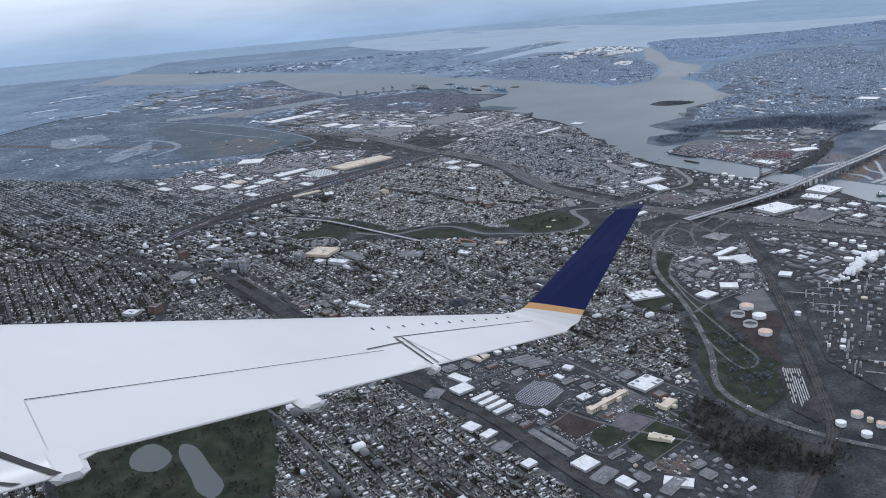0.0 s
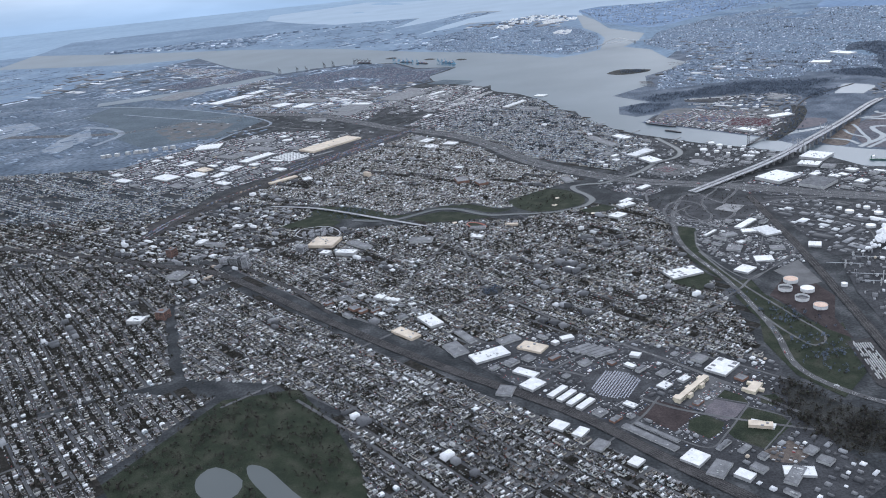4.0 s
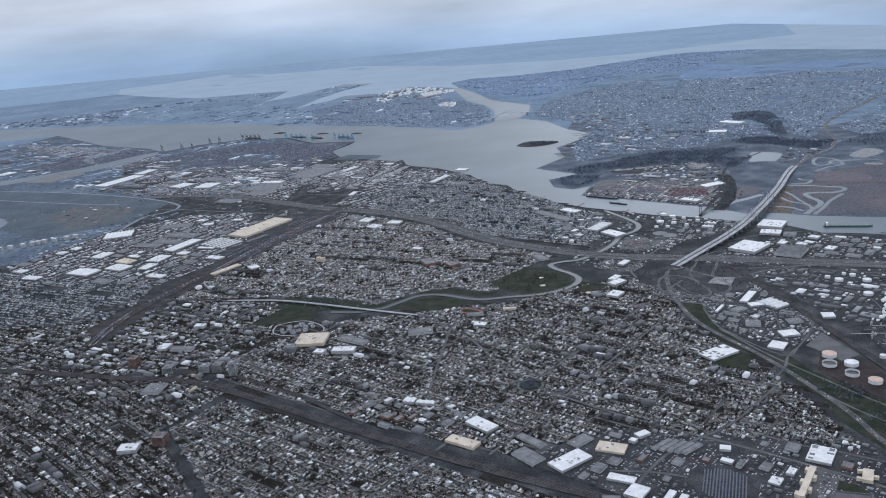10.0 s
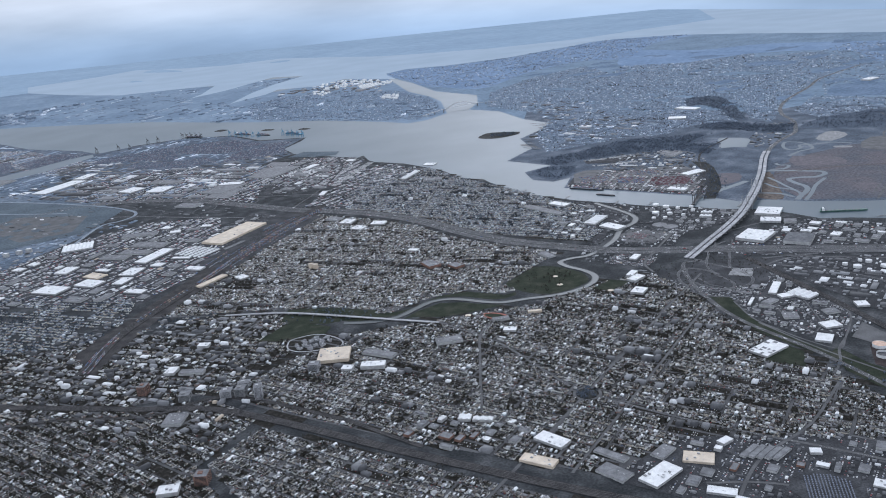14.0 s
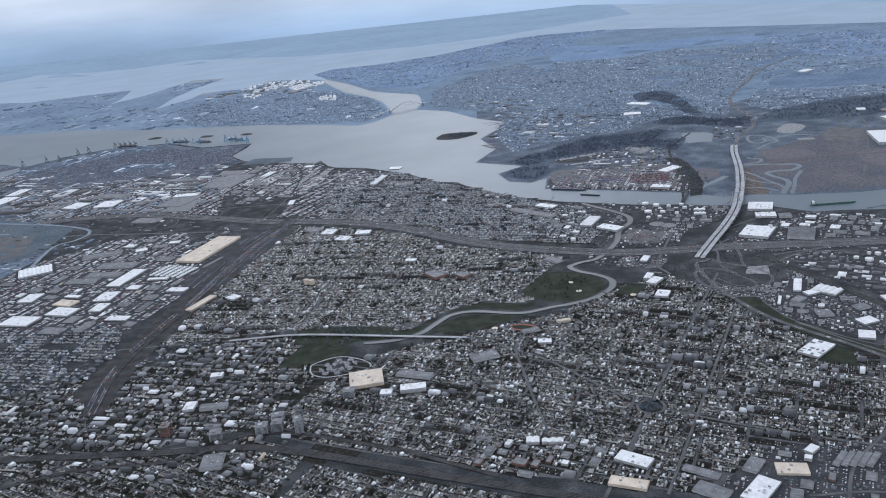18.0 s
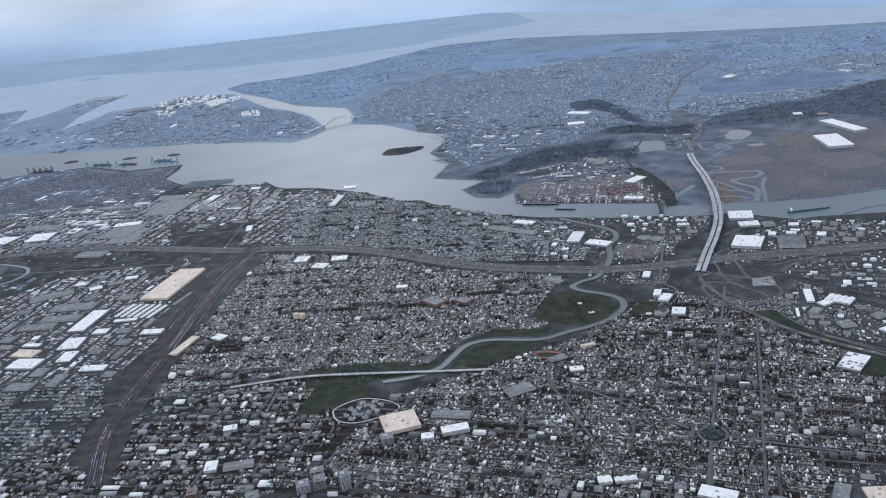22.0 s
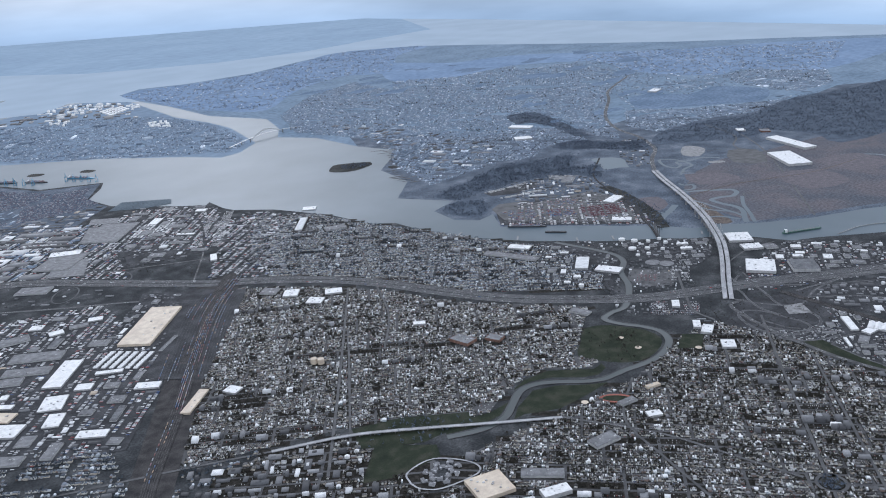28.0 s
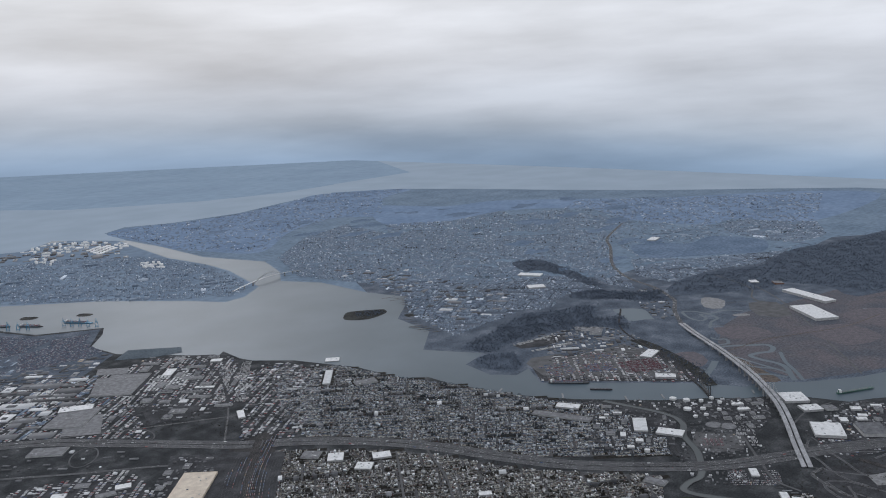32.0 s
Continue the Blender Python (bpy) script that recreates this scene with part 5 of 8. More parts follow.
warehouse(816.0, 1016.3, 36.4, 80.6, 135, 20, 'white', 'plain')
warehouse(995.2, 1128.7, 16.4, 19.5, 124, 12, 'brick', 'plain')
warehouse(768.6, 1501.0, 32.3, 22.8, 136, 12, 'white', 'plain')
warehouse(850.1, 1567.7, 46.2, 22.2, 107, 12, 'white', 'plain')
warehouse(424.7, 1084.1, 25.1, 12.9, 118, 14, 'white', 'plain')
warehouse(560.0, 1258.5, 18.0, 28.1, 114, 10, 'grey', 'plain')
warehouse(500.8, 1142.3, 15.9, 34.2, 95, 10, 'white', 'plain')
warehouse(985.1, 1169.1, 14.1, 19.8, 127, 10, 'white', 'plain')
warehouse(1309.1, 1520.0, 20.2, 37.8, 99, 14, 'white', 'plain')
warehouse(257.7, 747.5, 29.3, 7.0, 36, 9, 'white', 'plain')
warehouse(253.7, 727.6, 8.4, 17.9, 76, 9, 'white', 'plain')
warehouse(218.5, 736.3, 2.7, 18.3, 125, 8, 'white', 'plain')
warehouse(231.5, 727.0, 8.5, 13.8, 100, 7, 'grey', 'plain')
warehouse(-109.7, 818.2, 20.2, 9.4, 151, 16, 'white', 'units')
warehouse(-129.6, 825.8, 9.3, 7.8, 143, 14, 'white', 'units')
warehouse(-85.3, 696.4, 9.0, 7.2, 142, 10, 'white', 'ridges')
warehouse(-75.7, 687.0, 14.4, 4.9, 142, 10, 'white', 'ridges')
warehouse(-36.5, 825.9, 22.7, 11.5, 163, 12, 'grey', 'units')
warehouse(17.5, 814.5, 11.5, 7.8, 142, 9, 'white', 'units')
warehouse(-96.7, 838.4, 30.4, 9.6, 126, 9, 'grey', 'plain')
warehouse(264.9, 722.3, 22.3, 15.7, 99, 9, 'white', 'ridges')
warehouse(221.4, 693.8, 12.2, 12.8, 145, 8, 'grey', 'units')
warehouse(231.6, 661.8, 14.5, 11.7, 165, 8, 'white', 'plain')
warehouse(208.1, 646.5, 12.4, 14.4, 125, 8, 'white', 'plain')
warehouse(253.6, 681.2, 11.9, 10.0, 163, 7, 'grey', 'plain')
warehouse(284.8, 676.8, 10.2, 10.6, 150, 8, 'white', 'plain')
warehouse(160.4, 657.2, 16.8, 27.5, 100, 9, 'white', 'solar')
warehouse(121.8, 501.4, 14.6, 19.3, 128, 9, 'white', 'solar')
warehouse(-17.2, 565.3, 13.7, 26.1, 106, 9, 'white', 'units')
warehouse(-38.6, 582.5, 20.6, 11.8, 108, 8, 'grey', 'plain')
warehouse(-28.5, 600.3, 22.8, 6.2, 112, 7, 'grey', 'plain')
warehouse(1.9, 516.1, 11.5, 13.2, 124, 9, 'white', 'plain')
warehouse(-50.1, 636.3, 22.7, 11.5, 112, 9, 'white', 'units')
warehouse(-70.5, 619.6, 23.7, 9.3, 125, 9, 'tan', 'units')
warehouse(13.8, 567.4, 18.9, 11.7, 137, 8, 'tan', 'units')
warehouse(1.1, 532.6, 17.0, 7.0, 133, 8, 'white', 'plain')
warehouse(0.4, 584.8, 15.8, 9.2, 20, 8, 'grey', 'units')
warehouse(44.5, 556.5, 3.9, 17.1, 107, 7, 'grey', 'plain')
warehouse(48.0, 553.2, 3.9, 17.1, 107, 7, 'grey', 'plain')
warehouse(51.4, 549.9, 3.9, 17.1, 107, 7, 'grey', 'plain')
warehouse(54.8, 546.7, 3.8, 17.0, 107, 7, 'grey', 'plain')
warehouse(58.2, 543.4, 3.8, 17.0, 106, 7, 'grey', 'plain')
warehouse(76.2, 534.0, 6.9, 5.7, 143, 9, 'white', 'plain')
warehouse(40.0, 573.1, 9.3, 5.8, 9, 10, 'white', 'plain')
warehouse(-351.3, 1238.7, 36.9, 23.5, 133, 10, 'white', 'plain')
warehouse(-309.3, 1232.0, 30.1, 20.4, 129, 10, 'white', 'plain')
warehouse(-332.0, 1310.3, 18.5, 25.0, 139, 9, 'white', 'plain')
warehouse(-274.3, 1214.1, 14.2, 22.3, 138, 8, 'white', 'plain')
warehouse(-260.9, 1244.8, 20.5, 26.4, 140, 8, 'white', 'units')
warehouse(-314.6, 1416.5, 39.3, 33.0, 173, 10, 'white', 'ridges')
warehouse(-301.8, 1260.0, 26.3, 15.8, 125, 8, 'tan', 'plain')
warehouse(-326.8, 1897.6, 33.7, 96.6, 132, 9, 'white', 'plain')
warehouse(-277.6, 1963.9, 22.7, 45.4, 139, 9, 'white', 'plain')
warehouse(-212.7, 1747.7, 32.3, 33.9, 124, 9, 'white', 'plain')
warehouse(-169.9, 1709.9, 34.1, 37.5, 141, 9, 'white', 'plain')
warehouse(-153.1, 1767.0, 61.2, 23.0, 131, 9, 'grey', 'plain')
warehouse(24.5, 1687.0, 55.7, 86.5, 130, 6, 'grey', 'plain')
warehouse(-458.7, 2049.8, 70.0, 89.3, 136, 9, 'grey', 'plain')
warehouse(-146.6, 1546.7, 39.5, 21.9, 131, 8, 'grey', 'plain')
warehouse(50.7, 439.0, 36.8, 4.6, 122, 6, 'grey', 'plain')
warehouse(56.2, 443.0, 30.0, 3.0, 122, 5, 'grey', 'plain')
warehouse(113.5, 435.6, 3.2, 9.5, 50, 6, 'white', 'plain')
warehouse(118.5, 430.0, 5.0, 3.0, 50, 6, 'white', 'plain')
warehouse(110.8, 387.5, 15.5, 8.0, 160, 8, 'white', 'units')
warehouse(66.1, 412.7, 11.4, 12.2, 127, 9, 'white', 'plain')
warehouse(74.1, 400.4, 9.0, 14.7, 135, 8, 'grey', 'plain')
warehouse(83.8, 391.9, 9.1, 6.9, 128, 9, 'white', 'plain')
warehouse(107.3, 385.1, 6.6, 16.3, 134, 9, 'grey', 'units')
warehouse(14.5, 502.5, 4.4, 15.5, 127, 9, 'white', 'plain')
warehouse(18.6, 496.0, 4.4, 15.2, 127, 9, 'white', 'plain')
warehouse(22.7, 489.5, 4.3, 14.8, 127, 9, 'white', 'plain')
warehouse(26.8, 483.0, 4.3, 14.4, 127, 9, 'white', 'plain')
school(92.8, 480.2, 6.4, 35.1, 128, 16)
school(128.1, 471.0, 9.8, 12.8, 134, 12)
warehouse(112.9, 432.8, 13.1, 5.2, 154, 10, 'tan', 'units')
warehouse(-16.3, 513.9, 10.6, 11.9, 152, 7, 'grey', 'plain')
warehouse(15.3, 454.3, 6.5, 9.6, 133, 7, 'white', 'plain')
warehouse(21.8, 438.7, 8.0, 10.3, 133, 7, 'grey', 'plain')
warehouse(35.4, 418.3, 6.7, 7.7, 128, 7, 'white', 'plain')
warehouse(5.4, 464.8, 9.8, 8.6, 132, 7, 'white', 'plain')
tower(-205.0, 820.4, 6.3, 14.1, 164, 55, 'white')
tower(-257.1, 853.5, 31.9, 22.3, 158, 28, 'grey')
tower(-226.8, 838.9, 10.7, 18.3, 155, 30, 'white')
tower(-216.4, 834.0, 8.2, 13.0, 152, 35, 'grey')
tower(-285.5, 885.8, 7.0, 14.8, 148, 40, 'brick')
tower(-265.9, 721.2, 11.5, 15.4, 153, 35, 'brick')
warehouse(-130.6, 858.6, 27.3, 25.8, 156, 14, 'tan', 'units')
warehouse(-270.1, 820.9, 15.1, 18.0, 152, 12, 'grey', 'units')
warehouse(-288.1, 721.5, 13.9, 10.2, 161, 14, 'white', 'units')
tower(-152.8, 844.1, 14.2, 15.9, 150, 30, 'white')
tower(-210.8, 847.4, 9.6, 7.4, 150, 25, 'white')
warehouse(-244.3, 901.2, 21.6, 8.0, 148, 12, 'grey', 'units')
warehouse(-225.1, 954.5, 10.6, 7.7, 151, 12, 'white', 'units')
warehouse(-259.5, 914.6, 9.0, 12.7, 147, 12, 'white', 'units')
tank(-76.9, 1109.9, 3.1, 26, 'tan')
tank(-73.2, 1104.3, 3.1, 26, 'tan')
tank(206.9, 1004.2, 2.9, 14, 'white')
tank(357.3, 1044.1, 4.0, 12, 'white')
tank(361.2, 1029.1, 3.9, 12, 'white')
tank(335.3, 1016.7, 4.5, 12, 'white')
tank(367.0, 1013.7, 2.6, 14, 'white')
tank(345.5, 1002.6, 3.2, 12, 'white')
tank(330.2, 992.4, 2.5, 12, 'white')
tank(319.9, 1000.6, 2.5, 10, 'white')
tank(382.4, 1007.4, 2.6, 12, 'white')
tank(373.6, 994.0, 2.6, 14, 'white')
tank(352.6, 986.4, 2.5, 12, 'white')
tank(308.5, 975.3, 8.5, 3, 'grey')
tank(313.0, 960.8, 8.4, 3, 'grey')
tank(228.5, 613.1, 5.3, 14, 'peach')
tank(217.2, 600.2, 5.2, 14, 'dark')
tank(230.8, 593.0, 5.1, 14, 'white')
tank(219.4, 580.0, 5.0, 14, 'dark')
tank(223.8, 562.8, 4.9, 14, 'peach')
tank(216.7, 431.3, 3.0, 12, 'white')
tank(224.9, 417.7, 3.0, 12, 'white')
tank(230.2, 439.7, 3.4, 12, 'peach')
tank(237.6, 426.4, 2.7, 12, 'peach')
tank(234.1, 432.3, 1.8, 12, 'tan')
tank(355.3, 741.0, 3.9, 12, 'white')
tank(374.7, 744.7, 3.0, 12, 'white')
tank(375.0, 727.0, 3.9, 12, 'white')
tank(349.4, 698.9, 4.2, 12, 'white')
tank(259.7, 592.1, 2.4, 12, 'white')
tank(352.3, 752.6, 2.5, 12, 'white')
tank(370.6, 751.2, 2.0, 12, 'white')


# ---- works, yards and port ----
def scatter_sheds(poly, turn, count, seed, sizes=(6, 26, 4, 14), colours="wwgggggg"):
    """Warehouses of many sizes wherever the ground is still free."""
    g = random.Random(seed)
    xs, ys = zip(*poly)
    made = tries = 0
    while made < count and tries < count * 40:
        tries += 1
        x, y = g.uniform(min(xs), max(xs)), g.uniform(min(ys), max(ys))
        w, d = g.uniform(sizes[0], sizes[1]), g.uniform(sizes[2], sizes[3])
        t = turn + g.choice((0, 0, 90)) + g.gauss(0, 2)
        c, s = math.cos(radians(t)), math.sin(radians(t))
        px = np.array([x + u * w * c - v * d * s for u in (-.55, 0, .55) for v in (-.6, 0, .6)])
        py = np.array([y + u * w * s + v * d * c for u in (-.55, 0, .55) for v in (-.6, 0, .6)])
        if inside(px, py, poly).all() and free(px, py).all():
            col = {"w": "white", "g": "grey", "t": "tan", "b": "brick"}[g.choice(colours)]
            warehouse(x, y, w, d, t, g.choice((6, 7, 8, 9, 11)), col, g.choice(("plain", "plain", "units", "ridges")))
            made += 1


def shed_field(poly, turn, count, seed, sizes=(6, 26, 4, 14), label="grey and white flat-roofed sheds", mat=None, heights=(0.75, 1.4)):
    """Small or distant sheds of many sizes as one mesh, wherever the ground is free."""
    g = random.Random(seed)
    xs, ys = zip(*poly)
    rows, tries = [], 0
    while len(rows) < count and tries < count * 25:
        tries += 1
        x, y = g.uniform(min(xs), max(xs)), g.uniform(min(ys), max(ys))
        w, d = sizes[0] + (sizes[1] - sizes[0]) * g.random() ** 1.6 * 1.25, sizes[2] + (sizes[3] - sizes[2]) * g.random() ** 1.5
        t = turn + g.choice((0, 0, 0, 90)) + g.gauss(0, 1.2)
        c, s = math.cos(radians(t)), math.sin(radians(t))
        px = np.array([x + u * w * c - v * d * s for u in (-.5, 0, .5) for v in (-.5, 0, .5)])
        py = np.array([y + u * w * s + v * d * c for u in (-.5, 0, .5) for v in (-.5, 0, .5)])
        if inside(px, py, poly).all() and free(px, py).all():
            rows.append((x, y, w, d, g.uniform(*heights), radians(t)))
            mark_rect(x, y, w, d, t, 0.8)
            if w * d > 60 and g.random() < 0.6:
                rows.append((x + 0.1 * w * c, y + 0.1 * w * s, w * 0.3, d * 0.4, rows[-1][4] + 0.5, radians(t)))
    if rows:
        a = np.array(rows)
        boxes_mesh("sheds", a[:, 0], a[:, 1], 0.0, a[:, 2], a[:, 3], a[:, 4], a[:, 5], mat or M_SHED, label, "sheds")


def boxes_mesh(name, x, y, z, w, d, h, turn, mat, label, category):
    """Many boxes as one mesh (containers, trailers, cars)."""
    n = len(x)
    v = np.array([(-.5, -.5, 0), (.5, -.5, 0), (.5, .5, 0), (-.5, .5, 0), (-.5, -.5, 1), (.5, -.5, 1), (.5, .5, 1), (-.5, .5, 1)], float)
    f = np.array([(4, 5, 6, 7), (0, 1, 5, 4), (1, 2, 6, 5), (2, 3, 7, 6), (3, 0, 4, 7)])
    w, d, h, z, turn = (np.broadcast_to(np.asarray(q, float), n) for q in (w, d, h, z, turn))
    px, py = v[None, :, 0] * w[:, None], v[None, :, 1] * d[:, None]
    c, s = np.cos(turn)[:, None], np.sin(turn)[:, None]
    out = np.stack([x[:, None] + px * c - py * s, y[:, None] + px * s + py * c, z[:, None] + v[None, :, 2] * h[:, None]], 2)
    ob = fast(name, out.reshape(-1, 3), [(f[None] + (np.arange(n) * 8)[:, None, None]).reshape(-1, 4)], [mat])
    return tagged(ob, label, category, kind="stuff")


def container_field(poly, turn, seed, mat, label, fill=0.75, top=4):
    """Blocks of stacked containers in straight rows with lanes between."""
    g = np.random.default_rng(seed)
    t = radians(turn)
    xs, ys = zip(*poly)
    cx, cy = sum(xs) / len(xs), sum(ys) / len(ys)
    R = max(math.hypot(x - cx, y - cy) for x, y in poly)
    i, j = np.meshgrid(np.arange(-int(R / 2.6), int(R / 2.6) + 1), np.arange(-int(R / 0.6), int(R / 0.6) + 1), indexing="ij")
    u, v = i.ravel() * 2.6, j.ravel() * 0.56
    keep = (j.ravel() % 9 < 6) & (i.ravel() % 9 < 8)
    u, v = u[keep], v[keep]
    x, y = cx + u * math.cos(t) - v * math.sin(t), cy + u * math.sin(t) + v * math.cos(t)
    k = inside(x, y, poly) & (g.random(len(x)) < fill)
    x, y = x[k], y[k]
    levels = g.integers(1, top + 1, len(x))
    X = np.repeat(x, levels)
    Y = np.repeat(y, levels)
    Z = np.concatenate([np.arange(q) for q in levels]) * 0.52
    boxes_mesh("container_stacks", X, Y, Z, 2.44, 0.5, 0.51, t, mat, label, "containers")
    mark_poly(poly)


def trailers(poly, turn, seed, label="rows of parked white trailers", mat=None, size=(3.0, 0.55, 0.7), pitch=(4.6, 0.85), fill=0.6, lines=3):
    g = np.random.default_rng(seed)
    t = radians(turn)
    xs, ys = zip(*poly)
    cx, cy = sum(xs) / len(xs), sum(ys) / len(ys)
    R = max(math.hypot(x - cx, y - cy) for x, y in poly)
    i, j = np.meshgrid(np.arange(-int(R / pitch[0]), int(R / pitch[0]) + 1), np.arange(-int(R / pitch[1]), int(R / pitch[1]) + 1), indexing="ij")
    keep = (i % lines) != 0
    u, v = (i * pitch[0])[keep], (j * pitch[1])[keep]
    x, y = cx + u * math.cos(t) - v * math.sin(t), cy + u * math.sin(t) + v * math.cos(t)
    k = inside(x, y, poly) & free(x, y) & (g.random(len(x)) < fill)
    if k.any():
        boxes_mesh("parked_vehicles", x[k], y[k], 0.09, size[0], size[1], size[2], t, mat or M_VEHICLE, label, "vehicles")


area("yard", [(-20, 1350), (-145, 1215), (-200, 1260), (-150, 1330), (-75, 1420)], M_LOT, "dark asphalt freight yard", take=False, category="yard")
area("yard", [(-160, 1220), (-260, 1120), (-420, 1230), (-440, 1330), (-330, 1450), (-210, 1480), (-130, 1420)], M_LOT, "dark asphalt works district", take=False, category="yard")
area("yard", [(70, 1480), (130, 1560), (180, 1640), (178, 1690), (120, 1760), (60, 1720), (0, 1600), (-40, 1520)], M_LOT, "dark asphalt storage ground", take=False, category="yard")
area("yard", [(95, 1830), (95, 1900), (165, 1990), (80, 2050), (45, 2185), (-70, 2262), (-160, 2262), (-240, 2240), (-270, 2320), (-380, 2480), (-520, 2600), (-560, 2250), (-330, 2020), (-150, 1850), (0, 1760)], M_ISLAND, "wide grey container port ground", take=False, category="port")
area("yard", [(330, 1210), (356, 1170), (432, 1040), (470, 1075), (520, 1130), (470, 1215), (420, 1250), (370, 1250)], M_LOT, "grey island container terminal ground", take=False, category="port")
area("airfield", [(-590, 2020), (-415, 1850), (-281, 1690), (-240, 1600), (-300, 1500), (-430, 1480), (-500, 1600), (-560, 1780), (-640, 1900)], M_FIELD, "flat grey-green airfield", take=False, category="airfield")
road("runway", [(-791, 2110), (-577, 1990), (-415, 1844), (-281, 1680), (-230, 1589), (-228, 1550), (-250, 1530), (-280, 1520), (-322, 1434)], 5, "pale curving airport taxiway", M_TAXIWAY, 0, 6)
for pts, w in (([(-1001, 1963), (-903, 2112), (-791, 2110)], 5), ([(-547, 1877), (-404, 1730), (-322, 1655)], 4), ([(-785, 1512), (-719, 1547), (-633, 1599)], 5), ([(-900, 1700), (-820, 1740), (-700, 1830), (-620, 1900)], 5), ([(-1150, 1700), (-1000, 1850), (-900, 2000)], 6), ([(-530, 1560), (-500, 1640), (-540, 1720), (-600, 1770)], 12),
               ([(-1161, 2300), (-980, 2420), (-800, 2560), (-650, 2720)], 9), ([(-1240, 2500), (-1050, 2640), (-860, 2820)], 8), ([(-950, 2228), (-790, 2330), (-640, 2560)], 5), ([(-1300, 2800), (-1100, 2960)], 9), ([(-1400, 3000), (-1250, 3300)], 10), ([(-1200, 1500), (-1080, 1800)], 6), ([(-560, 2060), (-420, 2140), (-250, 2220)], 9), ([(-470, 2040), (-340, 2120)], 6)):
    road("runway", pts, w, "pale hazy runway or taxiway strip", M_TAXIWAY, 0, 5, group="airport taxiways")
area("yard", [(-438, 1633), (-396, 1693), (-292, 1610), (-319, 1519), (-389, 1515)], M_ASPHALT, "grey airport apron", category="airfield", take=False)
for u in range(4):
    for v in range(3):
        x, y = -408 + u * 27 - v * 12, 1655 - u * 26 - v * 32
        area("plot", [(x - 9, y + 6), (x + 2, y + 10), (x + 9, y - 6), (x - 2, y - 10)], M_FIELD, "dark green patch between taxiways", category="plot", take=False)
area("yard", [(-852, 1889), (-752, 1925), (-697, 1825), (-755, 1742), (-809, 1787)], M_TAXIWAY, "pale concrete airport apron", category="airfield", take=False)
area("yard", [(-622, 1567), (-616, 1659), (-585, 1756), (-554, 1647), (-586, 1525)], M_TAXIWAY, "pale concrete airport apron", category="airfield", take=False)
for k in range(10):
    f = k / 9
    warehouse(-484 + 105 * f + 4 * math.sin(k * 5), 1440 + 8 * f, 5, 7, 60, 25, "white", "plain")
area("water_channel", [(-640, 2040), (-465, 2065), (-404, 2085), (-328, 2125), (-251, 2200), (-249, 2243), (-304, 2223), (-405, 2146), (-470, 2130), (-650, 2090)], M_WATER, "pale dredged ship channel between port terminals", category="water")
for pts, mm, lab in (([(-23, 1683), (20, 1742), (50, 1709), (12, 1647)], M_GREY, "flat grey gravel-roofed depot ground"), ([(26, 1756), (43, 1781), (73, 1748), (56, 1724)], M_GREY, "flat grey storage ground"), ([(-116, 1580), (-79, 1634), (-48, 1604), (-85, 1546)], M_GREY, "flat grey storage ground"), ([(108, 1716), (141, 1732), (151, 1721), (131, 1699)], M_CONCRETE, "pale shore-side lot"),
                     ([(80, 1800), (120, 1760), (160, 1745), (175, 1770), (120, 1830)], M_FIELD, "dark green shore land"), ([(380, 1266), (404, 1273), (439, 1248), (433, 1233), (522, 1194), (517, 1156), (437, 1060), (418, 1093), (364, 1167), (350, 1220)], M_ASPHALT, "grey concrete apron of an island terminal"), ([(439, 1327), (481, 1318), (519, 1295), (507, 1278), (460, 1287), (433, 1310)], M_LOT, "grey freight siding ground"), ([(568, 1304), (587, 1269), (573, 1254), (551, 1279)], M_CONCRETE, "pale flat depot ground")):
    area("yard", pts, mm, lab, take=mm in (M_GREY, M_FIELD), category="yard")
trailers([(24, 1636), (72, 1678), (112, 1655), (63, 1598)], 130, 71, "dense rows of parked white trailers", M_WHITE, (3.2, 0.7, 0.9), (5.0, 1.35), 0.66, 6)
trailers([(-91, 1709), (-66, 1771), (-29, 1746), (-50, 1690)], 130, 72, "dense rows of parked white trailers", M_WHITE, (3.0, 0.6, 0.8), (3.6, 0.95), 0.6, 4)
for pts, s in (([(52, 1520), (150, 1622), (158, 1614), (60, 1508)], 73), ([(66, 1496), (178, 1622), (186, 1612), (76, 1486)], 74), ([(431, 1292), (503, 1262), (500, 1256), (428, 1286)], 75), ([(441, 1332), (515, 1308), (513, 1300), (438, 1322)], 76)):
    trailers(pts, 48 if s < 75 else -24, s, "strings of pale freight wagons on sidings", M_CLAD, (3.4, 0.6, 0.8), (3.7, 1.7), 0.8, 9)
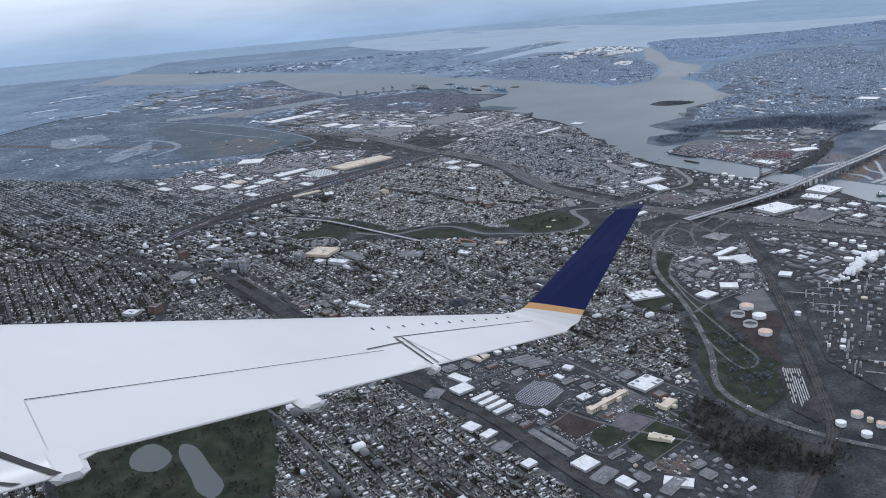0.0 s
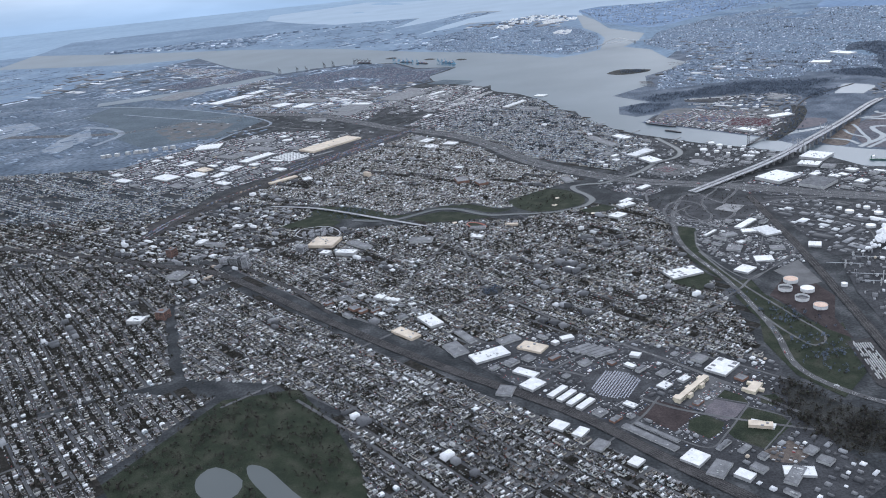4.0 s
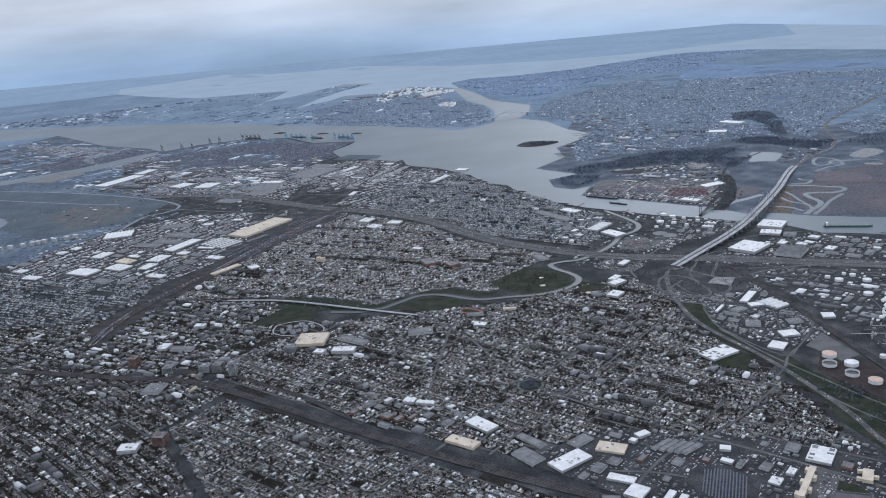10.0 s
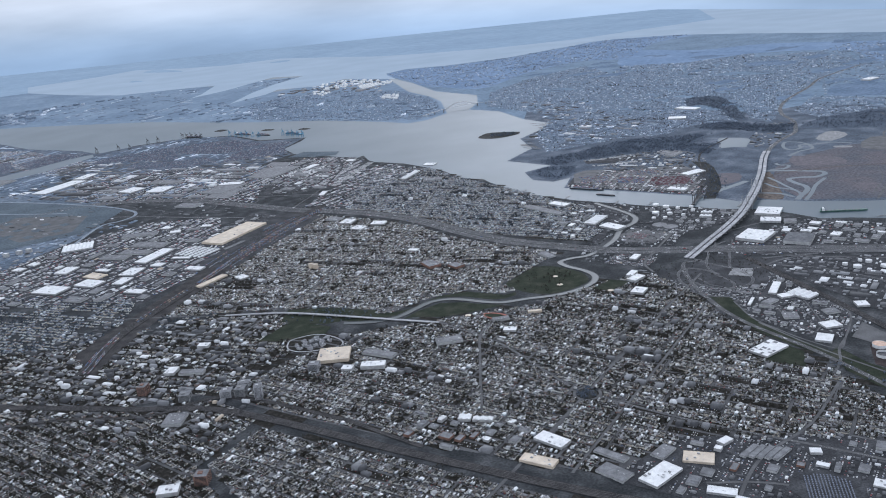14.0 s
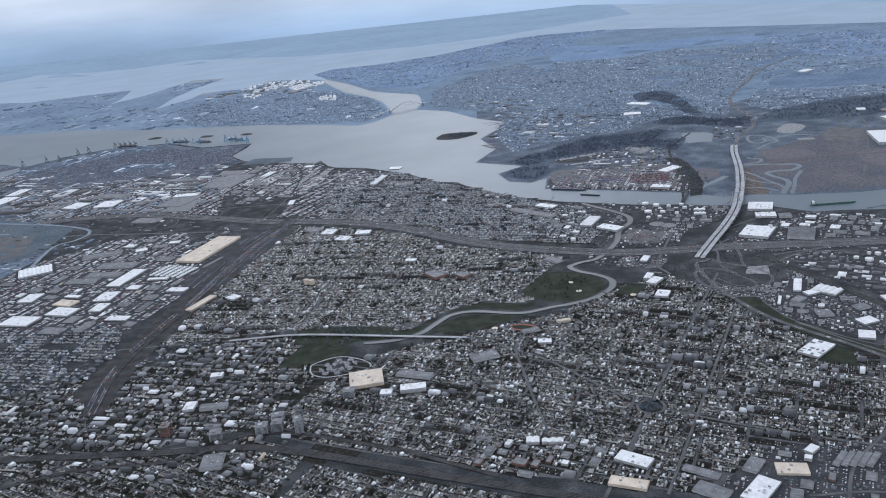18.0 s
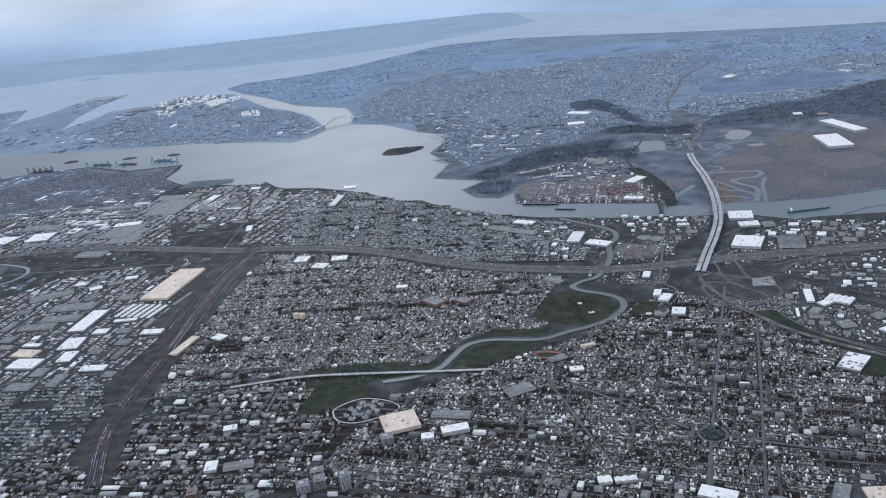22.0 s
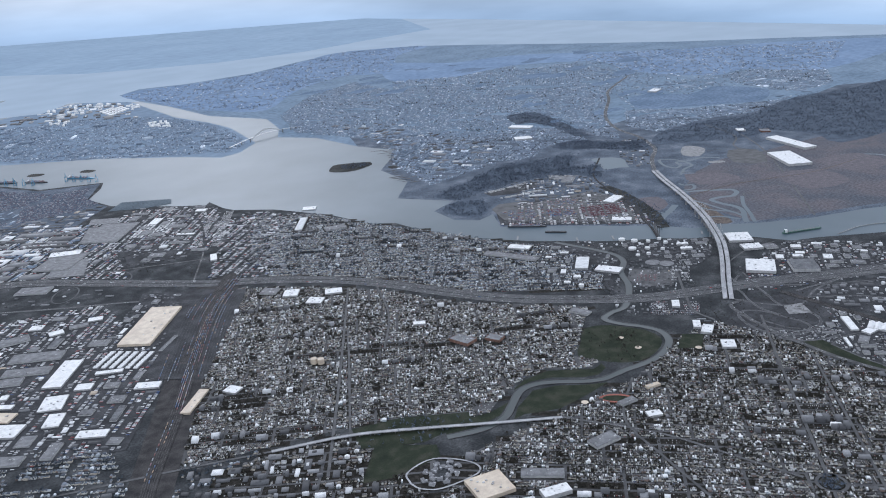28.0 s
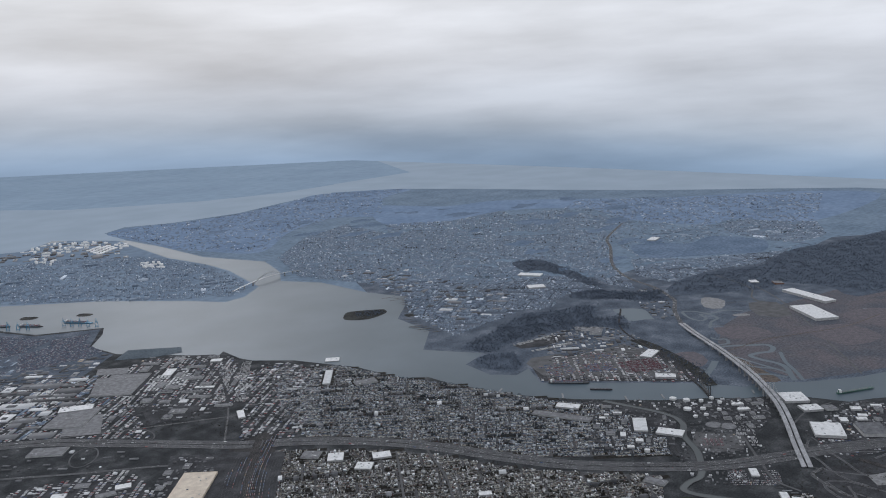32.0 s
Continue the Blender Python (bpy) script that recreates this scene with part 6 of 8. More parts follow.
# island terminal and main port
container_field([(375, 1245), (413, 1223), (384, 1186), (355, 1200)], 128, 36, M_BOX, "stacked mixed-colour shipping containers on a terminal", 0.4, 2)
container_field([(445, 1220), (482, 1192), (464, 1168), (431, 1199)], 128, 37, M_BOX, "stacked mixed-colour shipping containers on a terminal", 0.35, 2)
container_field([(444, 1162), (483, 1132), (461, 1094), (414, 1131)], 128, 31, M_REDBOX, "stacked red shipping containers on a terminal", 0.85, 3)
container_field([(413, 1203), (438, 1174), (418, 1147), (393, 1174)], 128, 32, M_BOX, "stacked mixed-colour shipping containers on a terminal", 0.6, 3)
for pts, s, mm, fill in (([(-34, 1870), (11, 1956), (60, 1960), (66, 1850)], 33, M_PORTBOX, 0.6), ([(66, 1850), (95, 1860), (106, 1935), (140, 1975), (85, 1998), (60, 1965)], 34, M_PORTBOX, 0.55), ([(11, 1960), (85, 2002), (40, 2120), (-10, 2060), (-40, 1990)], 35, M_PORTBOX, 0.45), ([(-40, 1995), (-12, 2062), (30, 2130), (-60, 2150), (-90, 2060)], 41, M_PORTBOX, 0.45),
                         ([(-100, 1985), (-94, 2060), (-70, 2150), (-150, 2155), (-190, 2060)], 42, M_PORTBOX, 0.3), ([(-195, 2065), (-155, 2155), (-240, 2150), (-260, 2100)], 43, M_PORTBOX, 0.3), ([(-254, 2262), (-304, 2226), (-380, 2170), (-400, 2260), (-330, 2330)], 44, M_PORTBOX, 0.4), ([(-410, 2175), (-480, 2160), (-520, 2260), (-420, 2330)], 45, M_PORTBOX, 0.35), ([(-110, 1880), (-40, 1880), (-50, 1960), (-110, 1970), (-180, 2030), (-200, 1980)], 46, M_PORTBOX, 0.22)):
    container_field(pts, 122, s, mm, "stacked mixed-colour shipping containers in a port", fill, 3)


def quay_crane(x, y, turn, mat, label, up=False, s=1.0):
    """A ship-to-shore gantry crane: four legs, sills, boom, mast, machine house, stays."""
    top = tagged(new("quay_crane"), label, "crane", "quay cranes")
    top.matrix_basis = pose(x, y, 0.1, 0, 0, turn)
    for i in (-2.4, 2.4):
        for j in (-2.8, 2.8):
            part("leg", rod(BM(), (i * s, j * s, 0), (i * s * 0.8, j * s, 9 * s), 0.3 * s, 4), mat, top)
    for j in (-2.8, 2.8):
        part("sill_beam", rod(BM(), (-2.4 * s, j * s, 1.2 * s), (2.4 * s, j * s, 1.2 * s), 0.22 * s, 4), mat, top)
        part("portal_beam", rod(BM(), (-2.0 * s, j * s, 8.6 * s), (2.0 * s, j * s, 8.6 * s), 0.28 * s, 4), mat, top)
    boom_end = (0, -7.5 * s, 17 * s) if up else (0, -13 * s, 9.4 * s)
    part("boom", rod(BM(), (0, -2.8 * s, 9.2 * s), boom_end, 0.38 * s, 4), mat, top)
    part("back_girder", rod(BM(), (0, -2.8 * s, 9.2 * s), (0, 6.5 * s, 9.2 * s), 0.38 * s, 4), mat, top)
    part("mast", rod(BM(), (0, -2.2 * s, 9 * s), (0, -1.6 * s, 15 * s), 0.3 * s, 4), mat, top)
    bm = rod(BM(), (0, -1.6 * s, 15 * s), ((boom_end[0]), boom_end[1] * 0.8, boom_end[2] - 0.4), 0.1 * s, 3)
    rod(bm, (0, -1.6 * s, 15 * s), (0, 6 * s, 9.4 * s), 0.1 * s, 3)
    part("stays", bm, M_STEEL, top)
    part("machine_house", box(BM(), 0, 3.6 * s, 9.6 * s, 1.6 * s, 3 * s, 1.3 * s), mat, top)
    return top


for k in range(5):
    quay_crane(142 + k * 7, 2072 - k * 15, -25, M_BLUE, "tall blue ship-to-shore container crane", k % 2 == 0)
for k in range(6):
    quay_crane(45 + k * 10, 2180 - k * 15, -30, M_BLUE, "tall blue ship-to-shore container crane", k % 3 == 0)
for k in range(5):
    quay_crane(-50 + k * 9, 2258 - k * 10, -35, M_DARK, "tall dark ship-to-shore container crane", True)
for x, y in ((-105, 2262), (-128, 2258), (-172, 2215), (-195, 2232), (-240, 2248)):
    quay_crane(x, y, -20, M_DARK, "tall dark ship-to-shore container crane", True)
for x, y in ((352, 1180), (361, 1164), (372, 1146), (384, 1124)):
    quay_crane(x, y, -142 + 90, M_DARK, "dark ship-to-shore container crane on an island quay", False, 0.75)


def ship(xa, ya, xb, yb, beam, hull_mat, label, boxes=0, house=1, seed=1):
    """A ship along a line: shaped hull, deck house, hatches or boxes, mast."""
    L = math.hypot(xb - xa, yb - ya)
    top = tagged(new("ship"), label, "ship")
    top.matrix_basis = pose((xa + xb) / 2, (ya + yb) / 2, 0.03, 0, 0, math.degrees(math.atan2(yb - ya, xb - xa)))
    bm = BM()
    rows = []
    for z, f in ((0, 0.85), (1.6, 1.0)):
        pts = [(-L / 2, -beam / 2 * 0.7 * f), (-L / 2 + 2, -beam / 2 * f), (L / 2 - beam, -beam / 2 * f), (L / 2 - beam * 0.4, -beam / 3.2 * f), (L / 2, 0), (L / 2 - beam * 0.4, beam / 3.2 * f), (L / 2 - beam, beam / 2 * f), (-L / 2 + 2, beam / 2 * f), (-L / 2, beam / 2 * 0.7 * f)]
        rows.append([bm.verts.new((px, py, z)) for px, py in pts])
    for i in range(9):
        bm.faces.new((rows[0][i], rows[0][(i + 1) % 9], rows[1][(i + 1) % 9], rows[1][i]))
    bm.faces.new(rows[1])
    part("hull", bm, hull_mat, top)
    if house:
        bm = box(BM(), -L / 2 + 3.6, 0, 1.6, 2.4, beam * 0.85, 2.6)
        box(bm, -L / 2 + 3.8, 0, 4.2, 1.6, beam * 0.95, 0.6)
        part("deck_house", bm, M_TANK, top, "white deck house")
        part("funnel", box(BM(), -L / 2 + 1.6, 0, 1.6, 0.9, 0.9, 3.0), hull_mat, top)
        part("mast", rod(BM(), (L / 2 - 3, 0, 1.6), (L / 2 - 3, 0, 5.0), 0.1), M_STEEL, top)
    if boxes:
        g = random.Random(seed)
        for k in range(boxes):
            x = -L / 2 + 6.5 + k * 2.7
            if x < L / 2 - beam:
                bm = BM()
                for r in range(int(beam / 0.52) - 1):
                    for q in range(g.randint(1, 4)):
                        box(bm, x, -beam / 2 + 0.5 + r * 0.52, 1.62 + q * 0.52, 2.44, 0.5, 0.5)
                part("container_bay", bm, M_BOX, top, "bay of stacked containers")
    else:
        for k in range(max(3, int(L / 6))):
            part("hatch", box(BM(), -L / 2 + 7 + k * (L - 12) / max(3, int(L / 6)), 0, 1.6, 2.6, beam * 0.6, 0.35), M_GREY, top, "grey deck hatch")
    return top


ship(330, 1199, 356, 1155, 5.5, M_DARK, "dark container ship moored at an island terminal", 14)
ship(336, 1143, 349, 1119, 4.0, M_DARK, "flat dark barge in the strait", 0, 0)
ship(472, 892, 514, 862, 5.0, M_GREENHULL, "green tanker moored at a jetty")
for k, (xa, ya, xb, yb) in enumerate(((155, 2095, 180, 2042), (62, 2196, 88, 2156), (98, 2142, 120, 2102), (-42, 2272, -8, 2240))):
    ship(xa, ya, xb, yb, 7.0, M_DARK if k else M_BLUE, "container ship moored below port cranes", 14, 1, k + 3)
jetty = tagged(part("jetty", strip(BM(), smooth([(500, 838, 0.9), (540, 826, 0.9), (575, 800, 0.9)], 4), 1.2, 0, 0.3), M_CONCRETE), "long pale jetty with pipes over the strait", "jetty")
for k in range(9):
    part("pile", rod(BM(), (502 + k * 8.6, 837 - k * 4.0, 0), (502 + k * 8.6, 837 - k * 4.0, 0.7), 0.2), M_CONCRETE, jetty)
for x, y, t, L in ((330, 1090, 40, 20), (360, 1058, 40, 14), (300, 1160, 35, 16), (430, 975, 30, 12), (275, 1235, 20, 14)):
    tagged(part("pier", box(BM(), x, y, 0.04, L, 2.2, 0.5, t), M_CONCRETE), "worn concrete pier at the water's edge", "pier")
for k in range(16):
    a = -0.2 + k * 0.055
    x, y = 470 + 150 * (k / 15), 1470 + 240 * (k / 15) + 6 * math.sin(k * 2.3)
    tagged(part("pier", box(BM(), x - 8, y + 6, 0.04, 16 + 5 * math.sin(k * 1.7), 2.6, 0.4, 140 + 12 * math.sin(k)), M_CONCRETE), "worn pier along the island shore", "pier", "island piers")

# rail yard beside the refinery
car_wall = BM()
box(car_wall, 0, 0, 0.25, 3.3, 0.62, 0.75)
box(car_wall, 0, 0, 1.0, 3.2, 0.4, 0.08)
car = tagged(part("rail_car", car_wall, M_CLAD, m=pose(214, 506, 0.1, 0, 0, 75)), "pale covered hopper rail car on a yard track", "rail car", "rail cars in the yard")
for e in (-1.2, 1.2):
    part("bogie", box(BM(), e, 0, 0.02, 0.6, 0.5, 0.22), M_DARK, car, "dark wheel truck")
yard_dice = random.Random(5)
area("yard", [(211, 510), (197, 455), (205, 436), (212, 440), (228, 510)], M_BALLAST, "brown ballast of a rail car yard", category="yard")
for rI in range(8):
    for k in range(14):
        if yard_dice.random() < 0.86 and not (rI > 4 and k > 11) and not (rI < 3 and k > 12):
            u, v = k * 3.65, rI * 1.45
            copy_thing(car, pose(212.5 + v * 0.968 - u * 0.252 + 0.3, 504 - v * 0.252 - u * 0.968, 0.1, 0, 0, 75.5))
mark_poly([(211, 510), (197, 455), (205, 436), (212, 440), (228, 510)])


# strings of rail cars in the big yard
main_yard = smooth([(25, 1372), (-60, 1300), (-150, 1200), (-206, 1135), (-290, 1040), (-330, 960)], 40)
gy = np.random.default_rng(77)
tx, ty, ta = [], [], []
BIG_YARD = [(-38, 1385), (0, 1321), (-156, 1170), (-186, 1216)]
big_yard = area("yard", BIG_YARD, M_LOT, "dark ballast of a wide freight yard", category="yard")
yard_line = [p for p in main_yard if inside(p.x, p.y, BIG_YARD)]
rails = BM()
for o in range(-27, 28, 3):
    if abs(o) > 7:
        for e in (-0.14, 0.14):
            strip(rails, yard_line, 0.05, layer[0] + 0.06, 0.05, o + e)
part("yard_rails", rails, M_DARK, big_yard, "dark worn steel yard rails")
for o in (-4.6, -2.8, -0.9, 0.9, 2.8, 4.6, -27, -24, -18, -15, -9, 9, 12, 18, 24, 27):
    ln = offset(main_yard if abs(o) < 6 else yard_line, o)
    run = False
    dist = 0.0
    for a, b in zip(ln, ln[1:]):
        dist += (b - a).length
        if dist > 3.6:
            dist = 0.0
            if gy.random() < 0.08:
                run = not run
            if run:
                tx.append(a.x)
                ty.append(a.y)
                ta.append(math.atan2(b.y - a.y, b.x - a.x))
boxes_mesh("freight_trains", np.array(tx), np.array(ty), 0.28, 3.3, 0.6, 0.75, np.array(ta), M_BOX, "strings of freight cars standing on yard tracks", "rail cars")


# refinery
def column(x, y, r, h, mat):
    bm = drum(BM(), 0, 0, 0, r, h, 10)
    top = tagged(part("process_column", bm, mat, m=pose(x, y, 0)), "slender grey steel process column in a refinery", "process column", "refinery columns")
    for k in (0.4, 0.75):
        part("platform", drum(BM(), 0, 0, h * k, r * 1.7, 0.12, 8), M_STEEL, top)
    part("ladder", rod(BM(), (r * 1.1, 0, 0), (r * 1.1, 0, h), 0.06, 3), M_STEEL, top)


PLANT = [(285, 640), (351, 660), (420, 690), (400, 600), (320, 520), (262, 455), (246, 513), (262, 580)]
g = random.Random(9)
made = 0
while made < 90:
    x, y = g.uniform(246, 420), g.uniform(455, 690)
    if inside(x, y, PLANT) and free(np.array([x]), np.array([y]))[0]:
        column(x, y, g.uniform(0.3, 0.7), g.uniform(4, 9) if g.random() < 0.4 else g.uniform(2, 4), g.choice((M_STEEL, M_CLAD, M_DARK)))
        mark_rect(x, y, 2, 2, 0, 0.2)
        made += 1
for k in range(26):
    x, y = g.uniform(255, 400), g.uniform(470, 680)
    if inside(x, y, PLANT):
        L, t = g.uniform(10, 34), g.choice((62, 152))
        rack = tagged(new("pipe_rack"), "grey steel pipe rack between refinery units", "pipe rack", "refinery pipe racks")
        rack.matrix_basis = pose(x, y, 0, 0, 0, t)
        bm = BM()
        for q in range(4):
            rod(bm, (-L / 2, -0.6 + q * 0.4, 1.3), (L / 2, -0.6 + q * 0.4, 1.3), 0.1, 4)
        part("pipes", bm, M_STEEL, rack)
        for q in range(int(L / 4) + 1):
            bm = rod(BM(), (-L / 2 + q * 4, -0.8, 0), (-L / 2 + q * 4, -0.8, 1.25), 0.08, 3)
            rod(bm, (-L / 2 + q * 4, 0.8, 0), (-L / 2 + q * 4, 0.8, 1.25), 0.08, 3)
            rod(bm, (-L / 2 + q * 4, -0.8, 1.15), (-L / 2 + q * 4, 0.8, 1.15), 0.08, 3)
            part("bent", bm, M_STEEL, rack)
for k in range(60):
    x, y = g.uniform(246, 420), g.uniform(455, 690)
    if inside(x, y, PLANT) and free(np.array([x]), np.array([y]))[0]:
        tank(x, y, g.uniform(1.0, 2.6), g.choice((8, 10, 12)), g.choice(("white", "white", "tan", "grey")))
# steam
bm = BM()
for k in range(46):
    f = k / 45
    p = Vector((316 + 46 * f + g.gauss(0, 1.5 + 3.0 * f), 648 + 30 * f + g.gauss(0, 1.5 + 3.0 * f), 3 + 9 * f + g.gauss(0, 1.0 + 1.2 * f)))
    s = bmesh.ops.create_icosphere(bm, subdivisions=2, radius=g.uniform(1.0, 1.8) + 1.8 * f, matrix=Matrix.Translation(p))
    for v in s["verts"]:
        v.co += (v.co - p) * 0.45 * noise.noise(v.co * 0.9)
tagged(part("steam_plume", bm, M_STEAM), "white billowing steam plume over a refinery", "steam", kind="stuff")
stack = tagged(part("stack", drum(BM(), 314, 646, 0, 0.6, 3.6, 12), M_CONCRETE), "short grey stack below a steam plume", "chimney")

area("yard", PLANT, M_LOT, "dark asphalt refinery ground", category="yard", take=False)
shed_field(PLANT, 62, 160, 58, (1.5, 6, 1.2, 4), "small grey refinery buildings and frames", M_SHED, (0.8, 3.0))
# field of tilted panels over a car park
arr = tagged(new("solar_canopy_field"), "dark car park covered by rows of solar canopies", "solar field")
cell = bpy.data.meshes.new("panel")
bm = BM()
vs = [bm.verts.new(p) for p in ((-0.75, -0.42, 0.42), (0.75, -0.42, 0.42), (0.75, 0.42, 0.68), (-0.75, 0.42, 0.68))]
bm.faces.new(vs)
r2 = bmesh.ops.extrude_face_region(bm, geom=bm.faces[:])
for v in r2["geom"]:
    if isinstance(v, bmesh.types.BMVert):
        v.co.z -= 0.06
rod(bm, (0, 0, 0), (0, 0, 0.5), 0.06, 4)
bm.to_mesh(cell)
bm.free()
cell.materials.append(M_SOLAR)
for i in range(18):
    for j in range(14):
        u, v = -16 + i * 1.95, -11 + j * 1.85
        px, py = 53 + u * 0.62 - v * 0.78, 501 + u * 0.78 + v * 0.62
        if inside(px, py, [(36, 512), (51, 520), (63, 515), (71, 497), (56, 483), (41, 486), (36, 498)]):
            share("panel", cell, arr, pose(px, py, 0.09, 0, 0, 52))
area("pavement", [(34, 516), (52, 524), (65, 518), (75, 497), (58, 480), (40, 483), (33, 498)], M_LOT, "dark car park below panels", category="car park")
# running track and ball diamonds
area("running_track", [(22.5 + 13.5 * math.cos(a) * 0.56 - 7.0 * math.sin(a) * 0.83, 851 - 13.5 * math.cos(a) * 0.83 - 7.0 * math.sin(a) * 0.56) for a in [k * math.pi / 16 for k in range(32)]], M_TRACKRED, "red oval running track at a school", category="running track")
area("ballfield", [(22.5 + 11 * math.cos(a) * 0.56 - 4.6 * math.sin(a) * 0.83, 851 - 11 * math.cos(a) * 0.83 - 4.6 * math.sin(a) * 0.56) for a in [k * math.pi / 16 for k in range(32)]], M_GRASS, "green field inside a running track", category="field")
for x, y, q in ((112, 882, 3.0), (121, 905, 2.6), (141, 838, 3.0), (3, 868, 3.0)):
    area("ball_diamond", [(x + q * math.cos(k * math.pi / 10), y + q * math.sin(k * math.pi / 10)) for k in range(20)], M_TAN, "sandy tan baseball diamond", category="ball diamond")
# looped estate of pale blocks
road("street", [(-160, 906), (-152, 917), (-128, 914), (-115, 890), (-121, 876), (-150, 884), (-160, 896), (-160, 906)], 1.4, "pale looping estate drive", M_DECK, 0, 6)
for k in range(16):
    a = k * 2 * math.pi / 16
    rr = 0.78 if k % 2 else 0.45
    x, y = -138 + 20 * rr * math.cos(a), 897 + 14 * rr * math.sin(a)
    blk = tagged(part("apartment_block", box(BM(), 0, 0, 0, 4.2, 2.4, 1.7), M_DECK, m=pose(x, y, 0, 0, 0, math.degrees(a) + 90)), "pale low apartment block in a looped estate", "apartment block", "estate blocks")
    part("roof", box(BM(), 0, 0, 1.705, 4.0, 2.2, 0.06), M_GREY, blk)
    part("wing", box(BM(), 1.4, 1.9, 0, 1.6, 1.4, 1.5), M_DECK, blk)
mark_rect(-138, 897, 44, 34, 0)

# works districts
scatter_sheds([(-25, 1345), (-150, 1225), (-205, 1265), (-160, 1340), (-78, 1415)], 128, 14, 41)
scatter_sheds([(-160, 1215), (-260, 1125), (-430, 1230), (-450, 1330), (-330, 1450), (-210, 1480), (-120, 1430)], 132, 34, 42, (8, 26, 5, 14))
scatter_sheds([(60, 1480), (130, 1560), (180, 1640), (178, 1690), (120, 1760), (40, 1740), (-20, 1600), (-40, 1520)], 128, 26, 43, (8, 30, 5, 14))
shed_field([(-60, 1480), (20, 1760), (-100, 1860), (-300, 1980), (-420, 1900), (-300, 1720), (-180, 1640)], 130, 110, 44, (14, 60, 8, 22))
shed_field([(-330, 2020), (-250, 2100), (-380, 2450), (-620, 2750), (-900, 2850), (-900, 2400)], 132, 90, 45, (20, 70, 8, 26))
scatter_sheds([(170, 1060), (230, 985), (300, 1010), (340, 1050), (300, 1110), (250, 1090)], 118, 12, 46, (5, 12, 4, 8))
scatter_sheds([(300, 930), (360, 930), (430, 960), (390, 1000), (340, 1040), (320, 990)], 128, 14, 47, (5, 14, 4, 8))
scatter_sheds([(280, 840), (420, 745), (480, 800), (450, 870), (340, 880)], 118, 20, 48, (6, 18, 4, 10))
scatter_sheds([(200, 830), (262, 845), (300, 815), (282, 740), (262, 645), (206, 640), (194, 716)], 122, 34, 49, (5, 14, 3, 8), "wwggggg")
shed_field([(300, 820), (400, 745), (470, 690), (430, 640), (350, 650), (290, 650)], 118, 70, 50, (5, 16, 4, 9))
scatter_sheds([(-40, 575), (10, 490), (60, 420), (110, 350), (140, 380), (130, 440), (150, 500), (90, 545), (20, 590)], 122, 30, 51, (4, 12, 3, 8), "wwggggb")
scatter_sheds([(-140, 695), (-80, 610), (-45, 580), (-10, 600), (-60, 680), (-110, 730)], 122, 16, 52, (4, 12, 3, 7), "wwggggb")
shed_field([(-300, 1090), (-240, 1060), (-150, 985), (-250, 850), (-340, 880), (-420, 990)], 135, 120, 53, (4, 12, 3, 7))
shed_field([(395, 1240), (470, 1270), (560, 1390), (640, 1320), (560, 1180), (480, 1130), (430, 1220)], 128, 30, 54, (8, 26, 4, 8))
shed_field([(480, 1480), (600, 1660), (680, 2000), (800, 1900), (700, 1500), (600, 1420)], 110, 110, 55, (8, 22, 6, 14))
shed_field([(560, 2540), (690, 2870), (650, 2990), (400, 2950), (300, 2880), (480, 2700)], 60, 90, 56, (14, 50, 10, 24))
for k in range(22):
    a, b = k % 6, k // 6
    tank(560 + a * 14 + b * 5, 2700 + b * 26 + a * 9, 7, 14, "white")
shed_field([(1000, 1300), (1250, 1560), (1500, 1600), (1600, 1200), (1250, 1150)], 70, 30, 57, (16, 50, 10, 24), "hazy pale flat-roofed blocks among woods", M_ROOF_FAR)
WORKS = "small grey and white sheds among works"
RAILFILL = [(133, 1584), (211, 1560), (204, 1480), (44, 1342), (-20, 1373), (60, 1470)]
shed_field(RAILFILL, 122, 150, 110, (3, 12, 1.6, 4), WORKS)
trailers(RAILFILL, 122, 111)
shed_field([(578, 3149), (711, 2779), (631, 2697), (551, 2819), (415, 2662), (407, 2735)], 60, 80, 112, (6, 22, 5, 12), "white tanks and sheds on a peninsula shore", M_WHITE, (2, 5))
shed_field([(547, 2508), (583, 2432), (526, 2345), (501, 2429)], 60, 22, 113, (6, 24, 5, 12), "white tanks and sheds on a peninsula shore", M_WHITE, (2, 5))
shed_field([(-160, 1215), (-260, 1125), (-440, 1230), (-460, 1330), (-380, 1450), (-210, 1480), (-120, 1430)], 132, 230, 91, (2, 9, 1.6, 5), WORKS)
shed_field([(-25, 1345), (-150, 1225), (-205, 1265), (-160, 1340), (-78, 1415)], 128, 140, 92, (1.5, 6, 1.4, 3), WORKS)
shed_field([(60, 1480), (130, 1560), (190, 1640), (185, 1690), (120, 1770), (40, 1750), (-20, 1600), (-60, 1500)], 128, 150, 93, (2, 8, 1.6, 4), WORKS)
shed_field([(-60, 1480), (40, 1760), (-100, 1880), (-300, 2000), (-440, 1900), (-300, 1720), (-180, 1640)], 130, 130, 94, (4, 16, 2, 6), WORKS)
shed_field([(170, 1060), (230, 985), (300, 1010), (350, 1060), (300, 1140), (250, 1090)], 118, 150, 95, (1.5, 5, 1.4, 3.5), WORKS)
shed_field([(300, 930), (360, 930), (440, 960), (390, 1000), (340, 1050), (320, 990)], 128, 130, 96, (1.5, 5, 1.4, 3.5), WORKS)
shed_field([(280, 850), (420, 745), (500, 790), (450, 880), (340, 890)], 118, 200, 97, (1.5, 6, 1.4, 4), WORKS)
shed_field([(200, 840), (262, 850), (305, 815), (285, 740), (264, 645), (205, 640), (192, 716)], 122, 300, 98, (1.5, 5, 1.4, 3.5), WORKS)
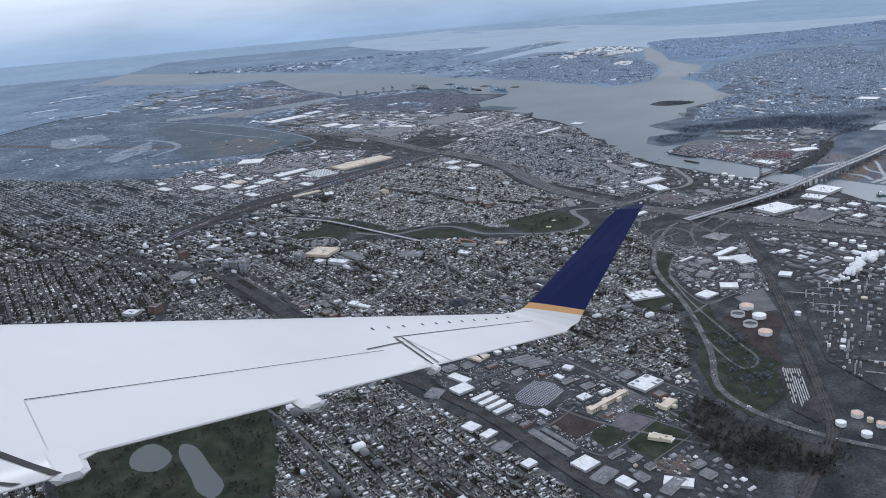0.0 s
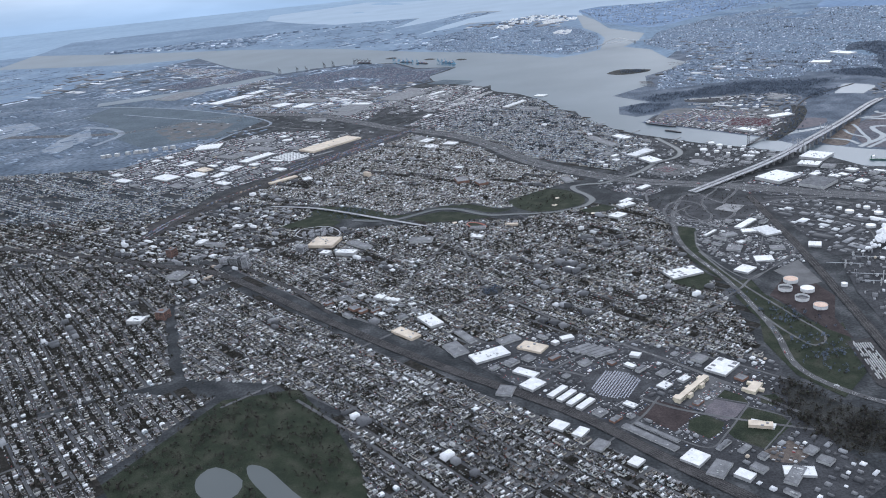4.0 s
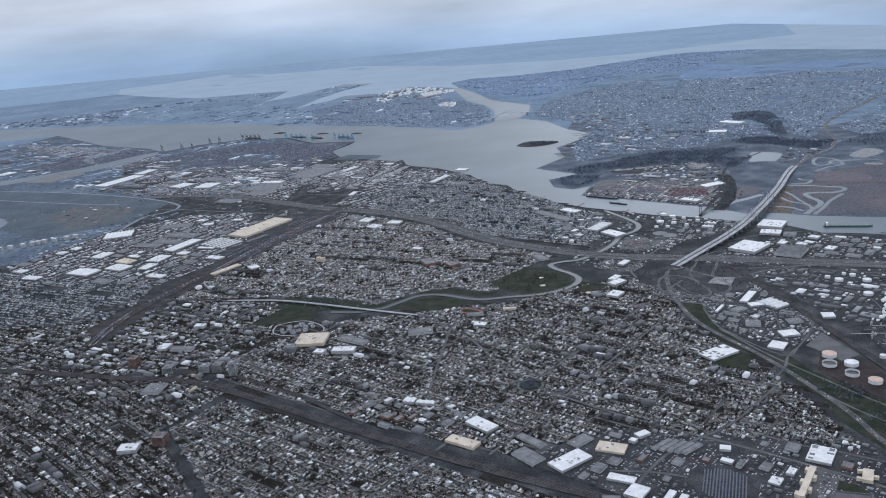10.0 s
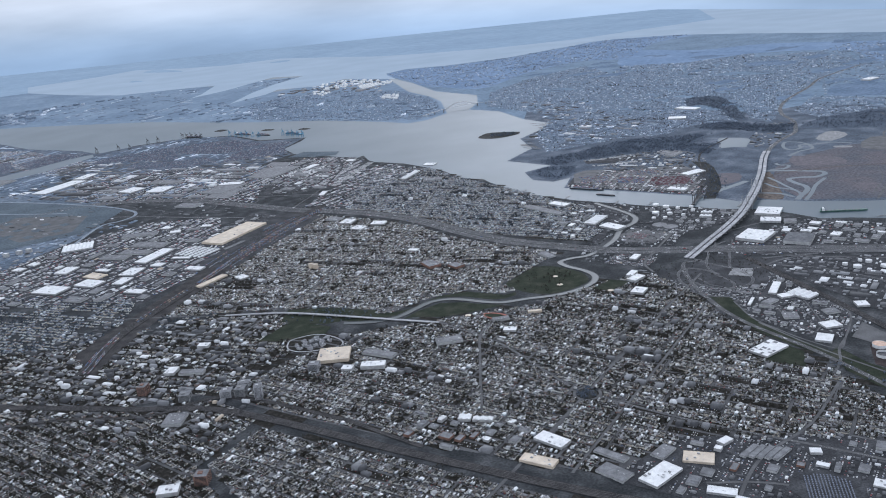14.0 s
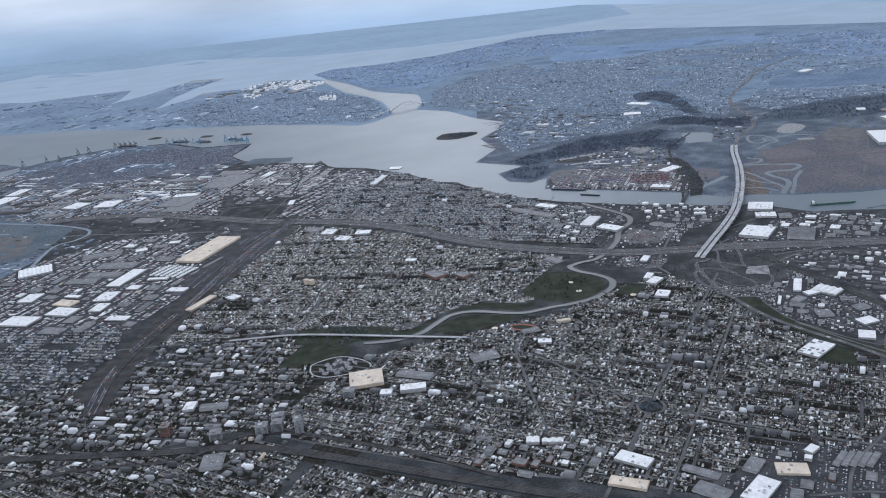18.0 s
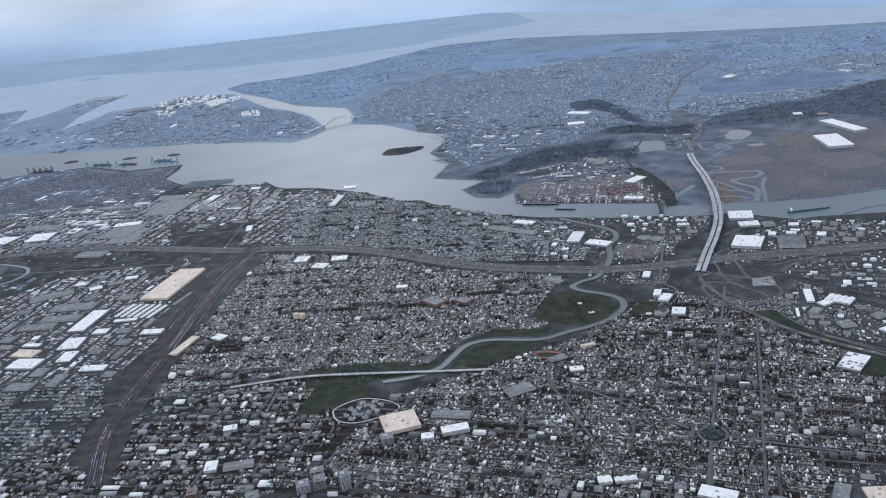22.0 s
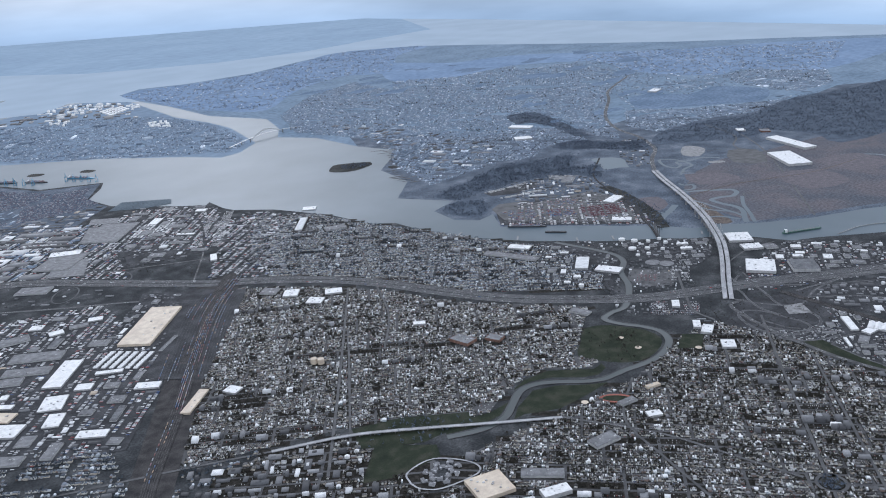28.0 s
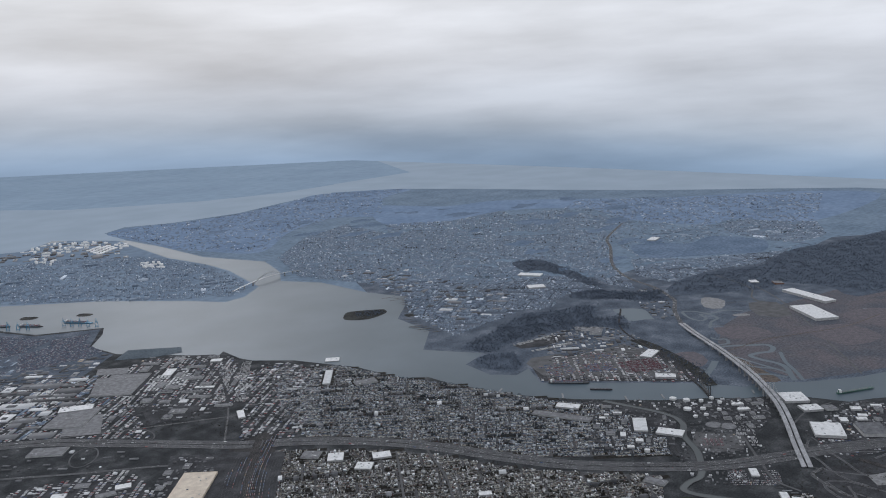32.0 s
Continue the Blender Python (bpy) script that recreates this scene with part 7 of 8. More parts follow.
shed_field([(300, 825), (410, 745), (520, 660), (450, 600), (350, 640), (285, 650)], 118, 320, 99, (1.5, 6, 1.4, 4), WORKS)
shed_field([(-45, 580), (10, 490), (60, 420), (110, 350), (150, 370), (135, 440), (160, 500), (95, 548), (20, 595)], 122, 160, 100, (1.5, 4.5, 1.4, 3), WORKS)
shed_field([(395, 1240), (470, 1290), (560, 1400), (650, 1320), (560, 1180), (500, 1120), (430, 1220)], 128, 160, 101, (3, 10, 2, 4), WORKS)
shed_field([(330, 1210), (432, 1045), (520, 1130), (470, 1215), (420, 1250)], 128, 90, 102, (2, 6, 1.2, 2.4), WORKS)
shed_field([(200, 1400), (240, 1480), (190, 1600), (120, 1500), (150, 1440)], 128, 90, 103, (3, 9, 2, 4), WORKS)
shed_field([(-330, 1090), (-240, 1060), (-150, 985), (-170, 860), (-260, 760), (-340, 860), (-420, 990)], 135, 160, 104, (2.5, 8, 2, 5), "flat-roofed town centre blocks of several storeys", M_SHED, (1.0, 3.2))
shed_field([(-330, 1465), (-200, 1495), (-100, 1440), (-60, 1490), (-180, 1650), (-300, 1720), (-430, 1640)], 130, 70, 105, (2, 9, 1.6, 5), WORKS)
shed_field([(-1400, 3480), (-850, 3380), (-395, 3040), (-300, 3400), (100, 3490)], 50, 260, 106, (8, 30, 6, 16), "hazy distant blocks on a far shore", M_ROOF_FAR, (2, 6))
shed_field([(420, 760), (520, 690), (640, 590), (560, 540), (440, 640)], 118, 140, 107, (2, 8, 2, 5), WORKS)
shed_field([(600, 1190), (700, 1180), (800, 1240), (880, 1300), (820, 1330), (700, 1250)], 118, 40, 108, (3, 9, 2, 5), WORKS)
trailers([(-160, 1215), (-260, 1125), (-430, 1230), (-450, 1330), (-330, 1450), (-210, 1480), (-120, 1430)], 130, 61)
trailers([(-60, 1480), (40, 1740), (-100, 1860), (-300, 1980), (-300, 1720), (-180, 1640)], 126, 62)
trailers([(60, 1490), (130, 1560), (180, 1650), (120, 1750), (40, 1740), (-20, 1600)], 130, 63)
trailers([(330, 1210), (356, 1170), (432, 1040), (470, 1075), (520, 1130), (470, 1215), (420, 1250)], 128, 64)
trailers([(200, 830), (262, 845), (300, 815), (282, 740), (262, 645), (206, 640)], 122, 65, "rows of parked cars", None, (0.9, 0.38, 0.3), (1.6, 0.55), 0.35)
trailers([(-40, 575), (10, 490), (60, 420), (130, 440), (150, 500), (90, 545), (20, 590)], 122, 66, "rows of parked cars", None, (0.9, 0.38, 0.3), (1.6, 0.55), 0.4)
trailers([(-330, 2020), (-250, 2100), (-380, 2450), (-620, 2750)], 130, 67)



# vehicles on the big roads
trailers([(335, 966), (345, 949), (279, 916), (269, 932)], 30, 77, "rows of parked white trailers", M_CLAD, (2.4, 0.55, 0.7), (3.4, 0.9), 0.7, 3)
trailers([(209, 923), (234, 883), (207, 869), (182, 909)], 32, 78, "rows of parked cars", None, (0.9, 0.38, 0.3), (1.5, 0.55), 0.6)
container_field([(268, 972), (279, 954), (261, 945), (251, 962)], 30, 79, M_REDBOX, "red containers and tanks in a works yard", 0.5, 1)
shed_field([(200, 874), (210, 858), (176, 840), (165, 856)], 122, 30, 80, (6, 14, 0.8, 1.3), "long low greenhouse rows", M_SHED, (0.4, 0.7))
shed_field([(180, 960), (240, 985), (300, 1010), (330, 960), (270, 900), (200, 880), (170, 920)], 118, 150, 83, (1.2, 4, 1.0, 3), WORKS)
for x, y in ((314, 961), (322, 948), (302, 954), (310, 941)):
    if free(np.array([x]), np.array([y]))[0]:
        ob = tagged(part("settling_tank", drum(drum(BM(), 0, 0, 0, 4.2, 0.5), 0, 0, 0.5, 3.8, 0.03), M_CONCRETE, m=pose(x, y, 0.05)), "round pale concrete settling tank of a water works", "tank", "settling tanks")
        part("bridge", box(BM(), 0, 0, 0.55, 8.4, 0.35, 0.12, 30), M_STEEL, ob)


trailers([(82, 467), (105, 490), (111, 494), (119, 482), (98, 464), (89, 457)], 138, 84, "rows of cars in a school car park", None, (0.9, 0.38, 0.3), (1.6, 0.55), 0.35)
trailers([(79, 422), (86, 426), (97, 422), (99, 414), (91, 407), (84, 414)], 120, 85, "rows of cars in a car park", None, (0.9, 0.38, 0.3), (1.6, 0.55), 0.5)
trailers([(103, 410), (121, 416), (127, 402), (114, 395), (103, 400)], 140, 86, "lorries and machines in a contractor yard", None, (1.7, 0.55, 0.6), (2.6, 1.1), 0.4, 4)
trailers([(200, 840), (262, 850), (305, 815), (285, 740), (264, 645), (205, 640), (192, 716)], 122, 87, "rows of parked lorries and vans", M_CLAD, (2.0, 0.5, 0.6), (3.0, 0.85), 0.3, 4)
trailers([(280, 850), (420, 745), (490, 785), (440, 868), (340, 888)], 118, 88, "rows of parked lorries and vans", None, (2.2, 0.5, 0.6), (3.2, 0.9), 0.3, 4)

shed_field([(-330, 2020), (-150, 1850), (0, 1760), (95, 1830), (95, 1900), (-30, 1865), (-110, 1970), (-250, 2150), (-330, 2110)], 130, 150, 121, (8, 36, 2.5, 8), "long pale port sheds and trailer rows")
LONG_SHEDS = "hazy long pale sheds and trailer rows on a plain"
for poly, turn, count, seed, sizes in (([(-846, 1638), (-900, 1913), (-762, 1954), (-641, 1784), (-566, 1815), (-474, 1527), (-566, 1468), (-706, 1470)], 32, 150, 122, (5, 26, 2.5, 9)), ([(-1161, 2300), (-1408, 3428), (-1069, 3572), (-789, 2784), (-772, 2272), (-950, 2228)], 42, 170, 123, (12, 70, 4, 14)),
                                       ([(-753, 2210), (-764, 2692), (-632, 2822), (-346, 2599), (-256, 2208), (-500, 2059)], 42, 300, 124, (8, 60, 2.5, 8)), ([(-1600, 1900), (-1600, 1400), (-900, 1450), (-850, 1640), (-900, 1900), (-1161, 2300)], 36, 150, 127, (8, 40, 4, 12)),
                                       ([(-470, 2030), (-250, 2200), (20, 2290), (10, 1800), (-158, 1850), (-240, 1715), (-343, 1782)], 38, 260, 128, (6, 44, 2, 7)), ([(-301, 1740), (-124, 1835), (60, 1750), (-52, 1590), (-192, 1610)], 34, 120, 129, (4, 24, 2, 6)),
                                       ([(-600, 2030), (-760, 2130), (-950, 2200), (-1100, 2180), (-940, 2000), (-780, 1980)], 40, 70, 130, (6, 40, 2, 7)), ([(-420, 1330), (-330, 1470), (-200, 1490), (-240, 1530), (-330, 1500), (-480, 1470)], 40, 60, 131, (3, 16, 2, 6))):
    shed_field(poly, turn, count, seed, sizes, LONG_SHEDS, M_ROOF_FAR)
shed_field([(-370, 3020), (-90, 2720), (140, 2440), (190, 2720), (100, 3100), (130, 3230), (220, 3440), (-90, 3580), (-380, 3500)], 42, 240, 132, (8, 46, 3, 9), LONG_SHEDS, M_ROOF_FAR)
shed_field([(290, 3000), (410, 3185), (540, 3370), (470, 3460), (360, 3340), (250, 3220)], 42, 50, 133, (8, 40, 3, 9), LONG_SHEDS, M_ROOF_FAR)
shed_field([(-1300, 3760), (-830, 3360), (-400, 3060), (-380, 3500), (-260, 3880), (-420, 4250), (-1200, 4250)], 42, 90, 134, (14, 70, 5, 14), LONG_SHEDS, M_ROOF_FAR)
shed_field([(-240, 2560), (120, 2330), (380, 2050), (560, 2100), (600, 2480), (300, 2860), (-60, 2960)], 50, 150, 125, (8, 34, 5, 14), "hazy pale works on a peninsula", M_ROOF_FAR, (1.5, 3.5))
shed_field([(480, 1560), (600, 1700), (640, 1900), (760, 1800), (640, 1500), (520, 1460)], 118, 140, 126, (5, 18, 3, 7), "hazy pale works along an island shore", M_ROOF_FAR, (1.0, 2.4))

def traffic(line, offs, count, seed, z=0.0):
    g2 = np.random.default_rng(seed)
    i = g2.integers(0, len(line) - 1, count)
    f = g2.random(count)
    a, b = np.array(line)[i], np.array(line)[i + 1]
    p = a + (b - a) * f[:, None]
    d = (b - a) / np.linalg.norm(b - a, axis=1)[:, None]
    o = g2.choice(offs, count)
    big = g2.random(count) < 0.2
    boxes_mesh("vehicles", p[:, 0] - d[:, 1] * o, p[:, 1] + d[:, 0] * o, p[:, 2] + z, np.where(big, 3.0, 0.95), np.where(big, 0.52, 0.4), np.where(big, 0.75, 0.32), np.arctan2(d[:, 1], d[:, 0]), M_VEHICLE, "cars and lorries on a highway", "vehicles")


traffic([tuple(p) for p in tp], (-9, -8, -7, -4, -3, -2, 2, 3, 4, 7, 8, 9), 420, 71, 0.16)
traffic([tuple(p) for p in bline], (-4.2, -3, -1.8, 1.8, 3, 4.2), 70, 72, 0.03)
traffic([tuple(p) for p in smooth(ISLAND_ROAD, 8)], (-2.6, -1.4, 1.4, 2.6), 90, 73, 0.2)
traffic([tuple(p) for p in smooth(BELT[4:], 8)], (-1.4, -0.5, 0.5, 1.4), 50, 74, 0.2)


# ---- districts of small houses ----
HOUSE_V = np.array([(-.5, -.5, 0), (.5, -.5, 0), (.5, .5, 0), (-.5, .5, 0), (-.5, -.5, .66), (.5, -.5, .66), (.5, .5, .66), (-.5, .5, .66), (0, -.5, 1), (0, .5, 1)], float)
HOUSE_Q = np.array([(0, 1, 5, 4), (1, 2, 6, 5), (2, 3, 7, 6), (3, 0, 4, 7), (5, 6, 9, 8), (7, 4, 8, 9)])
HOUSE_T = np.array([(4, 5, 8), (6, 7, 9)])


def houses_mesh(name, x, y, w, d, h, turn, label, far=False, roofs=None):
    """Many gabled or flat houses as one mesh; each keeps its own walls and roof."""
    n = len(x)
    if not n:
        return None
    flat = (np.arange(n) * 2654435761 % 100) < 34
    v = np.repeat(HOUSE_V[None], n, 0)
    v[:, 8:, 2] = np.where(flat, 0.68, 1.0)[:, None]
    v[:, 4:8, 2] = 0.66
    c, s = np.cos(turn), np.sin(turn)
    px, py = v[:, :, 0] * w[:, None], v[:, :, 1] * d[:, None]
    out = np.stack([x[:, None] + px * c[:, None] - py * s[:, None], y[:, None] + px * s[:, None] + py * c[:, None], v[:, :, 2] * h[:, None] - 0.0], 2)
    base = (np.arange(n) * 10)[:, None, None]
    quads, tris = (HOUSE_Q[None] + base).reshape(-1, 4), (HOUSE_T[None] + base).reshape(-1, 3)
    idx = np.concatenate([np.tile([0, 0, 0, 0, 1, 1], n), np.tile([0, 0], n)])
    # far rows without own roofs take the wall and roof colours holding painted haze
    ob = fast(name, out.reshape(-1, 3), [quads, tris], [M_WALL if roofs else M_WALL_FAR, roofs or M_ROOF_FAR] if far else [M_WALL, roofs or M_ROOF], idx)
    return tagged(ob, label, "houses", kind="stuff")


def trees_mesh(name, x, y, size, label, seed, bits=12, twig=None):
    """Bare winter trees: a thin trunk and a crown of many small twig clumps, all uneven."""
    g = np.random.default_rng(seed)
    n = len(x)
    if not n:
        return None
    u = g.normal(size=(n, bits, 3))
    u /= np.linalg.norm(u, axis=2, keepdims=True)
    u *= g.uniform(0.25, 1.0, (n, bits, 1)) ** 0.5
    u[:, :, 2] = u[:, :, 2] * 0.75 + 1.15
    lop = g.uniform(0.75, 1.25, (n, 1, 2))
    u[:, :, :2] *= lop * 0.8
    cen = u * size[:, None, None] + np.stack([x, y, np.zeros(n)], 1)[:, None, :]
    tri = g.normal(size=(n, bits, 3, 3)) * 0.4 * size[:, None, None, None]
    crown = (cen[:, :, None, :] + tri).reshape(-1, 3)
    crown[:, 2] = np.maximum(crown[:, 2], 0.25)
    r = 0.07 * size
    trunk = np.stack([np.stack([x - r, y - r, 0 * x], 1), np.stack([x + r, y - r, 0 * x], 1), np.stack([x, y + r, 0 * x], 1), np.stack([x, y, 1.1 * size], 1)], 1).reshape(-1, 3)
    k = len(crown)
    f1 = np.arange(k).reshape(-1, 3)
    f2 = (np.array([(0, 1, 3), (1, 2, 3), (2, 0, 3)])[None] + (np.arange(n) * 4)[:, None, None]).reshape(-1, 3) + k
    ob = fast(name, np.concatenate([crown, trunk]), [np.concatenate([f1, f2])], [twig or M_TWIG, M_BARK], np.concatenate([np.zeros(len(f1)), np.ones(len(f2))]))
    return tagged(ob, label, "trees", kind="stuff")


def district(name, poly, turn, seed, lot=(1.5, 3.55), row=38, street=2.3, house=(1.25, 2.65), tall=1.6, fill=0.96, trees=1.0, big=0.04, label="rows of small pale and grey gabled houses along a street grid", far=False, single=None, twig=None, roofs=None):
    """Blocks of two back-to-back rows of houses between streets, with yards, garages and trees; some blocks hold large buildings or groves."""
    g = np.random.default_rng(seed)
    t = radians(turn)
    c, s = math.cos(t), math.sin(t)
    xs, ys = zip(*poly)
    cx, cy = sum(xs) / len(xs), sum(ys) / len(ys)
    reach = max(math.hypot(x - cx, y - cy) for x, y in poly) + 10
    bw, bl = 2 * lot[1] + street, row + street
    ni, nj = int(reach / bw) + 1, int(reach / bl) + 1
    bi, bj = np.meshgrid(np.arange(-ni, ni + 1), np.arange(-nj, nj + 1), indexing="ij")
    bi, bj = bi.ravel(), bj.ravel()
    bx, by = bi * bw, bj * bl + ((bi // 4) % 3) * row * 0.33

    def place(u, v):
        u, v = u + 1.6 * np.sin(v * 0.019 + seed), v + 3.0 * np.sin(u * 0.015 + 2 * seed)
        return cx + u * c - v * s, cy + u * s + v * c

    kind = g.random(len(bi))
    kind = np.where(kind < 0.07, 1, np.where(kind < 0.085, 2, 0))
    if not far:
        area("street_grid", poly, M_STREET, "grey grid of narrow residential streets", 0.02 + 0.0015 * (seed - 11), category="streets", take=False)
        n = 6
        e = np.linspace(-row / 2, row / 2, n + 1)
        vx = np.concatenate([np.stack([-lot[1] + 0 * e, e], 1), np.stack([lot[1] + 0 * e, e], 1)])
        gx, gy = place(bx[:, None] + vx[None, :, 0], by[:, None] + vx[None, :, 1])
        mx, my = place(bx, by)
        k = inside(gx, gy, poly).sum(1) > n
        v = np.stack([gx[k], gy[k], np.full(gx[k].shape, 0.036 + 0.0016 * (seed - 11))], 2).reshape(-1, 3)
        f = np.array([(i, n + 1 + i, n + 2 + i, i + 1) for i in range(n)])
        if len(v):
            tagged(fast("house_lots", v, [(f[None] + (np.arange(k.sum()) * (2 * n + 2))[:, None, None]).reshape(-1, 4)], [M_YARD]), "dark back yards between grey streets", "yards", kind="stuff")
    per = int(row / lot[0])
    side = np.array([-1, 1])
    U = bx[:, None, None] + side[None, :, None] * (lot[1] - house[1] / 2 - 0.55) + g.normal(0, 0.16, (len(bx), 2, per))
    V = by[:, None, None] - row / 2 + (np.arange(per) + 0.5)[None, None, :] * lot[0] + g.normal(0, 0.1, (len(bx), 2, per))
    K0 = np.broadcast_to(kind[:, None, None], U.shape)
    U, V, K0 = U.ravel(), V.ravel(), K0.ravel()
    hx, hy = place(U, V)
    k = inside(hx, hy, poly) & free(hx, hy)
    U, V, K0, hx, hy = U[k], V[k], K0[k], hx[k], hy[k]
    patch = np.sin(hx * 0.11 + seed) * np.sin(hy * 0.093 + 2 * seed) + 0.6 * np.sin(hx * 0.31 - hy * 0.27) * np.sin(hy * 0.23 + hx * 0.19)
    dice2 = g.random(len(hx))
    thick = np.sin(hx * 0.125 + 3 * seed) * np.sin(hy * 0.11 + seed) + 0.55 * np.sin(hx * 0.27 + hy * 0.22) * np.sin(hy * 0.31 - hx * 0.17)
    k = (dice2 < fill - 0.4 * np.clip(patch - 0.3, 0, 1) - 0.75 * (thick > 0.78)) & (K0 == 0) | (K0 == 2) & (dice2 < 0.12)
    gx, gy = hx[k], hy[k]
    n = len(gx)
    w, d, h = house[0] * g.uniform(0.82, 1.12, n), house[1] * g.uniform(0.7, 1.2, n), tall * g.uniform(0.75, 1.2, n)
    large = g.random(n) < big * (1 + 3 * (np.sin(gx * 0.07) * np.sin(gy * 0.06) > 0.3))
    w, d, h = np.where(large, w * 2.2, w), np.where(large, d * 1.25, d), np.where(large, h * 1.3, h)
    ang = np.full(n, t + math.pi / 2) + g.normal(0, 0.025, n) + np.where(g.random(n) < 0.12, math.pi / 2, 0)
    if single is not None:
        one = inside(gx, gy, single) & (np.cumsum(inside(gx, gy, single)) <= 300) & ~large
        for i in np.nonzero(one)[0]:
            one_house(gx[i], gy[i], w[i], d[i], h[i], ang[i], i)
        keep = ~one
        houses_mesh(name, gx[keep], gy[keep], w[keep], d[keep], h[keep], ang[keep], label, far)
    else:
        houses_mesh(name, gx, gy, w, d, h, ang, label, far, roofs)
    if not far:
        q = (g.random(n) < 0.45) & ~large
        off = house[1] * 0.5 + 0.9
        sx = np.sign(np.sin(gx[q] * 91.7)) * 0.35
        mid_u = (gx[q] - cx) * c + (gy[q] - cy) * s
        cell = np.round(mid_u / bw) * bw - mid_u
        tox, toy = np.sign(cell) * c, np.sign(cell) * s
        rx, ry = gx[q] + tox * off - s * sx, gy[q] + toy * off + c * sx
        ok = free(rx, ry)
        m = ok.sum()
        houses_mesh("garages", rx[ok], ry[ok], np.full(m, 0.8), np.full(m, 1.1), g.uniform(0.5, 0.75, m), ang[q][ok], "small pale garages and sheds in back yards")
        bb = K0 == 1
        pickb = bb & (dice2 < 0.055)
        m = pickb.sum()
        if m:
            boxes_mesh("large_blocks", hx[pickb], hy[pickb], 0.0, g.uniform(3.5, 8, m), g.uniform(3, 5.5, m), g.uniform(1.2, 3.4, m), t + np.where(g.random(m) < 0.5, math.pi / 2, 0), M_SHED, "flat-roofed shops, schools and apartment blocks", "buildings")
        pickc = bb & (dice2 > 0.45)
        m = pickc.sum()
        if m:
            boxes_mesh("parked_cars", hx[pickc], hy[pickc], 0.05, 0.9, 0.38, 0.3, t + np.zeros(m), M_VEHICLE, "parked cars beside large buildings", "vehicles")
        m = int(n * 0.5)
        i = g.integers(0, max(n, 1), m)
        mid_u = (gx[i] - cx) * c + (gy[i] - cy) * s
        cell = np.round(mid_u / bw) * bw - mid_u
        px, py = gx[i] - np.sign(cell) * c * (house[1] * 0.5 + 1.0) + g.normal(0, 0.5, m) * -s, gy[i] - np.sign(cell) * s * (house[1] * 0.5 + 1.0) + g.normal(0, 0.5, m) * c
        ok = free(px, py)
        boxes_mesh("kerbside_cars", px[ok], py[ok], 0.03, 0.9, 0.37, 0.3, t + math.pi / 2 + np.zeros(ok.sum()), M_VEHICLE, "cars parked along the kerbs", "vehicles")
    m = int(n * 0.9 * trees)
    if n and m:
        i = g.integers(0, n, m)
        tx, ty = gx[i] + g.normal(0, lot[1] * 0.5, m), gy[i] + g.normal(0, lot[1] * 0.5, m)
        grove = (K0 == 2) | (thick > 0.72) & (not far)
        tx, ty = np.concatenate([tx, hx[grove] + g.normal(0, 1.2, grove.sum())]), np.concatenate([ty, hy[grove] + g.normal(0, 1.2, grove.sum())])
        pt = np.sin(tx * 0.085 + 3 * seed) * np.sin(ty * 0.07 + seed) + 0.5 * np.sin(tx * 0.23 + ty * 0.2)
        du, dv = (tx - cx) * c + (ty - cy) * s, (ty - cy) * c - (tx - cx) * s
        du = du - 1.6 * np.sin(dv * 0.019 + seed)
        kerb = np.abs(du / bw - np.floor(du / bw) - 0.5) * bw
        k = free(tx, ty) & (kerb > street * 0.5) & (g.random(len(tx)) < 0.55 + 0.45 * pt + np.concatenate([np.zeros(m), np.ones(grove.sum())]))
        tx, ty = tx[k], ty[k]
        trees_mesh("yard_trees", tx, ty, g.uniform(0.7, 1.55, len(tx)) * (lot[0] / 2.1) ** 0.5, "bare dark winter trees between houses", seed + 50, 14 if lot[0] < 2.6 else 8, twig)
    return n


def house_kit():
    """Shared meshes for single houses: walls, gabled roof with eaves, porch, chimney."""
    kit = {}
    bm = BM()
    v = [bm.verts.new(p) for p in HOUSE_V]
    for f in list(HOUSE_Q[:4]) + list(HOUSE_T):
        bm.faces.new([v[i] for i in f])
    kit["wall"] = bm
    bm = BM()
    a = [bm.verts.new(p) for p in ((-0.56, -0.53, 0.63), (-0.56, 0.53, 0.63), (0, -0.53, 1.015), (0, 0.53, 1.015), (0.56, -0.53, 0.63), (0.56, 0.53, 0.63))]
    bm.faces.new((a[0], a[2], a[3], a[1]))
    bm.faces.new((a[2], a[4], a[5], a[3]))
    r3 = bmesh.ops.extrude_face_region(bm, geom=bm.faces[:])
    for q in r3["geom"]:
        if isinstance(q, bmesh.types.BMVert):
            q.co.z += 0.035
    bmesh.ops.recalc_face_normals(bm, faces=bm.faces)
    kit["roof"] = bm
    kit["porch"] = box(box(BM(), 0, -0.58, 0, 0.7, 0.14, 0.28), 0, -0.59, 0.3, 0.8, 0.2, 0.05)
    kit["chimney"] = box(BM(), 0.22, 0.15, 0.7, 0.12, 0.07, 0.42)
    out = {}
    for key, mat in (("wall", M_WALL_ONE), ("roof", M_ROOF_ONE), ("porch", M_CLAD), ("chimney", M_BRICK)):
        out[key] = bpy.data.meshes.new(key)
        kit[key].to_mesh(out[key])
        kit[key].free()
        out[key].materials.append(mat)
    return out


KIT = house_kit()


def one_house(x, y, w, d, h, ang, i):
    ob = share("house", KIT["wall"], None, Matrix.LocRotScale((x, y, 0.0), Euler((0, 0, ang)), (w, d, h)))
    tagged(ob, "small gabled wooden house with a shingle roof beside a street", "house", "houses by the railway")
    share("roof", KIT["roof"], ob)
    if i % 2:
        share("porch", KIT["porch"], ob)
    if i % 3 == 0:
        share("chimney", KIT["chimney"], ob)


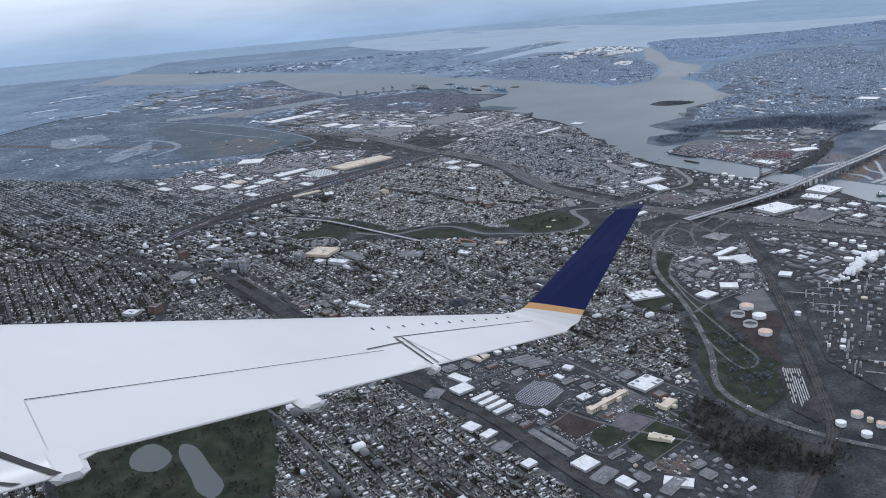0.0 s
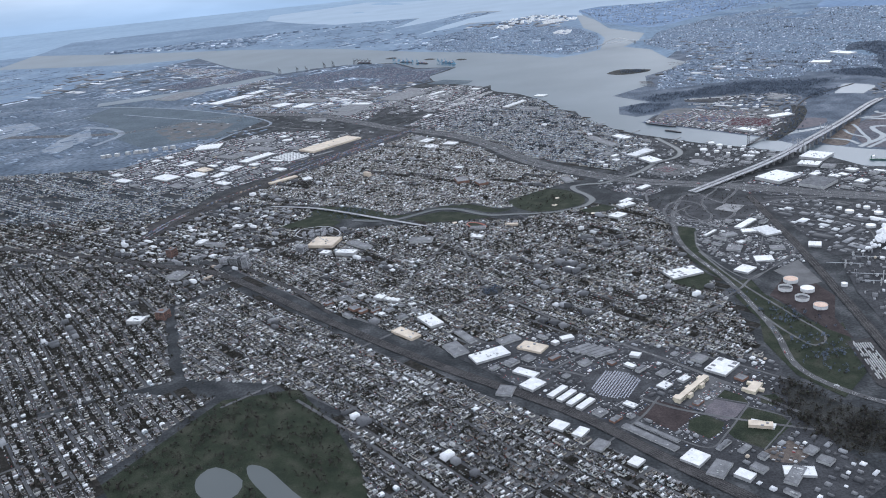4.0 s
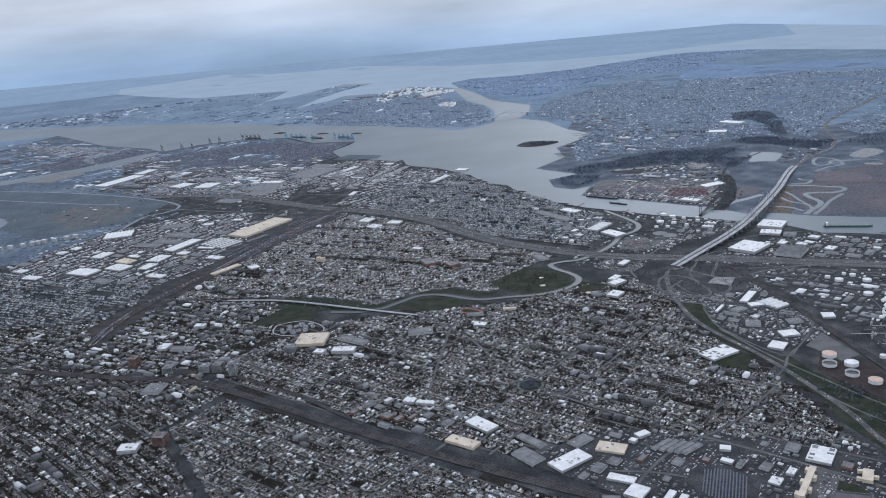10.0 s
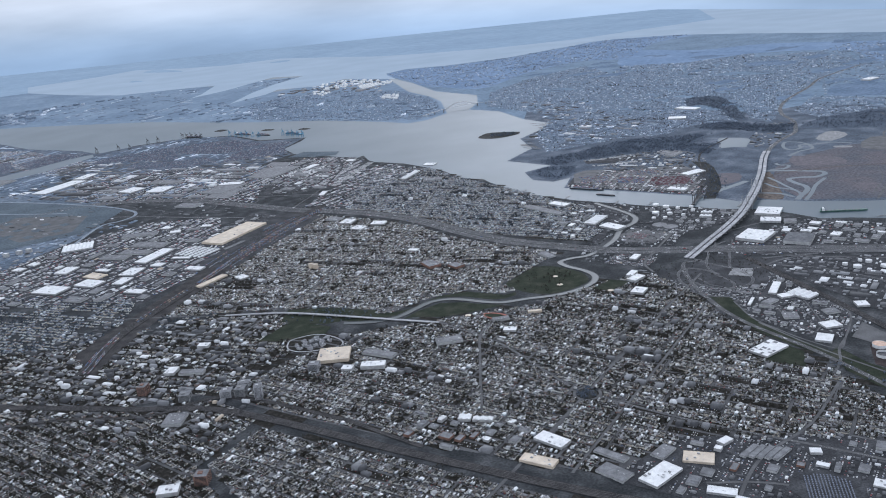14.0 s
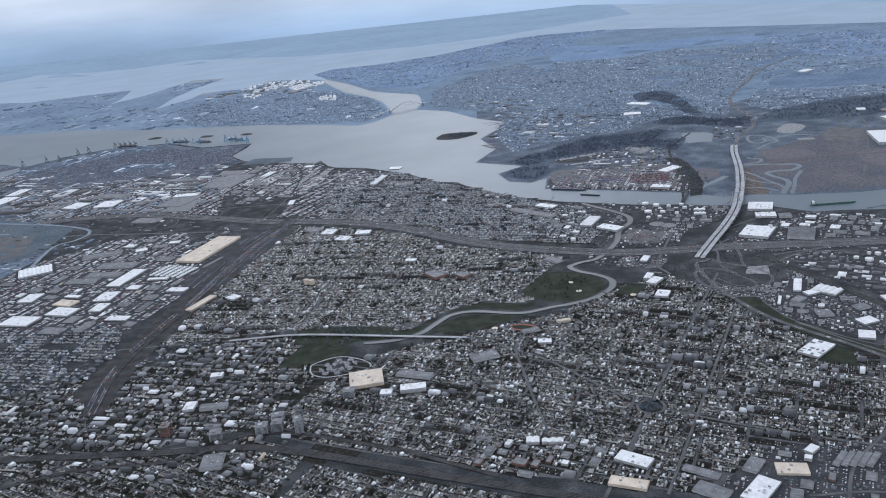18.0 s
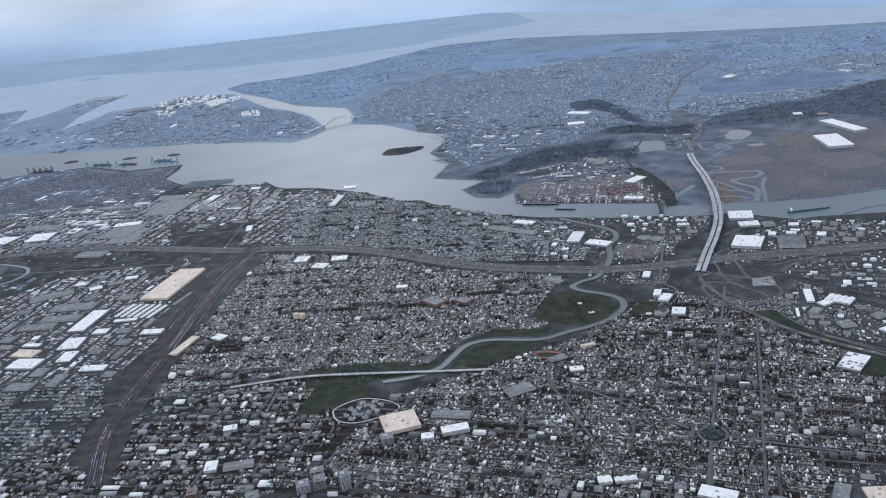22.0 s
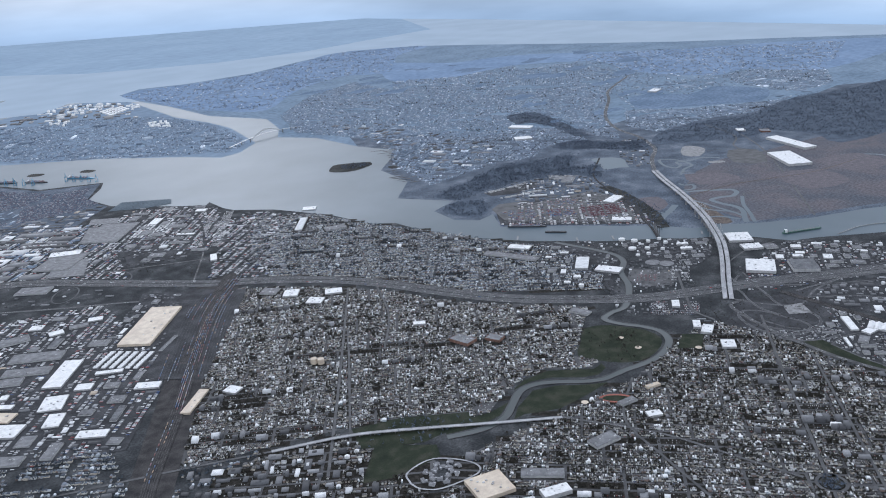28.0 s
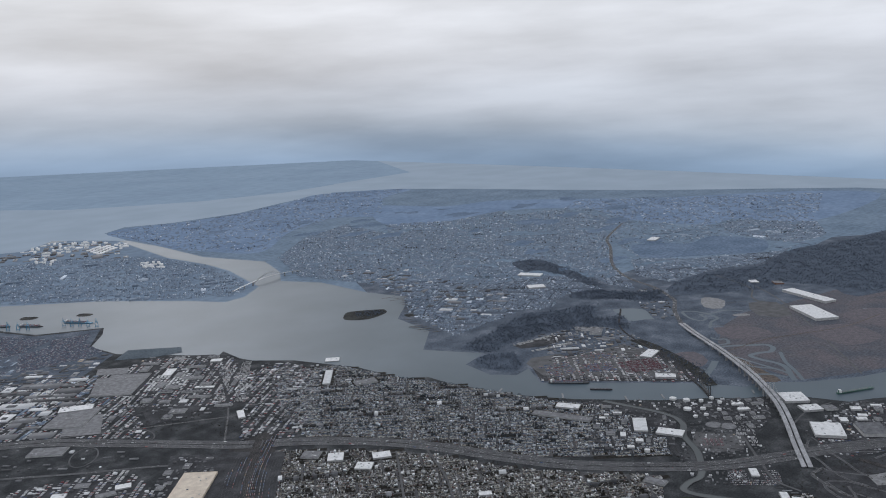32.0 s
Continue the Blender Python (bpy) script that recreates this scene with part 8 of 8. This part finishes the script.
POND_WEST = [(-210, 470), (-196, 485), (-173, 463), (-179, 441), (-205, 448)]
POND_EAST = [(-180, 481), (-162, 474), (-146, 447), (-133, 426), (-138, 407), (-156, 416), (-165, 436), (-179, 462)]


def wood(poly, count, seed, size=(0.8, 1.6), label="bare dark winter trees in a wood", twig=None):
    g = np.random.default_rng(seed)
    xs, ys = zip(*poly)
    x, y = g.uniform(min(xs), max(xs), count * 3), g.uniform(min(ys), max(ys), count * 3)
    k = inside(x, y, poly) & (g.random(len(x)) < 0.6 + 0.5 * np.sin(x * 0.09) * np.sin(y * 0.11))
    x, y = x[k][:count], y[k][:count]
    sp = min(max(max(xs) - min(xs), max(ys) - min(ys)) * 0.04, 6.0)
    x, y = x + g.normal(0, sp, len(x)), y + g.normal(0, sp, len(y))
    dry = ~inside(x, y, POND_WEST) & ~inside(x, y, POND_EAST)
    x, y = x[dry], y[dry]
    trees_mesh("woodland_trees", x, y, g.uniform(size[0], size[1], len(x)), label, seed, 9, twig)


CENTRE = [(-5, 1340), (60, 1238), (85, 1180), (103, 1090), (130, 1038), (165, 970), (119, 946), (92, 933), (67, 922), (70, 897), (56, 897), (31, 928), (5, 934), (-26, 930), (-52, 922), (-77, 936), (-110, 960), (-110, 985), (-190, 1030), (-265, 1068), (-140, 1205)]
PORTSIDE = [(40, 1330), (78, 1260), (108, 1180), (128, 1110), (160, 1055), (215, 980), (260, 1010), (300, 1100), (280, 1160), (262, 1300), (244, 1390), (240, 1480), (180, 1560), (120, 1480), (70, 1400)]
SOUTH = [(-60, 885), (60, 855), (150, 862), (225, 842), (195, 780), (178, 720), (176, 640), (165, 560), (150, 500), (90, 545), (20, 590), (-40, 580), (-130, 690), (-200, 790), (-230, 840), (-120, 900)]
RAILSIDE = [(-70, 565), (5, 470), (50, 400), (105, 300), (-40, 272), (-110, 420), (-120, 520), (-160, 570), (-230, 600), (-260, 740), (-215, 770), (-145, 672)]
WESTSIDE = [(-240, 840), (-210, 790), (-270, 740), (-240, 600), (-420, 560), (-700, 640), (-800, 820), (-460, 920), (-350, 890)]
NORTHWEST = [(-110, 985), (-150, 998), (-200, 1026), (-255, 1018), (-343, 1034), (-465, 1073), (-596, 1115), (-900, 1200), (-1400, 1300), (-1400, 900), (-800, 830), (-460, 930), (-300, 870), (-230, 850), (-130, 905)]
UPLAND = [(-200, 1030), (-255, 1022), (-343, 1038), (-465, 1077), (-596, 1119), (-900, 1204), (-1400, 1304), (-1600, 1340), (-1300, 1400), (-763, 1466), (-636, 1398), (-491, 1357), (-417, 1262), (-350, 1201), (-284, 1165), (-270, 1124), (-285, 1075), (-240, 1050)]
district("row_houses", CENTRE, 46, 11, trees=1.2)
district("row_houses", PORTSIDE, 38, 12, fill=0.95, trees=1.0, twig=M_TWIG_MID, roofs=M_ROOF_MID)
district("row_houses", SOUTH, 32, 13, trees=2.2)
district("row_houses", RAILSIDE, 32, 14, trees=2.0, single=[(-60, 540), (5, 465), (40, 405), (30, 370), (-20, 400), (-70, 470)])
district("row_houses", WESTSIDE, 28, 15, lot=(1.9, 4.6), trees=2.9, house=(1.4, 2.4), big=0.08)
district("row_houses", NORTHWEST, 44, 16, lot=(2.3, 5.0), house=(1.6, 2.5), trees=3.2, big=0.1, fill=0.84)
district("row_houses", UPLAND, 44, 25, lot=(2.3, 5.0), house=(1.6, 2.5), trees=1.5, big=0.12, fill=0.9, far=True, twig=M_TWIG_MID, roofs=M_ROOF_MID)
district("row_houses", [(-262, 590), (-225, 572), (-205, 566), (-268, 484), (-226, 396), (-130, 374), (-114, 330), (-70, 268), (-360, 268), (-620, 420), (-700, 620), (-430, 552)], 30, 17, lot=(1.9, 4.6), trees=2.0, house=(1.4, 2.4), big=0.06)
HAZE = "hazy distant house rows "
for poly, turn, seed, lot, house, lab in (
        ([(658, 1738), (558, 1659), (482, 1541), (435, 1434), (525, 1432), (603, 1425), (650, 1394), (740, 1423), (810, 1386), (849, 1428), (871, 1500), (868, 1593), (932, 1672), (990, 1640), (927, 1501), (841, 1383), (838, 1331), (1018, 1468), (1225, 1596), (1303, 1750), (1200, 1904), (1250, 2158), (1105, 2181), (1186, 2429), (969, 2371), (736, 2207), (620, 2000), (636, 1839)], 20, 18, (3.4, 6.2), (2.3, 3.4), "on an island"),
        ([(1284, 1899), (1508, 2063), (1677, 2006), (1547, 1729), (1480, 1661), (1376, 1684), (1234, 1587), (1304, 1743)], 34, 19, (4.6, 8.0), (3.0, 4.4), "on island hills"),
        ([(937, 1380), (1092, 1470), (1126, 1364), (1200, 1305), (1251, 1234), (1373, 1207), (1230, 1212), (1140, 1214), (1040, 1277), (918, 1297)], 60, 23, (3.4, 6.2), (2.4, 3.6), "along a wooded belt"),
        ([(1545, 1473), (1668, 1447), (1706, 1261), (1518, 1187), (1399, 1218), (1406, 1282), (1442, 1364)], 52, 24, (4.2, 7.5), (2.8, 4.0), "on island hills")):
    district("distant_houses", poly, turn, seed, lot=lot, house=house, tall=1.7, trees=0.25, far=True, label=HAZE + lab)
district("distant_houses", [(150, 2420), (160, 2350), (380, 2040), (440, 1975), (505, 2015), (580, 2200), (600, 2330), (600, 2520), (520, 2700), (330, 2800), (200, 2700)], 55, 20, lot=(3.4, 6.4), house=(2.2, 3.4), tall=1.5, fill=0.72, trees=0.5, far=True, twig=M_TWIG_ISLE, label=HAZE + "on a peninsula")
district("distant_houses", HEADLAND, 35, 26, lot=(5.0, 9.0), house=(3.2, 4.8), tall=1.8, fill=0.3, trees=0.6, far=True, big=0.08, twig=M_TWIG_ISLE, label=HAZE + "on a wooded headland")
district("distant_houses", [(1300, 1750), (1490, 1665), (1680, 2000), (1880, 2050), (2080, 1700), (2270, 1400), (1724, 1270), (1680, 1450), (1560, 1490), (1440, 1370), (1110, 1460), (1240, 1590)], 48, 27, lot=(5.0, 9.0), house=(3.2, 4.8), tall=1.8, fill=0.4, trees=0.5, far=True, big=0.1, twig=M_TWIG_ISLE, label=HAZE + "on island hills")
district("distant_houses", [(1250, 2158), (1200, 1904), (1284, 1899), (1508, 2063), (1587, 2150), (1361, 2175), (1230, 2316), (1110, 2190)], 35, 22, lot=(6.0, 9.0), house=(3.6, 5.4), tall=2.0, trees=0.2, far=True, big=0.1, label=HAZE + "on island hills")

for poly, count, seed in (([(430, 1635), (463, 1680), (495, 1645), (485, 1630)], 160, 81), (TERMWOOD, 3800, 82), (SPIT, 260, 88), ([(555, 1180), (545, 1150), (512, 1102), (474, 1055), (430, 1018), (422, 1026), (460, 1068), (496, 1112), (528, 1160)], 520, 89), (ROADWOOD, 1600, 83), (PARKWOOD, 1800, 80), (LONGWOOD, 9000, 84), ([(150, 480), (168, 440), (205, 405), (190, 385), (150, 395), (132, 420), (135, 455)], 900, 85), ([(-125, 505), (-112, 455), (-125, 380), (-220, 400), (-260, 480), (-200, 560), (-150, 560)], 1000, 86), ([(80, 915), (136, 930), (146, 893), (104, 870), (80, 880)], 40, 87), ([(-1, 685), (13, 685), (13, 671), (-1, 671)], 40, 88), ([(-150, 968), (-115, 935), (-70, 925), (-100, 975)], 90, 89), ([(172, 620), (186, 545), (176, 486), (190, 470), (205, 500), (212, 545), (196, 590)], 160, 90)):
    # all but three woods get the twig colours that hold painted haze
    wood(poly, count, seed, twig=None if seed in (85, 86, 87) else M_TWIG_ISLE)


for poly, count, seed in (([(203, 866), (262, 872), (300, 846), (306, 800), (264, 762), (226, 776), (206, 800), (198, 835)], 260, 91), ([(74, 918), (120, 940), (142, 920), (140, 900), (100, 870), (76, 890)], 60, 92), ([(160, 1000), (200, 955), (235, 990), (215, 1010)], 110, 93), ([(172, 620), (186, 545), (176, 486), (190, 470), (212, 545), (196, 590)], 160, 94), ([(-60, 1500), (0, 1560), (40, 1500), (0, 1430)], 160, 95), ([(-20, 1420), (60, 1390), (90, 1440), (40, 1480)], 220, 96)):
    wood(poly, count, seed, (0.45, 0.9), "scattered dark bushes and bare trees")

# single bare trees along the park avenue
def bare_tree(seed):
    g = np.random.default_rng(seed)
    top = part("park_tree", rod(rod(rod(BM(), (0, 0, 0), (0.03, 0.02, 0.7), 0.09, 5), (0.03, 0.02, 0.65), (0.4, 0.1, 1.3), 0.045, 4), (0.03, 0.02, 0.6), (-0.35, -0.12, 1.25), 0.045, 4), M_BARK)
    pts = g.normal(size=(60, 3))
    pts = pts / np.linalg.norm(pts, axis=1)[:, None] * g.uniform(0.3, 1, (60, 1)) ** 0.5 * (0.85, 0.85, 0.7) + (0, 0, 1.35)
    tri = (pts[:, None, :] + g.normal(size=(60, 3, 3)) * 0.16).reshape(-1, 3)
    crown = fast("crown", tri, [np.arange(180).reshape(-1, 3)], [M_TWIG])
    crown.parent = top
    return tagged(top, "bare dark winter tree beside a park avenue", "tree", "park avenue trees")


kinds = [bare_tree(s) for s in (1, 2, 3)]
g = random.Random(21)
avenue = smooth([(-150, 545), (-100, 470), (-60, 400), (-20, 330)], 24)
spots = offset(avenue, 2.6)[::2] + offset(avenue, -2.6)[1::2]
for k, ob in enumerate(kinds):
    ob.matrix_basis = pose(spots[k].x, spots[k].y, 0.02, 0, 0, 40 * k)
for k, p in enumerate(spots[3:]):
    s = g.uniform(0.9, 1.5)
    t = copy_thing(kinds[k % 3], pose(p.x + g.gauss(0, 0.3), p.y + g.gauss(0, 0.3), 0.02, 0, 0, g.uniform(0, 360)))
    t.scale = (s, s, s)


# ---- the aircraft's wing, one copy placed to fit the camera's view at the start ----
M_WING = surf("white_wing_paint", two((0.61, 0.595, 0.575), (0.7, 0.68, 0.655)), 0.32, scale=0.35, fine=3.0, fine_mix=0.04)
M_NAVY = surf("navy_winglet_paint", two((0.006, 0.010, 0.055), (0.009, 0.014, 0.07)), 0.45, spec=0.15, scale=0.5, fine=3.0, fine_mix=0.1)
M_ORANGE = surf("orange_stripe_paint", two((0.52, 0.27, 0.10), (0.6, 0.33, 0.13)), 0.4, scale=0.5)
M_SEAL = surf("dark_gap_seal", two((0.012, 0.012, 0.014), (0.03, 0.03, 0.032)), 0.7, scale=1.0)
# root and tip of the leading and trailing edges, fitted to pixel positions: metres to the right, ahead and up of the
# first camera
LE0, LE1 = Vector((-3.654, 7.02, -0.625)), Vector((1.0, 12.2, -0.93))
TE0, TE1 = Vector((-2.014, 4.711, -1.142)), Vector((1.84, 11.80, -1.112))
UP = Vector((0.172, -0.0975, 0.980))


def wing_point(s, c, h=0.0, under=False):
    p = (LE0.lerp(LE1, s)).lerp(TE0.lerp(TE1, s), c)
    q = max(min(c, 1.0), 0.0)
    swell = -0.34 * (1 - 0.7 * s) * math.sin(math.pi * q ** 0.6) if under else 0.045 * (1 - 0.5 * s) * math.sin(math.pi * q ** 0.55)
    return p + UP * (swell + h)


def wing_sheet(bm, s0, s1, c0, c1, c2, c3, h, ns=8, nc=5, thick=0.0):
    """A panel over the wing: c0..c1 wide at span s0, c2..c3 at span s1."""
    rows = []
    for i in range(ns + 1):
        a = i / ns
        s = s0 + (s1 - s0) * a
        lo, hi = c0 + (c2 - c0) * a, c1 + (c3 - c1) * a
        rows.append([bm.verts.new(wing_point(s, lo + (hi - lo) * j / nc, h)) for j in range(nc + 1)])
    faces = []
    for i in range(ns):
        for j in range(nc):
            faces.append(bm.faces.new((rows[i][j], rows[i][j + 1], rows[i + 1][j + 1], rows[i + 1][j])))
    if thick:
        out = bmesh.ops.extrude_face_region(bm, geom=faces)
        for v in out["geom"]:
            if isinstance(v, bmesh.types.BMVert):
                v.co -= UP * thick
    bmesh.ops.recalc_face_normals(bm, faces=bm.faces)
    return bm


def loft(bm, rings):
    """Joins closed rings of points into a skin with closed ends."""
    vs = [[bm.verts.new(p) for p in ring] for ring in rings]
    n = len(vs[0])
    for a, b in zip(vs, vs[1:]):
        for i in range(n):
            bm.faces.new((a[i], a[(i + 1) % n], b[(i + 1) % n], b[i]))
    bm.faces.new(vs[0][::-1])
    bm.faces.new(vs[-1])
    bmesh.ops.recalc_face_normals(bm, faces=bm.faces)
    return bm


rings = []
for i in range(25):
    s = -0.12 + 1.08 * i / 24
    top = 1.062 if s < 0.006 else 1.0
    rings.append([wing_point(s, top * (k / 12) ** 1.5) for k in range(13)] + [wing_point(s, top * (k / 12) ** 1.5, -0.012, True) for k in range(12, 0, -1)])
START_VIEW = look((-0.196, -0.312, 261.663), (-0.204, 1.597, 261.066), -5.1)
wing = part("aircraft_wing", loft(BM(), rings), M_WING, m=START_VIEW @ Matrix.Scale(K, 4) @ Matrix(((1, 0, 0, 0), (0, 0, 1, 0), (0, -1, 0, 0), (0, 0, 0, 1))))
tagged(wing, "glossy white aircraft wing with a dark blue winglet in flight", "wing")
for poly in wing.data.polygons:
    poly.use_smooth = True


def fin(bm, stations):
    """A thin blade through stations of leading edge, trailing edge and thickness."""
    out = []
    for a, b, w in stations:
        a, b = Vector(a), Vector(b)
        side = Vector((-0.80, 0.36, 0.25)) * w
        out.append([a, a.lerp(b, 0.3) + side, a.lerp(b, 0.7) + side * 0.7, b, a.lerp(b, 0.7) - side * 0.7, a.lerp(b, 0.3) - side])
    return loft(bm, out)


# winglet corners also follow pixel positions, with depths chosen for the starting view
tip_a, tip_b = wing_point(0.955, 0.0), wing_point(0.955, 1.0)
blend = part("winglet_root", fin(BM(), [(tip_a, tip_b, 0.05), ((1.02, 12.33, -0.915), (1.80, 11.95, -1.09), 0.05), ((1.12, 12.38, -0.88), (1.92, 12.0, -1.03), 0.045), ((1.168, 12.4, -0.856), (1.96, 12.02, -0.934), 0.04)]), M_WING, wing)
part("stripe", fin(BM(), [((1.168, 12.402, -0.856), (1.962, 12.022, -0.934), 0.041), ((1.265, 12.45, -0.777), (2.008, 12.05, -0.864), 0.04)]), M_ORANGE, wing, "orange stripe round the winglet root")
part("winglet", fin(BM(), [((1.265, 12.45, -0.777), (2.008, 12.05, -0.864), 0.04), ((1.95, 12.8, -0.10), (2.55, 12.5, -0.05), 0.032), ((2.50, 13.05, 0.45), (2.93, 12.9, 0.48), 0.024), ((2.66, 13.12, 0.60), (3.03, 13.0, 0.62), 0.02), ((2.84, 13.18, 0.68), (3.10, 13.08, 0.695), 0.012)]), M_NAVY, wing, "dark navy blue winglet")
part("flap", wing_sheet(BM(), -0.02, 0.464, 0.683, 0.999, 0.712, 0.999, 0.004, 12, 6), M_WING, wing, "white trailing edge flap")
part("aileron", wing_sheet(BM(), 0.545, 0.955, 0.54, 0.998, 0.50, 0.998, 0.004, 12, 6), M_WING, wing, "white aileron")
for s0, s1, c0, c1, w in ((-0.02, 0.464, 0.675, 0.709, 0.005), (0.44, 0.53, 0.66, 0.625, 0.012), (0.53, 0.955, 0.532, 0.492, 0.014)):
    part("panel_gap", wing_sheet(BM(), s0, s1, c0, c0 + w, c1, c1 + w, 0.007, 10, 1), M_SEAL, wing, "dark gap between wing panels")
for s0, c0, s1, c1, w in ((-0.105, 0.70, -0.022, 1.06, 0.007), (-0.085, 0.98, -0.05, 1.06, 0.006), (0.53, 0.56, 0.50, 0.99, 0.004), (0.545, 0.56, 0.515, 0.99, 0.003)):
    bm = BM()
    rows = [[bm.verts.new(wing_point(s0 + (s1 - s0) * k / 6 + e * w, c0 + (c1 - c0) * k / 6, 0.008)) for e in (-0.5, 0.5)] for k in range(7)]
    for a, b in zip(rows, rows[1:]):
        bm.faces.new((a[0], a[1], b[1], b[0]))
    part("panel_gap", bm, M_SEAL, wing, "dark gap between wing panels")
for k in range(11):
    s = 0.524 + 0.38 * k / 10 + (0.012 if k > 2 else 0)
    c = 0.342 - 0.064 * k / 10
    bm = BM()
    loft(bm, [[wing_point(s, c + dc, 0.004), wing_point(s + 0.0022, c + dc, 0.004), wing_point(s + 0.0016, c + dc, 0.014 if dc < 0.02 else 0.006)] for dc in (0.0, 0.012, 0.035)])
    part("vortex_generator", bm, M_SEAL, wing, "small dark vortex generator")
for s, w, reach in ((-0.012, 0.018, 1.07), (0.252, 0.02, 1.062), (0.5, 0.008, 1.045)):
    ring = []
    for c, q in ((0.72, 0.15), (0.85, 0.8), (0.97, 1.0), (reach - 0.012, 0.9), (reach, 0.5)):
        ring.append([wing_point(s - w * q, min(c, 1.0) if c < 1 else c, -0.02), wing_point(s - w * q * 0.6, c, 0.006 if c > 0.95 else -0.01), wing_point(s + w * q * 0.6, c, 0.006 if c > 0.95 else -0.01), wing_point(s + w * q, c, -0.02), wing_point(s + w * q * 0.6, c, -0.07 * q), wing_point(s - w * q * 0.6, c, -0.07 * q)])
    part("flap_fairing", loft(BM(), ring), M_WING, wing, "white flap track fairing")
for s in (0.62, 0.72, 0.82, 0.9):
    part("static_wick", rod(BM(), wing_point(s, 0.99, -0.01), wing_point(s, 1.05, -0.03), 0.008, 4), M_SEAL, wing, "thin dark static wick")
